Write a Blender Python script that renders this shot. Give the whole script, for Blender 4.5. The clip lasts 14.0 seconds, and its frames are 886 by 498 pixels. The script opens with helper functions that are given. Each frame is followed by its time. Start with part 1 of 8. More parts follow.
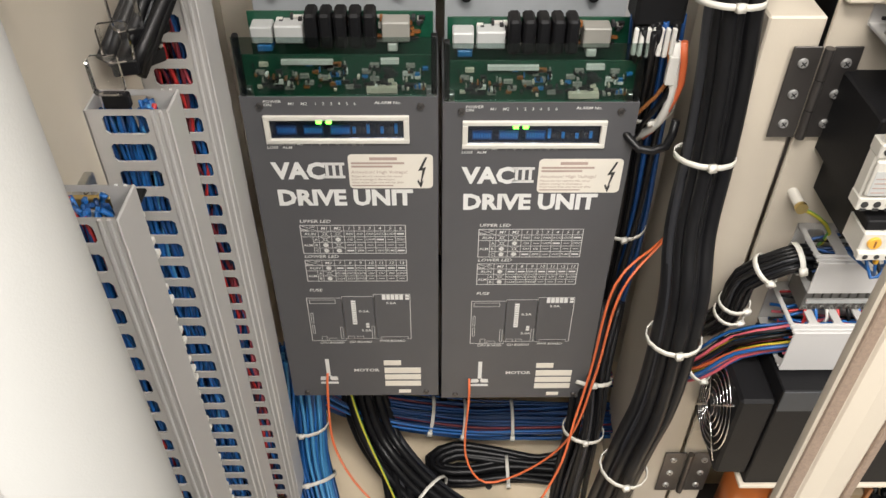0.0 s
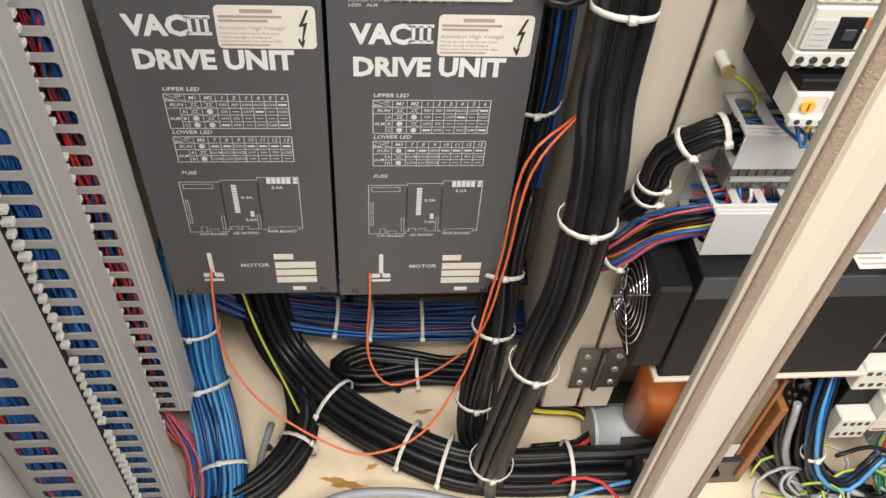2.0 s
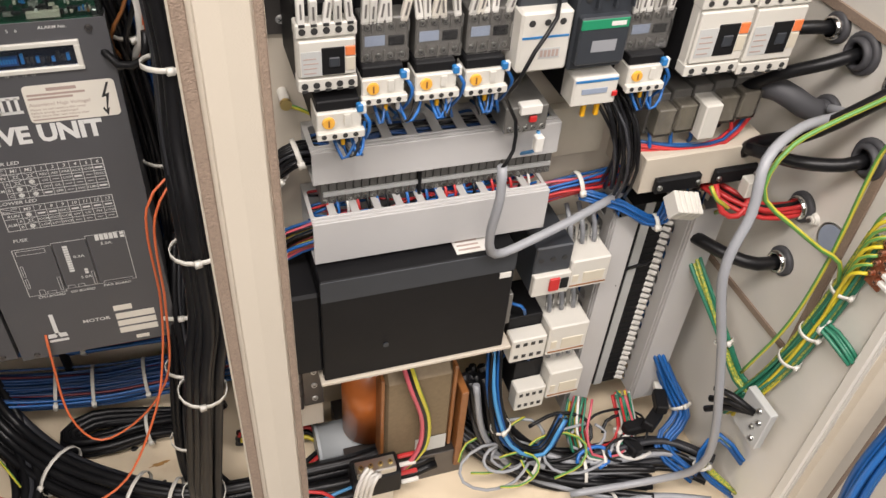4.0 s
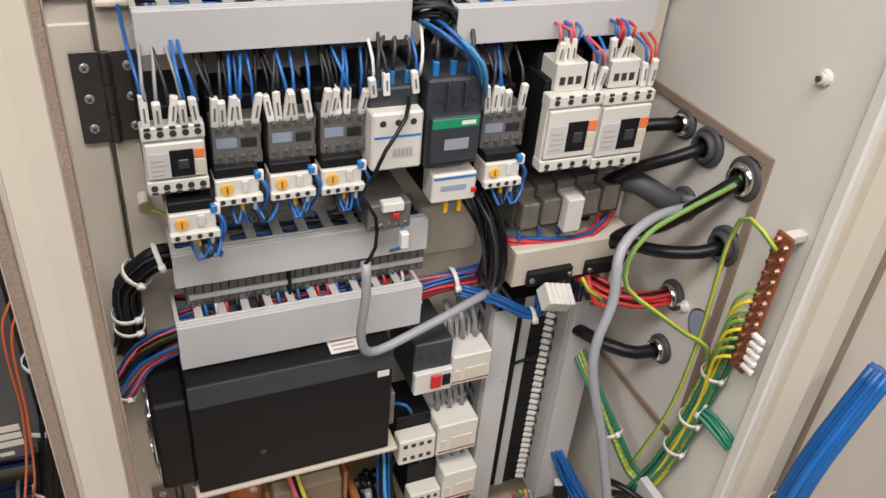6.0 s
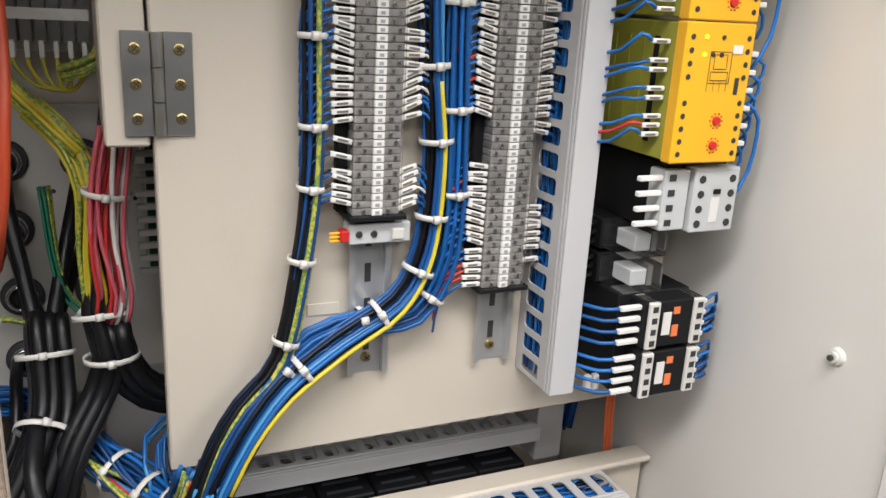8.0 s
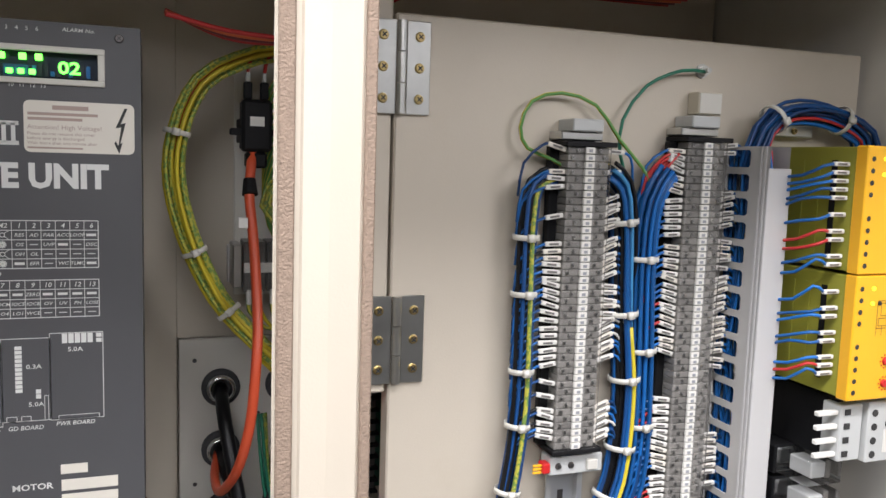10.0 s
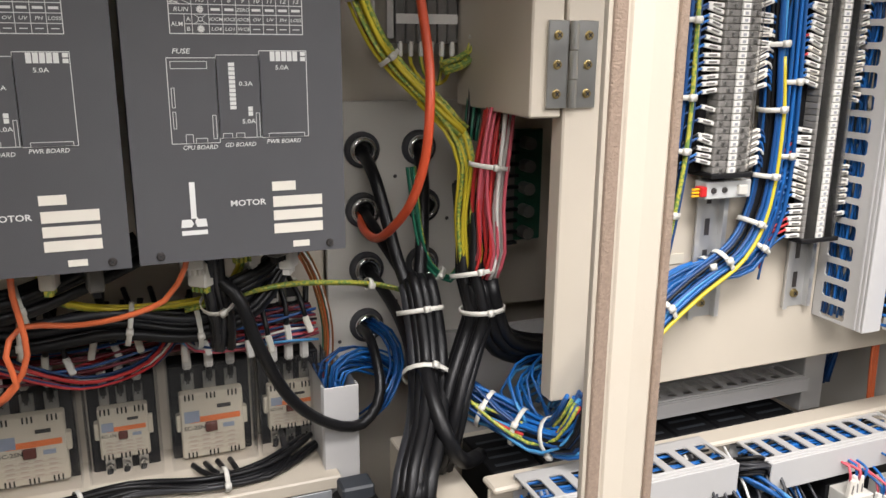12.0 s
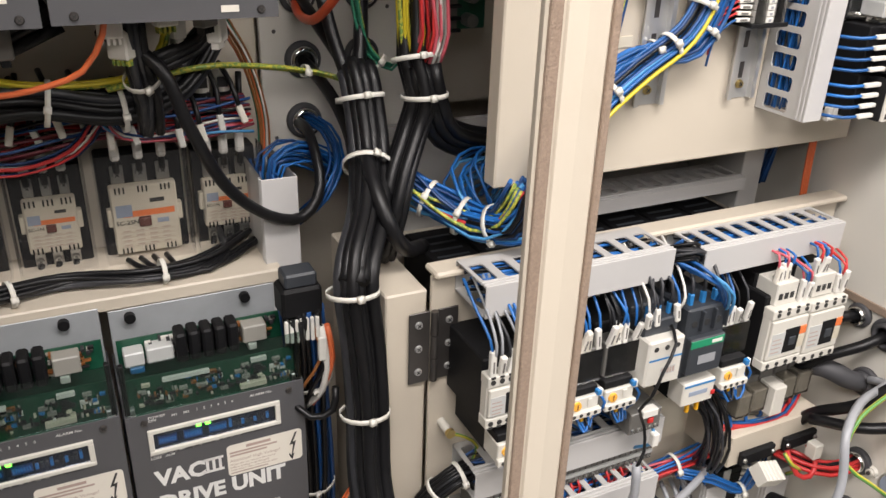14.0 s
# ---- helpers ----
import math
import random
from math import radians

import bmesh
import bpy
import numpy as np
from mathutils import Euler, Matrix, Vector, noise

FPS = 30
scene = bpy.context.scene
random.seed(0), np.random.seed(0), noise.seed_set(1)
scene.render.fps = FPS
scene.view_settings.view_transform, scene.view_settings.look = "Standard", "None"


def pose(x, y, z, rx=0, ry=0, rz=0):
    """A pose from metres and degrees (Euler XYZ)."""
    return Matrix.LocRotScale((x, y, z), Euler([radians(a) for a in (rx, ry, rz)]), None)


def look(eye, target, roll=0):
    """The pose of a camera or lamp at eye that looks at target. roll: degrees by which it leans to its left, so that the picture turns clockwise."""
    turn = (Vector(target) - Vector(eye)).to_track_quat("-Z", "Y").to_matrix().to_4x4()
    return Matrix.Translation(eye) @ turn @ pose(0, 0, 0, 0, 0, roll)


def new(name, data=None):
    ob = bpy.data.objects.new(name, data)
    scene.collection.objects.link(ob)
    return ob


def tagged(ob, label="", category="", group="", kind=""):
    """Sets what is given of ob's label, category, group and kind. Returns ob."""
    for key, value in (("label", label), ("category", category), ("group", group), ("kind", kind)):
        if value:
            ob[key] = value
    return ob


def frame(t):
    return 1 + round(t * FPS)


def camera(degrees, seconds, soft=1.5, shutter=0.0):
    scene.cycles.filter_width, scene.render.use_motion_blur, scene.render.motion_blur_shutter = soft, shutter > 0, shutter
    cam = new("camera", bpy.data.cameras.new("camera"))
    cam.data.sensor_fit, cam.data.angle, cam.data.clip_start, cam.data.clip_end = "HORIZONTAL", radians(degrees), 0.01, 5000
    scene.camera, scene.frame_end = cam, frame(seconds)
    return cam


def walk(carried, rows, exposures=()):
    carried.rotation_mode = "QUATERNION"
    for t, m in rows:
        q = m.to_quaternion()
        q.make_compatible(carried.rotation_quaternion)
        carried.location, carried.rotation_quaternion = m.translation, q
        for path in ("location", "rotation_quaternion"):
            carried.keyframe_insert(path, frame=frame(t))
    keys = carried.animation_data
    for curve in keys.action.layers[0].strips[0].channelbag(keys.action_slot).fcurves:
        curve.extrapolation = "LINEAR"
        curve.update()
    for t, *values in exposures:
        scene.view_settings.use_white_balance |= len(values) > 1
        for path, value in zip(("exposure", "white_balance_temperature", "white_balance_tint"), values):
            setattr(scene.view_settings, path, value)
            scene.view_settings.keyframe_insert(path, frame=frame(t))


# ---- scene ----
cam = camera(57.4, 14.0, soft=1.5)
PATH = [
    (0, (0.265, 0.445, 1.597), (0.282, 1.942, 0.270), 0.3),
    (0.5, (0.28, 0.449, 1.567), (0.322, 1.873, 0.163), 1.5),
    (1, (0.276, 0.482, 1.524), (0.384, 1.854, 0.073), 3.5),
    (1.5, (0.282, 0.49, 1.513), (0.429, 1.834, 0.039), 4.6),
    (2, (0.296, 0.481, 1.521), (0.487, 1.825, 0.052), 5.2),
    (2.5, (0.306, 0.461, 1.524), (0.55, 1.824, 0.081), 5.2),
    (3, (0.328, 0.431, 1.556), (0.656, 1.83, 0.165), 4.9),
    (3.5, (0.414, 0.392, 1.584), (0.836, 1.806, 0.234), 4.4),
    (4, (0.483, 0.358, 1.568), (1.011, 1.745, 0.227), 4.8),
    (4.2, (0.507, 0.343, 1.564), (1.07, 1.717, 0.223), 5.1),
    (6.3, (0.543, 0.327, 1.567), (1.27, 1.828, 0.463), 5.2),
    (6.5, (0.542, 0.352, 1.608), (1.285, 1.85, 0.511), 5.1),
    (7, (0.547, 0.37, 1.670), (1.308, 1.975, 0.752), 4),
    (7.5, (0.559, 0.384, 1.741), (1.333, 2.071, 0.995), 3.5),
    (8, (0.561, 0.387, 1.798), (1.35, 2.128, 1.210), 3.2),
    (8.5, (0.559, 0.375, 1.850), (1.363, 2.158, 1.430), 2.7),
    (9, (0.554, 0.366, 1.871), (1.315, 2.194, 1.583), 2.2),
    (9.2, (0.533, 0.364, 1.877), (1.28, 2.204, 1.639), 2.2),
    (11.3, (0.298, 0.396, 1.854), (0.888, 2.293, 1.622), 0.1),
    (11.5, (0.282, 0.392, 1.827), (0.922, 2.262, 1.519), 0.1),
    (12, (0.26, 0.382, 1.753), (0.979, 2.179, 1.249), 0.5),
    (12.5, (0.25, 0.385, 1.718), (0.986, 2.112, 1.028), 1.2),
    (13, (0.248, 0.383, 1.701), (0.978, 2.069, 0.912), 1.4),
    (13.5, (0.25, 0.384, 1.697), (0.986, 2.043, 0.855), 1.4),
    (14, (0.26, 0.383, 1.694), (1.067, 2.002, 0.840), 2),
]
walk(cam, [(t, look(eye, target, roll)) for t, eye, target, roll in PATH],
     [(0, 0.18, 6650, 11), (2.5, 0.12, 6600, 12), (4, -0.20, 6700, 15), (6.5, -0.50, 6400, 14), (7.5, -0.50, 6300, 12), (9, -0.46, 6050, 14), (11.5, -0.12, 6300, 13), (13, -0.20, 6500, 13), (14, -0.18, 6600, 14)])

# ---- light: unseen lamps added over and behind the camera, dim grey room round it ----
world = bpy.data.worlds.new("world")
world.use_nodes = True
world.node_tree.nodes["Background"].inputs[0].default_value = (1.0, 0.97, 0.93, 1)
world.node_tree.nodes["Background"].inputs[1].default_value = 0.24
scene.world = world
scene.view_settings.exposure = 0.0


def area_lamp(x, y, z, sx, sy, watts, target, col=(1.0, 0.97, 0.93)):
    d = bpy.data.lights.new("unseen_lamp", "AREA")
    d.shape, d.size, d.size_y, d.energy, d.color = "RECTANGLE", sx, sy, watts, col
    o = new("unseen_lamp", d)
    o.matrix_world = look((x, y, z), target)
    return o


# No source is in view; places and watts are tuned for brightness.
area_lamp(0.30, -0.15, 3.15, 1.6, 0.4, 70, (0.45, 0.9, 1.0))
area_lamp(2.0, -1.0, 2.9, 1.2, 0.5, 36, (0.7, 1.0, 1.3))
area_lamp(-0.05, -1.3, 2.8, 1.6, 0.5, 27, (0.5, 1.0, 1.4))
area_lamp(-1.3, 0.0, 3.2, 1.2, 0.5, 54, (0.9, 0.95, 1.1))


# ---- materials ----
def mat(name, col, rough=0.5, metal=0.0, var=0.12, scale=30.0, bump=0.0, bscale=400.0, dirt=0.0, coat=0.0, emit=None, island=0.0, dirtcol=None, spec=0.5):
    m = bpy.data.materials.new(name)
    m.use_nodes = True
    nt = m.node_tree
    n, l = nt.nodes, nt.links
    b = n["Principled BSDF"]
    b.inputs["Roughness"].default_value = rough
    b.inputs["Metallic"].default_value = metal
    b.inputs["Coat Weight"].default_value = coat
    b.inputs["Specular IOR Level"].default_value = spec
    co = n.new("ShaderNodeTexCoord")
    geo = n.new("ShaderNodeNewGeometry")
    nz = n.new("ShaderNodeTexNoise")
    nz.inputs["Scale"].default_value = scale
    nz.inputs["Detail"].default_value = 6
    l.new(geo.outputs["Position"], nz.inputs["Vector"])
    mix = n.new("ShaderNodeMix")
    mix.data_type = "RGBA"
    mix.inputs[6].default_value = (*[c * (1 - var) for c in col], 1)
    mix.inputs[7].default_value = (*[min(1, c * (1 + var)) for c in col], 1)
    l.new(nz.outputs["Fac"], mix.inputs[0])
    out = mix.outputs[2]
    if island:
        ob = n.new("ShaderNodeObjectInfo")
        add = n.new("ShaderNodeMath")
        add.operation = "ADD"
        l.new(ob.outputs["Random"], add.inputs[0])
        l.new(geo.outputs["Random Per Island"], add.inputs[1])
        fr = n.new("ShaderNodeMath")
        fr.operation = "FRACT"
        l.new(add.outputs[0], fr.inputs[0])
        hs = n.new("ShaderNodeHueSaturation")
        mr = n.new("ShaderNodeMapRange")
        mr.inputs[3].default_value, mr.inputs[4].default_value = 1 - island, 1 + island
        l.new(fr.outputs[0], mr.inputs[0])
        l.new(mr.outputs[0], hs.inputs["Value"])
        l.new(out, hs.inputs["Color"])
        out = hs.outputs["Color"]
    if dirt:
        n2 = n.new("ShaderNodeTexNoise")
        n2.inputs["Scale"].default_value = 9.0
        n2.inputs["Detail"].default_value = 9
        n2.inputs["Roughness"].default_value = 0.7
        l.new(geo.outputs["Position"], n2.inputs["Vector"])
        cr = n.new("ShaderNodeMapRange")
        cr.inputs[1].default_value, cr.inputs[2].default_value = 0.55, 0.8
        cr.inputs[3].default_value, cr.inputs[4].default_value = 0.0, dirt
        l.new(n2.outputs["Fac"], cr.inputs[0])
        m2 = n.new("ShaderNodeMix")
        m2.data_type = "RGBA"
        l.new(cr.outputs[0], m2.inputs[0])
        l.new(out, m2.inputs[6])
        m2.inputs[7].default_value = (*(dirtcol or [c * 0.45 for c in col]), 1)
        out = m2.outputs[2]
        rr = n.new("ShaderNodeMapRange")
        rr.inputs[3].default_value, rr.inputs[4].default_value = max(0.03, rough - 0.1), min(1, rough + 0.15)
        l.new(n2.outputs["Fac"], rr.inputs[0])
        l.new(rr.outputs[0], b.inputs["Roughness"])
    l.new(out, b.inputs["Base Color"])
    if bump:
        n3 = n.new("ShaderNodeTexNoise")
        n3.inputs["Scale"].default_value = bscale
        l.new(geo.outputs["Position"], n3.inputs["Vector"])
        bp = n.new("ShaderNodeBump")
        bp.inputs["Strength"].default_value = bump
        bp.inputs["Distance"].default_value = 0.001
        l.new(n3.outputs["Fac"], bp.inputs["Height"])
        l.new(bp.outputs["Normal"], b.inputs["Normal"])
    if emit:
        b.inputs["Emission Color"].default_value = (*emit[:3], 1)
        b.inputs["Emission Strength"].default_value = emit[3]
    return m


def clear(name, tint, rough=0.06, veil=0.0):
    """Thin clear plastic: lets light through, with a glossy skin."""
    m = bpy.data.materials.new(name)
    m.use_nodes = True
    n, l = m.node_tree.nodes, m.node_tree.links
    n.remove(n["Principled BSDF"])
    tr, gl, fr, mx = (n.new(k) for k in ("ShaderNodeBsdfTransparent", "ShaderNodeBsdfGlossy", "ShaderNodeFresnel", "ShaderNodeMixShader"))
    tr.inputs["Color"].default_value = (*tint, 1)
    gl.inputs["Roughness"].default_value = rough
    fr.inputs["IOR"].default_value = 1.45
    l.new(fr.outputs[0], mx.inputs[0])
    if veil:
        df, m0 = n.new("ShaderNodeBsdfDiffuse"), n.new("ShaderNodeMixShader")
        df.inputs["Color"].default_value = (0.5, 0.5, 0.5, 1)
        m0.inputs[0].default_value = veil
        l.new(tr.outputs[0], m0.inputs[1])
        l.new(df.outputs[0], m0.inputs[2])
        l.new(m0.outputs[0], mx.inputs[1])
    else:
        l.new(tr.outputs[0], mx.inputs[1])
    l.new(gl.outputs[0], mx.inputs[2])
    l.new(mx.outputs[0], n["Material Output"].inputs["Surface"])
    return m


CREAM = mat("cream_paint", (0.57, 0.51, 0.42), 0.42, var=0.05, scale=14, bump=0.12, bscale=900, dirt=0.16, dirtcol=(0.42, 0.33, 0.21))
CREAM_IN = mat("cream_paint_inside", (0.62, 0.565, 0.475), 0.45, var=0.05, scale=10, bump=0.12, bscale=900, dirt=0.14, dirtcol=(0.45, 0.37, 0.25))
IVORY = mat("ivory_wall_paint", (0.66, 0.635, 0.58), 0.4, var=0.04, scale=8, bump=0.1, bscale=900, dirt=0.1, dirtcol=(0.5, 0.45, 0.36))
# Greyer than the ivory walls, to offset strong lamp light on the jamb.
IVORY_DIM = mat("dimmed_ivory_paint", (0.40, 0.40, 0.385), 0.45, var=0.04, scale=8, bump=0.1, bscale=900, dirt=0.1, dirtcol=(0.34, 0.31, 0.26))
FLOORM = mat("oily_cream_floor", (0.80, 0.67, 0.49), 0.3, var=0.07, scale=12, dirt=0.45, dirtcol=(0.45, 0.30, 0.13))
RUST = mat("oily_rust", (0.46, 0.24, 0.07), 0.3, var=0.4, scale=160, dirt=0.6, dirtcol=(0.62, 0.45, 0.25))
CHARCOAL = mat("charcoal_paint", (0.084, 0.084, 0.090), 0.46, var=0.06, scale=25, bump=0.25, bscale=1500, dirt=0.1, dirtcol=(0.08, 0.075, 0.07))
PRINT = mat("white_print", (0.72, 0.72, 0.70), 0.6, var=0.05)
LABEL = mat("white_label", (0.72, 0.705, 0.66), 0.5, var=0.06, dirt=0.15)
STICKER = mat("worn_sticker", (0.74, 0.70, 0.62), 0.45, var=0.05, dirt=0.2, dirtcol=(0.5, 0.42, 0.3))
# Print black; also painted on as the shade inside holes, slots and bores.
INK_HOLE = mat("ink_and_hole_dark", (0.03, 0.03, 0.03), 0.6)
INKSOFT = mat("worn_print", (0.16, 0.15, 0.14), 0.6)
FAINT = mat("faint_ink", (0.42, 0.32, 0.28), 0.6)
DUCT = mat("grey_duct_plastic", (0.455, 0.445, 0.43), 0.42, var=0.05, scale=20, dirt=0.1)
DUCTC = mat("grey_duct_cover", (0.50, 0.492, 0.485), 0.38, var=0.04, scale=20, dirt=0.1)
BLACKP = mat("black_plastic", (0.009, 0.009, 0.010), 0.55, var=0.2, bump=0.1, spec=0.2)
BLACKC = mat("black_cable", (0.007, 0.007, 0.008), 0.36, spec=0.34, var=0.3, scale=60, dirt=0.2, dirtcol=(0.03, 0.029, 0.027))
GREYC = mat("grey_cable", (0.30, 0.31, 0.33), 0.4, var=0.1)
DKGREYC = mat("dark_grey_cable", (0.028, 0.029, 0.034), 0.42, var=0.2)
BLUE = mat("blue_wire", (0.012, 0.112, 0.36), 0.36, var=0.2, island=0.35)
BLUED = mat("dark_blue_wire", (0.008, 0.050, 0.17), 0.4, var=0.2, island=0.35)
LBLUE = mat("light_blue_wire", (0.06, 0.26, 0.52), 0.4, var=0.1)
RED = mat("red_wire", (0.50, 0.03, 0.03), 0.4, var=0.15)
PINK = mat("pink_wire", (0.55, 0.10, 0.13), 0.4, var=0.15)
ORANGE = mat("orange_wire", (0.66, 0.145, 0.05), 0.4, var=0.1)
ORANGER = mat("orange_red_sheath", (0.62, 0.085, 0.03), 0.4, var=0.1)
YELLOW = mat("yellow_wire", (0.62, 0.50, 0.03), 0.4, var=0.15)


def striped(name, a, b, scale):
    """Two-coloured wire sheath, broken into short streaks."""
    m = mat(name, a, 0.4, var=0.1)
    n, l = m.node_tree.nodes, m.node_tree.links
    geo, nz, cr = n.new("ShaderNodeNewGeometry"), n.new("ShaderNodeTexNoise"), n.new("ShaderNodeValToRGB")
    nz.inputs["Scale"].default_value, nz.inputs["Detail"].default_value = scale, 1.0
    cr.color_ramp.elements[0].position, cr.color_ramp.elements[1].position = 0.47, 0.53
    cr.color_ramp.elements[0].color, cr.color_ramp.elements[1].color = (*a, 1), (*b, 1)
    l.new(geo.outputs["Position"], nz.inputs["Vector"])
    l.new(nz.outputs["Fac"], cr.inputs[0])
    l.new(cr.outputs[0], n["Principled BSDF"].inputs["Base Color"])
    return m


YGREEN = striped("yellow_green_wire", (0.47, 0.44, 0.06), (0.17, 0.27, 0.06), 330)
EARTHY = mat("earth_wire_yellow", (0.52, 0.46, 0.05), 0.4, var=0.12)
EARTHG = mat("earth_wire_green", (0.10, 0.27, 0.06), 0.4, var=0.15)
GREENW = mat("green_wire", (0.02, 0.17, 0.10), 0.4, var=0.2)
WHITEW = mat("white_wire", (0.68, 0.66, 0.62), 0.45)
MAROON = mat("maroon_wire", (0.16, 0.02, 0.03), 0.4, var=0.2)
TIE = mat("nylon_tie", (0.68, 0.66, 0.60), 0.4, var=0.08)
WHITEP = mat("white_plastic", (0.62, 0.60, 0.545), 0.38, var=0.05, dirt=0.12)
BEIGEP = mat("beige_plastic", (0.60, 0.55, 0.44), 0.42, var=0.05, dirt=0.15)
GREYP = mat("smoky_grey_plastic", (0.13, 0.125, 0.115), 0.3, var=0.25, scale=120)
DGREYP = mat("dark_grey_plastic", (0.035, 0.040, 0.048), 0.45, var=0.15)
SMOKEP = mat("smoky_brown_plastic", (0.16, 0.145, 0.115), 0.28, var=0.35, scale=140)
STRIPP = mat("milky_grey_terminal", (0.23, 0.22, 0.205), 0.3, var=0.25, scale=150, island=0.2)
LGREYP = mat("light_grey_plastic", (0.50, 0.51, 0.50), 0.4, var=0.05)
ZINC = mat("zinc_steel", (0.55, 0.55, 0.53), 0.32, 1.0, var=0.12, scale=60, dirt=0.2)
# Zinc with little metal: pale base colour stands in for its reflections.
PLATE = mat("low_metal_zinc", (0.40, 0.42, 0.44), 0.42, 0.25, var=0.15, scale=40, dirt=0.25)
CHROME = mat("chrome", (0.75, 0.75, 0.75), 0.14, 1.0, var=0.05)
BRASS = mat("brass_screw", (0.62, 0.47, 0.20), 0.3, 1.0, var=0.15)
DARKSTEEL = mat("dark_steel", (0.13, 0.12, 0.115), 0.35, 0.8, var=0.2, scale=50)
ALU = mat("aluminium_rail", (0.68, 0.68, 0.67), 0.34, 0.75, var=0.06)
COPPER = mat("copper_bar", (0.62, 0.33, 0.22), 0.35, 1.0, var=0.15, scale=60, dirt=0.3)
BROWNB = mat("brown_bar", (0.22, 0.07, 0.03), 0.4, 0.2, var=0.2)
GASKET = mat("brown_foam_gasket", (0.27, 0.20, 0.15), 0.9, var=0.3, scale=500, bump=0.8, bscale=900)
PCB = mat("green_circuit_board", (0.007, 0.066, 0.036), 0.35, var=0.35, scale=180, coat=0.2)
CHIP = mat("chip", (0.025, 0.024, 0.026), 0.5, var=0.4, scale=100, island=0.5)
RELAYG = mat("grey_relay", (0.30, 0.29, 0.26), 0.45)
BLUEP = mat("blue_part", (0.02, 0.18, 0.45), 0.4)
YELM = mat("yellow_module", (0.83, 0.43, 0.012), 0.38, var=0.05)
OLIVE = mat("olive_housing", (0.30, 0.29, 0.035), 0.5, var=0.1)
DIAL = mat("orange_dial", (0.80, 0.42, 0.06), 0.45)
ORANGEP = mat("orange_stripe", (0.78, 0.20, 0.06), 0.5)
REDP = mat("red_button", (0.55, 0.02, 0.02), 0.4)
BROWNP = mat("brown_button", (0.12, 0.035, 0.025), 0.5)
GREENP = mat("green_stripe", (0.01, 0.25, 0.12), 0.5)
SLATE = mat("slate_stripe", (0.28, 0.33, 0.42), 0.5)
BAKE = mat("brown_bakelite", (0.26, 0.10, 0.03), 0.4, var=0.25, scale=80)
LAMIN = mat("core_laminate", (0.20, 0.15, 0.09), 0.55, 0.2, var=0.2, scale=200)
TAPE = mat("orange_tape", (0.50, 0.14, 0.03), 0.35, var=0.2, coat=0.4)
RUBBER = mat("grey_rubber", (0.05, 0.05, 0.055), 0.6, var=0.2)
OXIDE = mat("painted_grey_drum", (0.30, 0.32, 0.33), 0.5, var=0.05)
CLEAR = clear("clear_plastic", (0.96, 0.955, 0.95), 0.06, 0.012)
SHEET = clear("milky_clear_sheet", (0.95, 0.945, 0.94), 0.08, 0.014)
SMOKE = clear("smoked_acrylic", (0.62, 0.69, 0.67), 0.05)
GLASSD = clear("dark_window", (0.82, 0.86, 0.92), 0.08)
SEE_THROUGH = (CLEAR, SHEET, SMOKE, GLASSD)
INKBLUE = mat("dark_blue_board", (0.006, 0.010, 0.022), 0.3, var=0.5, scale=300)
LEDG = mat("green_led", (0.05, 0.5, 0.05), 0.4, emit=(0.15, 1.0, 0.05, 9))
LEDO = mat("orange_led", (0.5, 0.2, 0.02), 0.4, emit=(1.0, 0.45, 0.03, 4))
LEDY = mat("yellow_led", (0.5, 0.5, 0.02), 0.4, emit=(0.75, 1.0, 0.05, 1.5))
ROOM = mat("workshop_grey", (0.45, 0.44, 0.42), 0.7, var=0.1, scale=3)
CONC = mat("workshop_concrete", (0.25, 0.25, 0.24), 0.7, var=0.15, scale=5)


# ---- mesh helpers ----
def thing(name, label, category, loc=(0, 0, 0), rz=0.0, group="", kind=""):
    e = new(name)
    e.empty_display_size = 0.02
    e.matrix_basis = pose(*loc, 0, 0, rz)
    return tagged(e, label, category, group, kind)


def add_box(bm, a, b, bev=0.0, mi=0):
    r = bmesh.ops.create_cube(bm, size=1)
    for v in r["verts"]:
        v.co = Vector([(a[i] + b[i]) / 2 + v.co[i] * (b[i] - a[i]) for i in range(3)])
    fs = {f for v in r["verts"] for f in v.link_faces}
    for f in fs:
        f.material_index = mi
    if bev > 0:
        es = list({e for v in r["verts"] for e in v.link_edges})
        o = bmesh.ops.bevel(bm, geom=es, offset=bev, segments=1, affect="EDGES", profile=0.5)
        for f in o["faces"]:
            f.material_index = mi


def add_cyl(bm, c, axis, r1, depth, r2=None, seg=14, mi=0):
    q = Vector((0, 0, 1)).rotation_difference(Vector(axis))
    m = Matrix.Translation(c) @ q.to_matrix().to_4x4()
    o = bmesh.ops.create_cone(bm, cap_ends=True, segments=seg, radius1=r1, radius2=r1 if r2 is None else r2, depth=depth, matrix=m)
    for v in o["verts"]:
        for f in v.link_faces:
            f.material_index = mi


def spline(pts, step=0.012):
    p = [Vector(v) for v in pts]
    if len(p) == 2:
        return p
    p = [p[0] * 2 - p[1], *p, p[-1] * 2 - p[-2]]
    out = []
    for i in range(1, len(p) - 2):
        k = max(2, min(24, int((p[i + 1] - p[i]).length / step)))
        for j in range(k):
            t = j / k
            out.append(0.5 * (2 * p[i] + (p[i + 1] - p[i - 1]) * t + (2 * p[i - 1] - 5 * p[i] + 4 * p[i + 1] - p[i + 2]) * t * t + (3 * p[i] - p[i - 1] - 3 * p[i + 1] + p[i + 2]) * t ** 3))
    out.append(p[-2])
    return out


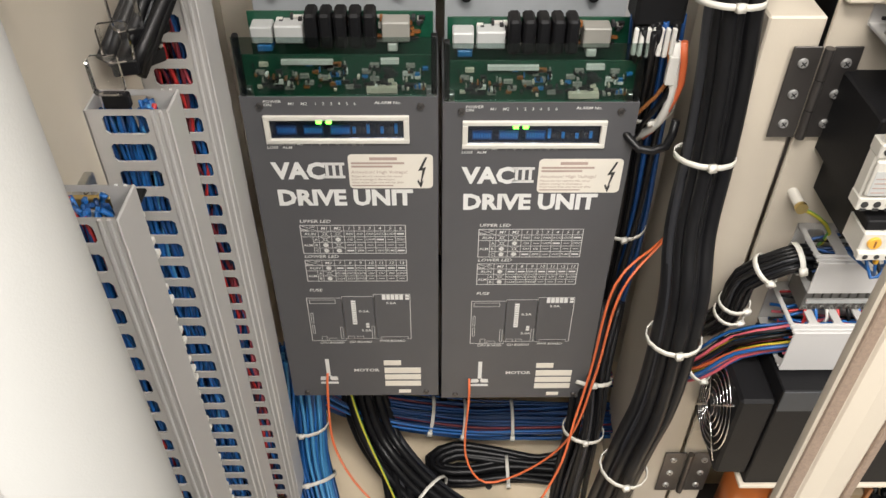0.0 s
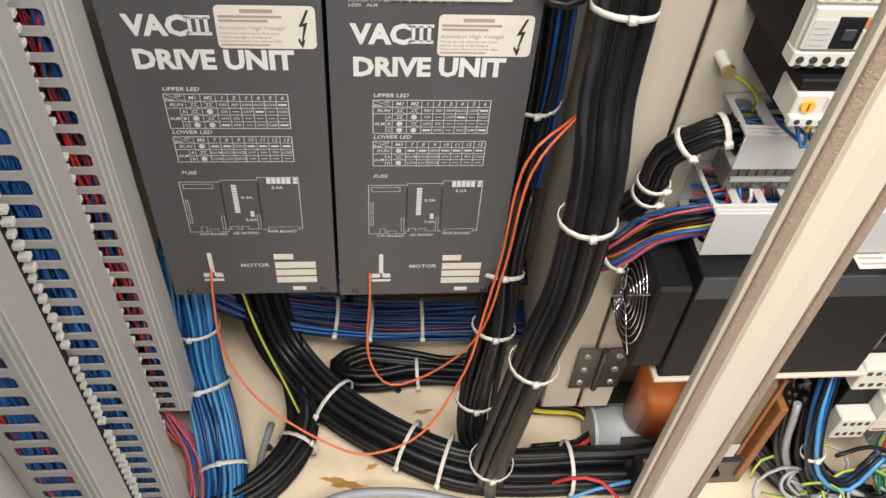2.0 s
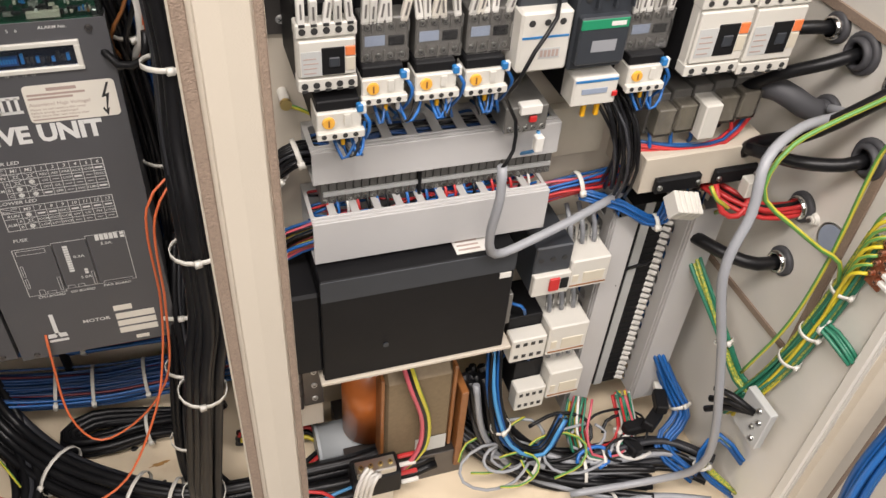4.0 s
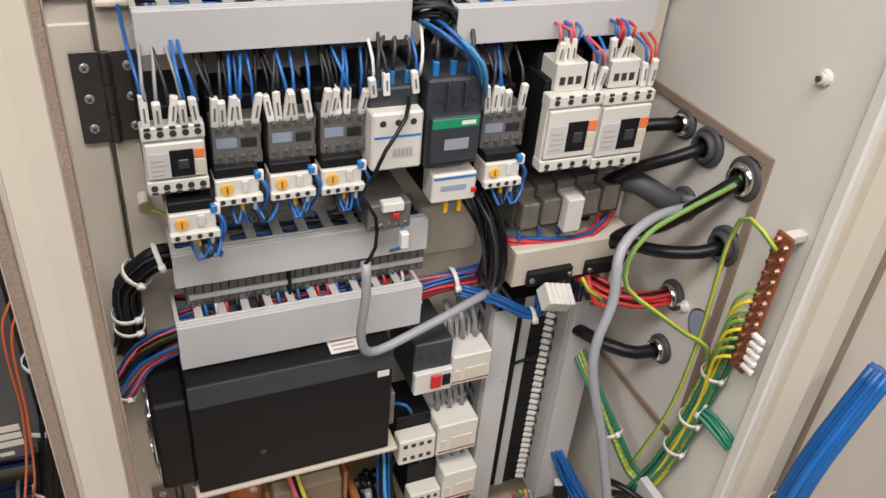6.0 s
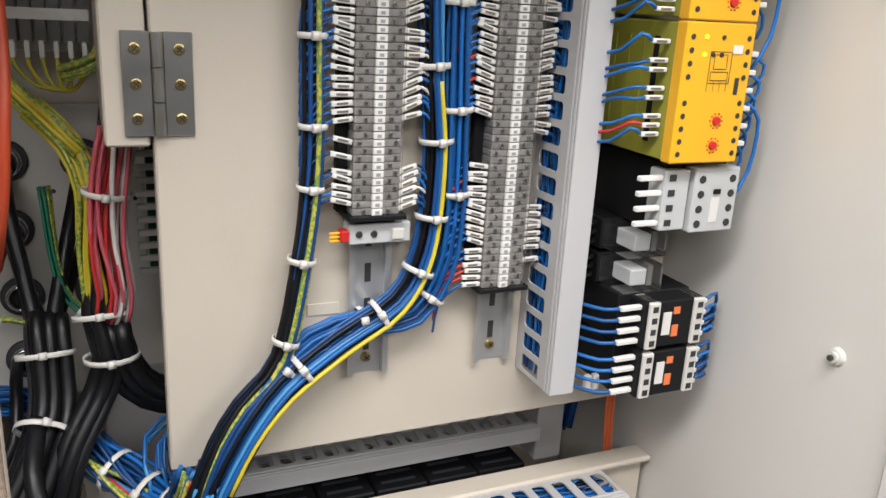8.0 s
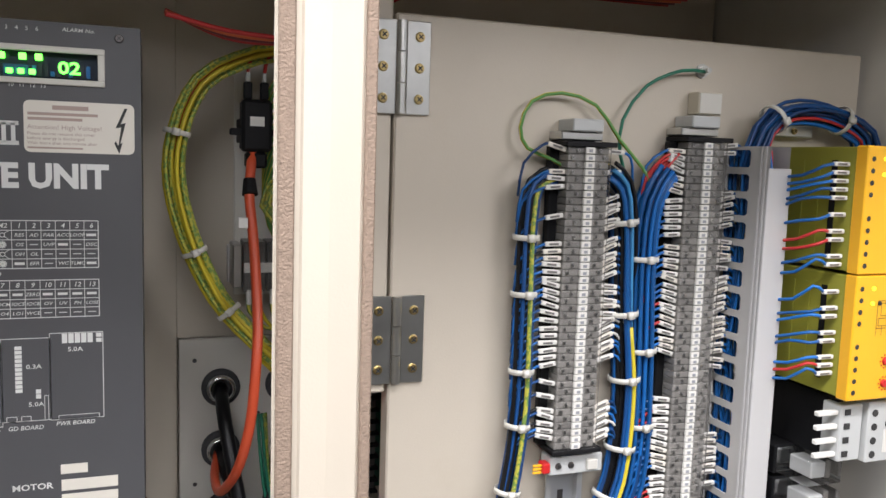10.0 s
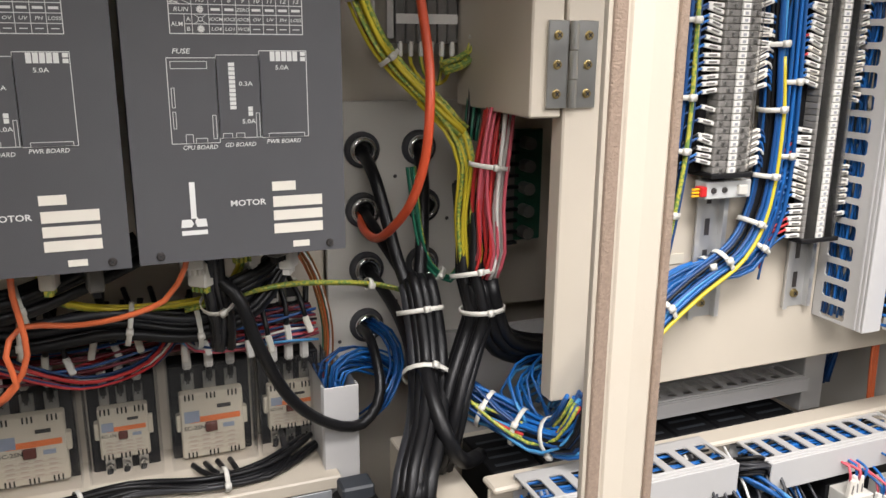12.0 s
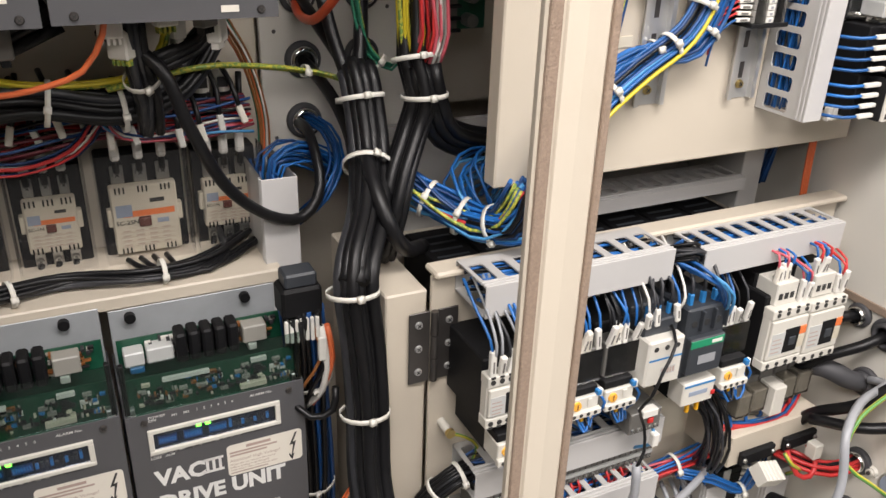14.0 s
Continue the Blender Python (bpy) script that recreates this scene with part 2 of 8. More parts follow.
def frames(path):
    """Side and up vectors along a path, carried without twist."""
    tan = [(path[min(i + 1, len(path) - 1)] - path[max(i - 1, 0)]).normalized() for i in range(len(path))]
    u = tan[0].orthogonal().normalized()
    res = []
    for t in tan:
        u = (u - t * u.dot(t)).normalized()
        res.append((u, t.cross(u)))
    return res


class Soup:
    """Collects vertices and faces quickly."""

    def __init__(self):
        self.v, self.f, self.m = [], [], []

    def tube(self, path, r, mi=0, sides=7, fr=None):
        fr = fr or frames(path)
        base = len(self.v)
        for p, (u, w) in zip(path, fr):
            for k in range(sides):
                a = math.tau * k / sides
                self.v.append(p + (u * math.cos(a) + w * math.sin(a)) * r)
        for i in range(len(path) - 1):
            for k in range(sides):
                k2 = (k + 1) % sides
                self.f.append((base + i * sides + k, base + i * sides + k2, base + (i + 1) * sides + k2, base + (i + 1) * sides + k))
                self.m.append(mi)
        self.f.append(tuple(base + k for k in reversed(range(sides))))
        self.f.append(tuple(base + (len(path) - 1) * sides + k for k in range(sides)))
        self.m += [mi, mi]

    def mesh(self, name, mats):
        me = bpy.data.meshes.new(name)
        me.from_pydata([tuple(v) for v in self.v], [], self.f)
        me.polygons.foreach_set("material_index", self.m)
        me.polygons.foreach_set("use_smooth", [len(f) == 4 for f in self.f])
        for m in mats:
            me.materials.append(m)
        return me


def link_part(name, me, parent, label="", loc=(0, 0, 0), kind=""):
    o = new(name, me)
    o.parent = parent
    o.location = loc
    if me.materials and me.materials[0] in SEE_THROUGH:
        o.visible_shadow = False
    return tagged(o, label, kind=kind)


def part(name, bm, material, parent, label="", loc=(0, 0, 0), smooth=False):
    me = bpy.data.meshes.new(name)
    bm.to_mesh(me)
    bm.free()
    for m in material if isinstance(material, (list, tuple)) else [material]:
        me.materials.append(m)
    if smooth:
        me.polygons.foreach_set("use_smooth", [True] * len(me.polygons))
    return link_part(name, me, parent, label, loc)


CACHE = {}


def pbox(name, a, b, material, parent, bev=0.0008, label=""):
    """A bevelled block as a part; blocks of one size and stuff share their mesh."""
    d = tuple(round(b[i] - a[i], 5) for i in range(3))
    key = ("box", d, bev, material.name)
    if key not in CACHE:
        bm = bmesh.new()
        add_box(bm, [-k / 2 for k in d], [k / 2 for k in d], min(bev, min(d) * 0.3))
        me = bpy.data.meshes.new(name)
        bm.to_mesh(me)
        bm.free()
        me.materials.append(material)
        CACHE[key] = me
    return link_part(name, CACHE[key], parent, label, [(a[i] + b[i]) / 2 for i in range(3)])


def pscrew(name, c, axis, r, material, parent, depth=0.002):
    """A cross-headed screw: domed head with two slots."""
    key = ("screw", round(r, 5), material.name, tuple(axis))
    if key not in CACHE:
        bm = bmesh.new()
        ax = Vector(axis)
        add_cyl(bm, (0, 0, 0), axis, r, depth, r * 0.75, 14)
        s = ax.orthogonal().normalized()
        for w in (s, ax.cross(s)):
            o = ax * depth * 0.5
            side = ax.cross(w) * r * 0.12
            vs = [bm.verts.new(o + w * r * k + side * j + ax * 0.0002) for k, j in ((-0.55, -1), (0.55, -1), (0.55, 1), (-0.55, 1))]
            f = bm.faces.new(vs)
            f.material_index = 1
        me = bpy.data.meshes.new(name)
        bm.to_mesh(me)
        bm.free()
        me.materials.append(material)
        me.materials.append(INK_HOLE)
        CACHE[key] = me
    return link_part(name, CACHE[key], parent, "", c)


def pcyl(name, c, axis, r, depth, material, parent, r2=None, seg=16, label=""):
    bm = bmesh.new()
    add_cyl(bm, (0, 0, 0), axis, r, depth, r2, seg)
    return part(name, bm, material, parent, label, c)


def cable(name, pts, r, material, label, category="cable", group="", sides=8, parent=None):
    s = Soup()
    s.tube(spline(pts), r, 0, sides)
    if material == YGREEN:
        s.m = [int(k % sides in (0, 1, sides // 2, sides // 2 + 1)) for k in range(len(s.m))]
    me = s.mesh(name, [EARTHY, EARTHG] if material == YGREEN else [material])
    if parent:
        return link_part(name, me, parent, label)
    return tagged(new(name, me), label, category, group)


def strap(parent, c, t, r, material=TIE):
    """A nylon tie round a bundle: band, and the lock head that stands off it."""
    t = Vector(t).normalized()
    u = t.orthogonal().normalized()
    ref = Vector((0.3, -1, 0.25))
    u = (ref - t * ref.dot(t)).normalized()
    w = t.cross(u)
    s = Soup()
    n, hw, th = 16, 0.0022, 0.0009
    base = [Vector(c) + (u * math.cos(math.tau * k / n) + w * math.sin(math.tau * k / n)) * r for k in range(n)]
    for k in range(n):
        o = (base[k] - Vector(c)).normalized()
        for dz, dr in ((-hw, 0), (hw, 0), (hw, th), (-hw, th)):
            s.v.append(base[k] + t * dz + o * dr)
    for k in range(n):
        a, b = k * 4, ((k + 1) % n) * 4
        for j in range(4):
            j2 = (j + 1) % 4
            s.f.append((a + j, b + j, b + j2, a + j2))
            s.m.append(0)
    hc = Vector(c) + (u * 0.9 + w * 0.3).normalized() * (r + 0.0012)
    b0 = len(s.v)
    for dx in (-1, 1):
        for dy in (-1, 1):
            for dz in (-1, 1):
                s.v.append(hc + w * dx * 0.003 + u * dy * 0.002 + t * dz * 0.003)
    for f in ((0, 1, 3, 2), (4, 6, 7, 5), (0, 4, 5, 1), (2, 3, 7, 6), (0, 2, 6, 4), (1, 5, 7, 3)):
        s.f.append(tuple(b0 + k for k in f))
        s.m.append(0)
    return link_part("cable_tie", s.mesh("cable_tie", [material]), parent, "white nylon tie")


def bundle(name, pts, n, R, r, mats, label, ties=(), seed=1, category="wire bundle", loose=0.25, sides=6, step=0.014, group=""):
    """Many wires laid together along one line, each keeping its own place in the bundle with a slow wander."""
    rg = random.Random(seed)
    path = spline(pts, step)
    fr = frames(path)
    e = thing(name, label, category, path[0], group=group)
    o = Vector(path[0])
    s = Soup()
    L = len(path)
    for i in range(n):
        rad = R * math.sqrt((i + 0.5) / n)
        ang = i * 2.39996 + rg.uniform(-0.2, 0.2)
        ph, amp, tw = rg.uniform(0, 6.28), rg.uniform(0.3, 1) * loose * R, rg.uniform(-0.7, 0.7)
        line = []
        for k, (p, (u, w)) in enumerate(zip(path, fr)):
            t = k / max(1, L - 1)
            a = ang + tw * t
            dx = math.cos(a) * rad + amp * math.sin(5 * t + ph)
            dy = math.sin(a) * rad + amp * math.cos(4 * t + ph * 1.7)
            line.append(p - o + u * dx + w * dy)
        s.tube(line, r * rg.uniform(0.85, 1.1), rg.choices(range(len(mats)), [m[1] for m in mats])[0], sides, fr)
    link_part("wire_strand", s.mesh(name, [m[0] for m in mats]), e, kind="stuff")
    for f in ties:
        k = min(L - 2, max(1, int(f * (L - 1))))
        strap(e, path[k] - o, path[k + 1] - path[k - 1], R + r * 1.3)
    return e


TXT = {}


def add_text(bm, s, x, y, z, h, mi=0, sx=1.0, bold=0.0, align="LEFT", shear=0.0):
    """Flat lettering that faces -y, its foot at z."""
    key = (s, bold, align, shear)
    if key not in TXT:
        cu = bpy.data.curves.new("lettering", "FONT")
        cu.body, cu.size, cu.offset, cu.align_x, cu.shear, cu.resolution_u = s, 1.0, bold, align, shear, 2
        ob = bpy.data.objects.new("lettering", cu)
        me = bpy.data.meshes.new_from_object(ob)
        TXT[key] = ([tuple(v.co) for v in me.vertices], [tuple(p.vertices) for p in me.polygons])
        bpy.data.objects.remove(ob)
        bpy.data.meshes.remove(me)
    vs, fs = TXT[key]
    k = h / 0.72
    nv = [bm.verts.new((x + a * k * sx, y, z + b * k)) for a, b, _ in vs]
    for f in fs:
        try:
            bm.faces.new([nv[i] for i in f]).material_index = mi
        except ValueError:
            pass


def add_rect(bm, x0, z0, x1, z1, y, mi=0):
    f = bm.faces.new([bm.verts.new(c) for c in ((x0, y, z0), (x1, y, z0), (x1, y, z1), (x0, y, z1))])
    f.material_index = mi


def add_line(bm, x0, z0, x1, z1, y, w=0.0004, mi=0):
    d = Vector((x1 - x0, z1 - z0)).normalized() * w / 2
    n = Vector((-d.y, d.x))
    f = bm.faces.new([bm.verts.new((p[0], y, p[1])) for p in ((x0 + n.x, z0 + n.y), (x0 - n.x, z0 - n.y), (x1 - n.x, z1 - n.y), (x1 + n.x, z1 + n.y))])
    f.material_index = mi


def add_frame(bm, x0, z0, x1, z1, y, w=0.0004, mi=0):
    for a in ((x0, z0, x1, z0), (x1, z0, x1, z1), (x1, z1, x0, z1), (x0, z1, x0, z0)):
        add_line(bm, *a, y, w, mi)


def slab(name, a, b, material, bev=0.0, label="", category="", kind="structure"):
    bm = bmesh.new()
    add_box(bm, a, b, bev)
    me = bpy.data.meshes.new(name)
    bm.to_mesh(me)
    bm.free()
    me.materials.append(material)
    return tagged(new(name, me), label, category, "", kind)


# ---- setting: the cabinet shell and the workshop round it ----
FZ = 0.63
slab("floor", (-0.12, 0.62, FZ - 0.03), (1.09, 1.32, FZ), FLOORM, 0, "cream painted cabinet floor with oil stains")
slab("wall_back", (-0.12, 1.27, FZ), (1.09, 1.30, 2.17), CREAM_IN, 0, "cream painted back sheet of the cabinet")
slab("wall_left", (-0.10, 0.70, FZ), (0.052, 1.27, 2.17), CREAM_IN, 0, "cream painted side sheet of the cabinet")
slab("wall_right", (1.067, 0.705, FZ), (1.085, 1.27, 2.17), IVORY, 0.002, "smooth ivory painted side wall of the cabinet")
slab("ceiling", (-0.12, 0.70, 2.17), (1.12, 1.32, 2.20), CREAM_IN)
slab("trim_header", (-0.5, 0.665, 2.105), (1.6, 0.70, 2.28), CREAM, 0.006, "cream painted header over the cabinet doors")
slab("trim_sill", (-0.5, 0.66, 0.0), (1.14, 0.71, FZ - 0.012), CREAM, 0.004)
slab("trim_right", (1.0735, 0.684, 0.0), (1.118, 0.722, 2.105), CREAM, 0.013, "rounded cream jamb of the cabinet")
slab("trim_wall_edge", (1.0605, 0.7035, FZ), (1.0665, 0.7170, 2.105), IVORY, 0.002, "folded ivory edge of the side wall")
slab("trim_gasket", (1.1185, 0.690, 0.0), (1.1280, 0.706, 2.105), GASKET, 0.002, "dark foam strip along the jamb")
slab("trim_outer", (1.1285, 0.70, 0.0), (1.9, 0.78, 2.105), CREAM_IN, 0.004)
slab("ground", (-4, -5, -0.03), (5, 3, 0.0), CONC)
slab("wall_workshop_rear", (-4, -5.0, 0), (5, -4.9, 3.4), ROOM)
slab("wall_workshop_left", (-4.1, -5, 0), (-4, 3, 3.4), ROOM)
slab("wall_workshop_right", (5, -5, 0), (5.1, 3, 3.4), ROOM)
slab("wall_workshop_far", (-4, 2.9, 0), (5, 3.0, 3.4), ROOM)
slab("ceiling_workshop", (-4, -5, 3.4), (5, 3, 3.5), ROOM)


def rounded_jamb():
    """The jamb beside the drive bay: a sheet rolled round into a wide soft edge."""
    bm = bmesh.new()
    r, cx, cy = 0.036, 0.1145, 0.636
    prof = [(-0.6, cy - r)] + [(cx + r * math.sin(a * math.pi / 14), cy - r * math.cos(a * math.pi / 14)) for a in range(13)] + [(cx, cy + 0.026), (-0.6, cy + 0.026)]
    lo, hi = ([bm.verts.new((x, y, z)) for x, y in prof] for z in (0.0, 2.105))
    n = len(prof)
    for k in range(n):
        f = bm.faces.new((lo[k], lo[(k + 1) % n], hi[(k + 1) % n], hi[k]))
        f.smooth = 0 < k < 13
    bm.faces.new(list(reversed(lo)))
    bm.faces.new(hi)
    bmesh.ops.recalc_face_normals(bm, faces=bm.faces)
    me = bpy.data.meshes.new("trim_left")
    bm.to_mesh(me)
    bm.free()
    me.materials.append(IVORY_DIM)
    tagged(new("trim_left", me), "wide rounded grey-ivory jamb of the cabinet", "", "", "structure")


rounded_jamb()


def centre_post():
    """The jamb between the two door openings: a folded cream box with a foam strip along both front edges."""
    e = thing("trim_centre_post", "cream painted upright jamb with brown foam gaskets", "jamb", (0.501, 0.718, FZ), kind="structure")
    bm = bmesh.new()
    h = 2.105 - FZ
    prof = [(-0.0170, 0.0155), (0.0195, 0.0155), (0.0205, 0.006), (0.0205, 0.001), (0.0150, 0.0), (0.0135, -0.0012), (0.0, -0.0026), (-0.0115, -0.0016), (-0.0125, 0.0), (-0.0225, 0.0), (-0.0235, 0.0015), (-0.0215, 0.007)]
    lo = [bm.verts.new((x, y, 0)) for x, y in prof]
    hi = [bm.verts.new((x, y, h)) for x, y in prof]
    n = len(prof)
    for k in range(n):
        bm.faces.new((lo[k], hi[k], hi[(k + 1) % n], lo[(k + 1) % n]))
    bm.faces.new(lo)
    bm.faces.new(list(reversed(hi)))
    bmesh.ops.recalc_face_normals(bm, faces=bm.faces)
    part("folded_sheet", bm, CREAM, e)
    for x, w in ((-0.0222, 0.0072), (0.0152, 0.0048)):
        pbox("gasket", (x, -0.0028, 0), (x + w, 0.001, h), GASKET, e, 0.0008, "worn brown foam strip")


centre_post()

# ---- drive units ----
def unit_lettering(parent, tag):
    """White print on the front cover; x and z run from the cover's lower left corner."""
    y = -0.0006
    bm = bmesh.new()
    dz = -0.006 if tag > 1 else 0.0
    add_text(bm, "VAC", 0.0175, y, dz + 0.2935, 0.0165, 0, 0.96, 0.044)
    for k in range(3):
        add_rect(bm, 0.0615 + 0.0058 * k, dz + 0.2950, 0.0642 + 0.0058 * k, dz + 0.3085, y)
    add_rect(bm, 0.0595, dz + 0.3070, 0.0778, dz + 0.3098, y)
    add_rect(bm, 0.0595, dz + 0.2935, 0.0778, dz + 0.2963, y)
    add_text(bm, "DRIVE UNIT", 0.0175, y, dz + 0.2650, 0.0165, 0, 0.955, 0.044)
    part("model_lettering", bm, PRINT, parent, "large white printed lettering")
    tables = (
        ("UPPER LED", dz + 0.2415, ("M1", "M2", "1", "2", "3", "4", "5", "6"), ("xxRES AD PAR ACC LOOP #", "xoOS - UVP # - DSC", "oxOH OL - - - -", "oo# EFR - WC TLMC #")),
        ("LOWER LED", dz + 0.1995, ("M3", "7", "8", "9", "10", "11", "12", "13"), ("o# # ZERO # # # #", "xIOCM IOCS IOCB OV UV PH LOSS", "oLO4 LO1 WCE - - - -")),
    )
    for title, z1, heads, rows in tables:
        bm = bmesh.new()
        x0, x1 = 0.033, 0.127
        rh = 0.0067
        z0 = z1 - rh * (len(rows) + 1)
        add_text(bm, title, x0, y, z1 + 0.003, 0.0036, 0, 1.15, 0.012, "LEFT", 0.2)
        add_frame(bm, x0, z0, x1, z1, y, 0.0006)
        wide = len(rows) - 2
        xs = [x0 + 0.0155 + 0.0116 * k for k in range(wide)]
        step = (x1 - xs[-1] - 0.0116) / (8 - wide)
        xs += [xs[-1] + 0.0116 + step * k for k in range(9 - wide)]
        for x in xs[:-1]:
            add_line(bm, x, z0, x, z1, y)
        for r in range(1, len(rows) + 1):
            add_line(bm, x0 if r < 3 else x0 + 0.0103, z1 - rh * r, x1, z1 - rh * r, y, 0.0005)
        add_line(bm, x0 + 0.0103, z0, x0 + 0.0103, z1 - 2 * rh, y)
        add_line(bm, x0, z1, xs[0], z1 - rh, y)
        add_line(bm, x0, z1 - rh * 0.5, x0 + 0.008, z1 - rh, y)
        add_text(bm, "LED", x0 + 0.0085, y, z1 - 0.0026, 0.0019, 0, 1.1, 0.01)
        add_text(bm, "MODE", x0 + 0.0006, y, z1 - rh + 0.0005, 0.0016, 0, 1.0, 0.01)
        for k, h in enumerate(heads):
            add_text(bm, h, (xs[k] + xs[k + 1]) / 2, y, z1 - rh + 0.0017, 0.0034, 0, 1.05, 0.008, "CENTER", 0.2)
        add_text(bm, "RUN", x0 + 0.0030, y, z1 - 2 * rh + 0.0018, 0.0031, 0, 1.15, 0.008, "LEFT", 0.2)
        add_text(bm, "ALM", x0 + 0.0012, y, (z0 + z1) / 2 - rh - 0.0015, 0.0030, 0, 1.0, 0.008)
        for r, row in enumerate(rows):
            cz = z1 - rh * (r + 1.5)
            if r:
                add_text(bm, "ABC"[r - 1], x0 + 0.0116, y, cz - 0.0014, 0.0029, 0, 1.1, 0.008)
            marks = row[:len(heads) - len(row.split(" "))]
            words = row[len(marks):].split(" ")
            for k, c in enumerate(marks):
                cx = (xs[k] + xs[k + 1]) / 2
                for j in range(10):
                    a, b = math.tau * j / 10, math.tau * (j + 1) / 10
                    add_line(bm, cx + 0.0015 * math.cos(a), cz + 0.0015 * math.sin(a), cx + 0.0015 * math.cos(b), cz + 0.0015 * math.sin(b), y, 0.0022 if c == "o" else 0.0005)
                if c == "x":
                    for u, v in ((-1, -1), (-1, 1), (1, -1), (1, 1)):
                        add_line(bm, cx + u * 0.0013, cz + v * 0.0011, cx + u * 0.0042, cz + v * 0.0032, y, 0.0004)
            for k, word in enumerate(words):
                cx = (xs[k + len(marks)] + xs[k + len(marks) + 1]) / 2
                if word == "#":
                    add_rect(bm, cx - 0.0032, cz - 0.0009, cx + 0.0032, cz + 0.0009, y)
                elif word == "-":
                    add_rect(bm, cx - 0.0026, cz - 0.0003, cx + 0.0026, cz + 0.0003, y)
                else:
                    add_text(bm, word, cx, y, cz - 0.0011, 0.0024, 0, min(1.2, 4.4 / len(word)), 0.008, "CENTER", 0.2)
        part("table_lettering", bm, PRINT, parent, "fine white printed indicator table")
    bm = bmesh.new()
    add_text(bm, "FUSE", 0.033, y, dz + 0.159, 0.0036, 0, 1.15, 0.012, "LEFT", 0.2)
    # fuse plan: three boards in outline
    for x0, z0, x1, z1 in ((0.029, 0.089, 0.063, 0.150), (0.063, 0.092, 0.094, 0.152), (0.094, 0.0915, 0.129, 0.155)):
        add_frame(bm, x0, z0, x1, z1, y, 0.0005)
    for x0, z0, x1, z1 in ((0.0315, 0.1425, 0.0565, 0.1475), (0.031, 0.100, 0.033, 0.112), (0.031, 0.115, 0.033, 0.129), (0.0585, 0.092, 0.061, 0.109), (0.039, 0.089, 0.044, 0.0955), (0.046, 0.089, 0.054, 0.0925), (0.0655, 0.092, 0.072, 0.0955), (0.075, 0.092, 0.081, 0.0955), (0.090, 0.092, 0.0925, 0.110), (0.099, 0.0915, 0.126, 0.0945)):
        add_frame(bm, x0, z0, x1, z1, y, 0.0004)
    for k in range(11):
        add_rect(bm, 0.0715, 0.113 + k * 0.0031, 0.0760, 0.1156 + k * 0.0031, y)
    for k in range(2):
        add_rect(bm, 0.0845, 0.108 + k * 0.0036, 0.0878, 0.1112 + k * 0.0036, y)
    for k in range(5):
        add_rect(bm, 0.102 + k * 0.0042, 0.1475, 0.1055 + k * 0.0042, 0.1545, y)
    for k in range(2):
        add_rect(bm, 0.1245, 0.1475 + k * 0.0038, 0.1282, 0.1505 + k * 0.0038, y)
    for s, x, z in (("0.3A", 0.0785, 0.130), ("5.0A", 0.0795, 0.1025), ("5.0A", 0.1055, 0.1415)):
        add_text(bm, s, x, y, z, 0.0032, 0, 1.2, 0.01)
    for s, x, z in (("CPU BOARD", 0.036, 0.0845), ("GD BOARD", 0.066, 0.0855), ("PWR BOARD", 0.097, 0.0870)):
        add_text(bm, s, x, y, z, 0.0032, 0, 1.0, 0.008, "LEFT", 0.2)
    part("board_plan", bm, PRINT, parent, "white printed outline plan of three boards")
    bm = bmesh.new()
    add_text(bm, "MOTOR", 0.0675, y, 0.0405, 0.0046, 0, 1.15, 0.02)
    part("motor_lettering", bm, PRINT, parent)
    bm = bmesh.new()
    for s, x, z in (("POWER", 0.018, 0.3672), ("ON", 0.018, 0.3642), ("M1", 0.0375, 0.3652), ("M2", 0.0475, 0.3652), ("ALARM No.", 0.106, 0.3662), ):
        add_text(bm, s, x, y, z, 0.0026, 0, 1.15, 0.008, "LEFT", 0.15)
    for k in range(6):
        add_text(bm, str(k + 1), 0.0585 + k * 0.0062, y, 0.3652, 0.0028)
    part("upper_caption", bm, PRINT, parent, "small white printed caption")
    bm = bmesh.new()
    for s, z in (("POWER CPU M3", 0.3272), ("LOSS   ALM", 0.3238)):
        add_text(bm, s, 0.0155, y, z, 0.0026, 0, 1.15, 0.008, "LEFT", 0.15)
    for k in range(7):
        add_text(bm, str(k + 7), 0.052 + k * 0.0066, y, 0.3272, 0.0028)
    part("lower_caption", bm, PRINT, parent, "small white printed caption")
    bm = bmesh.new()
    # maker's mark: a stem on a split foot, with a bar for the name
    add_rect(bm, 0.0385, 0.033, 0.0425, 0.0605, y)
    for pts in (((0.0310, 0.0265), (0.0385, 0.0265), (0.0402, 0.0290), (0.0385, 0.0325), (0.0318, 0.0325)), ((0.0425, 0.0265), (0.0500, 0.0265), (0.0492, 0.0325), (0.0440, 0.0325), (0.0425, 0.0345), (0.0412, 0.0300))):
        bm.faces.new([bm.verts.new((a, y, b)) for a, b in pts])
    add_rect(bm, 0.0312, 0.0205, 0.0498, 0.0240, y)
    part("maker_mark", bm, PRINT, parent, "plain white printed mark")
    for x0, z0, x1, z1 in ((0.0995, 0.0505, 0.1175, 0.0575), (0.0998, 0.0168, 0.1380, 0.0245), (0.0998, 0.0273, 0.1380, 0.0350), (0.0998, 0.0378, 0.1380, 0.0460), (0.114, 0.0050, 0.127, 0.0098)):
        pbox("rating_strip", (x0, -0.0008, z0), (x1, -0.0002, z1), STICKER, parent, 0, "blank white rating strip")
    # warning sticker
    bm = bmesh.new()
    rim = []
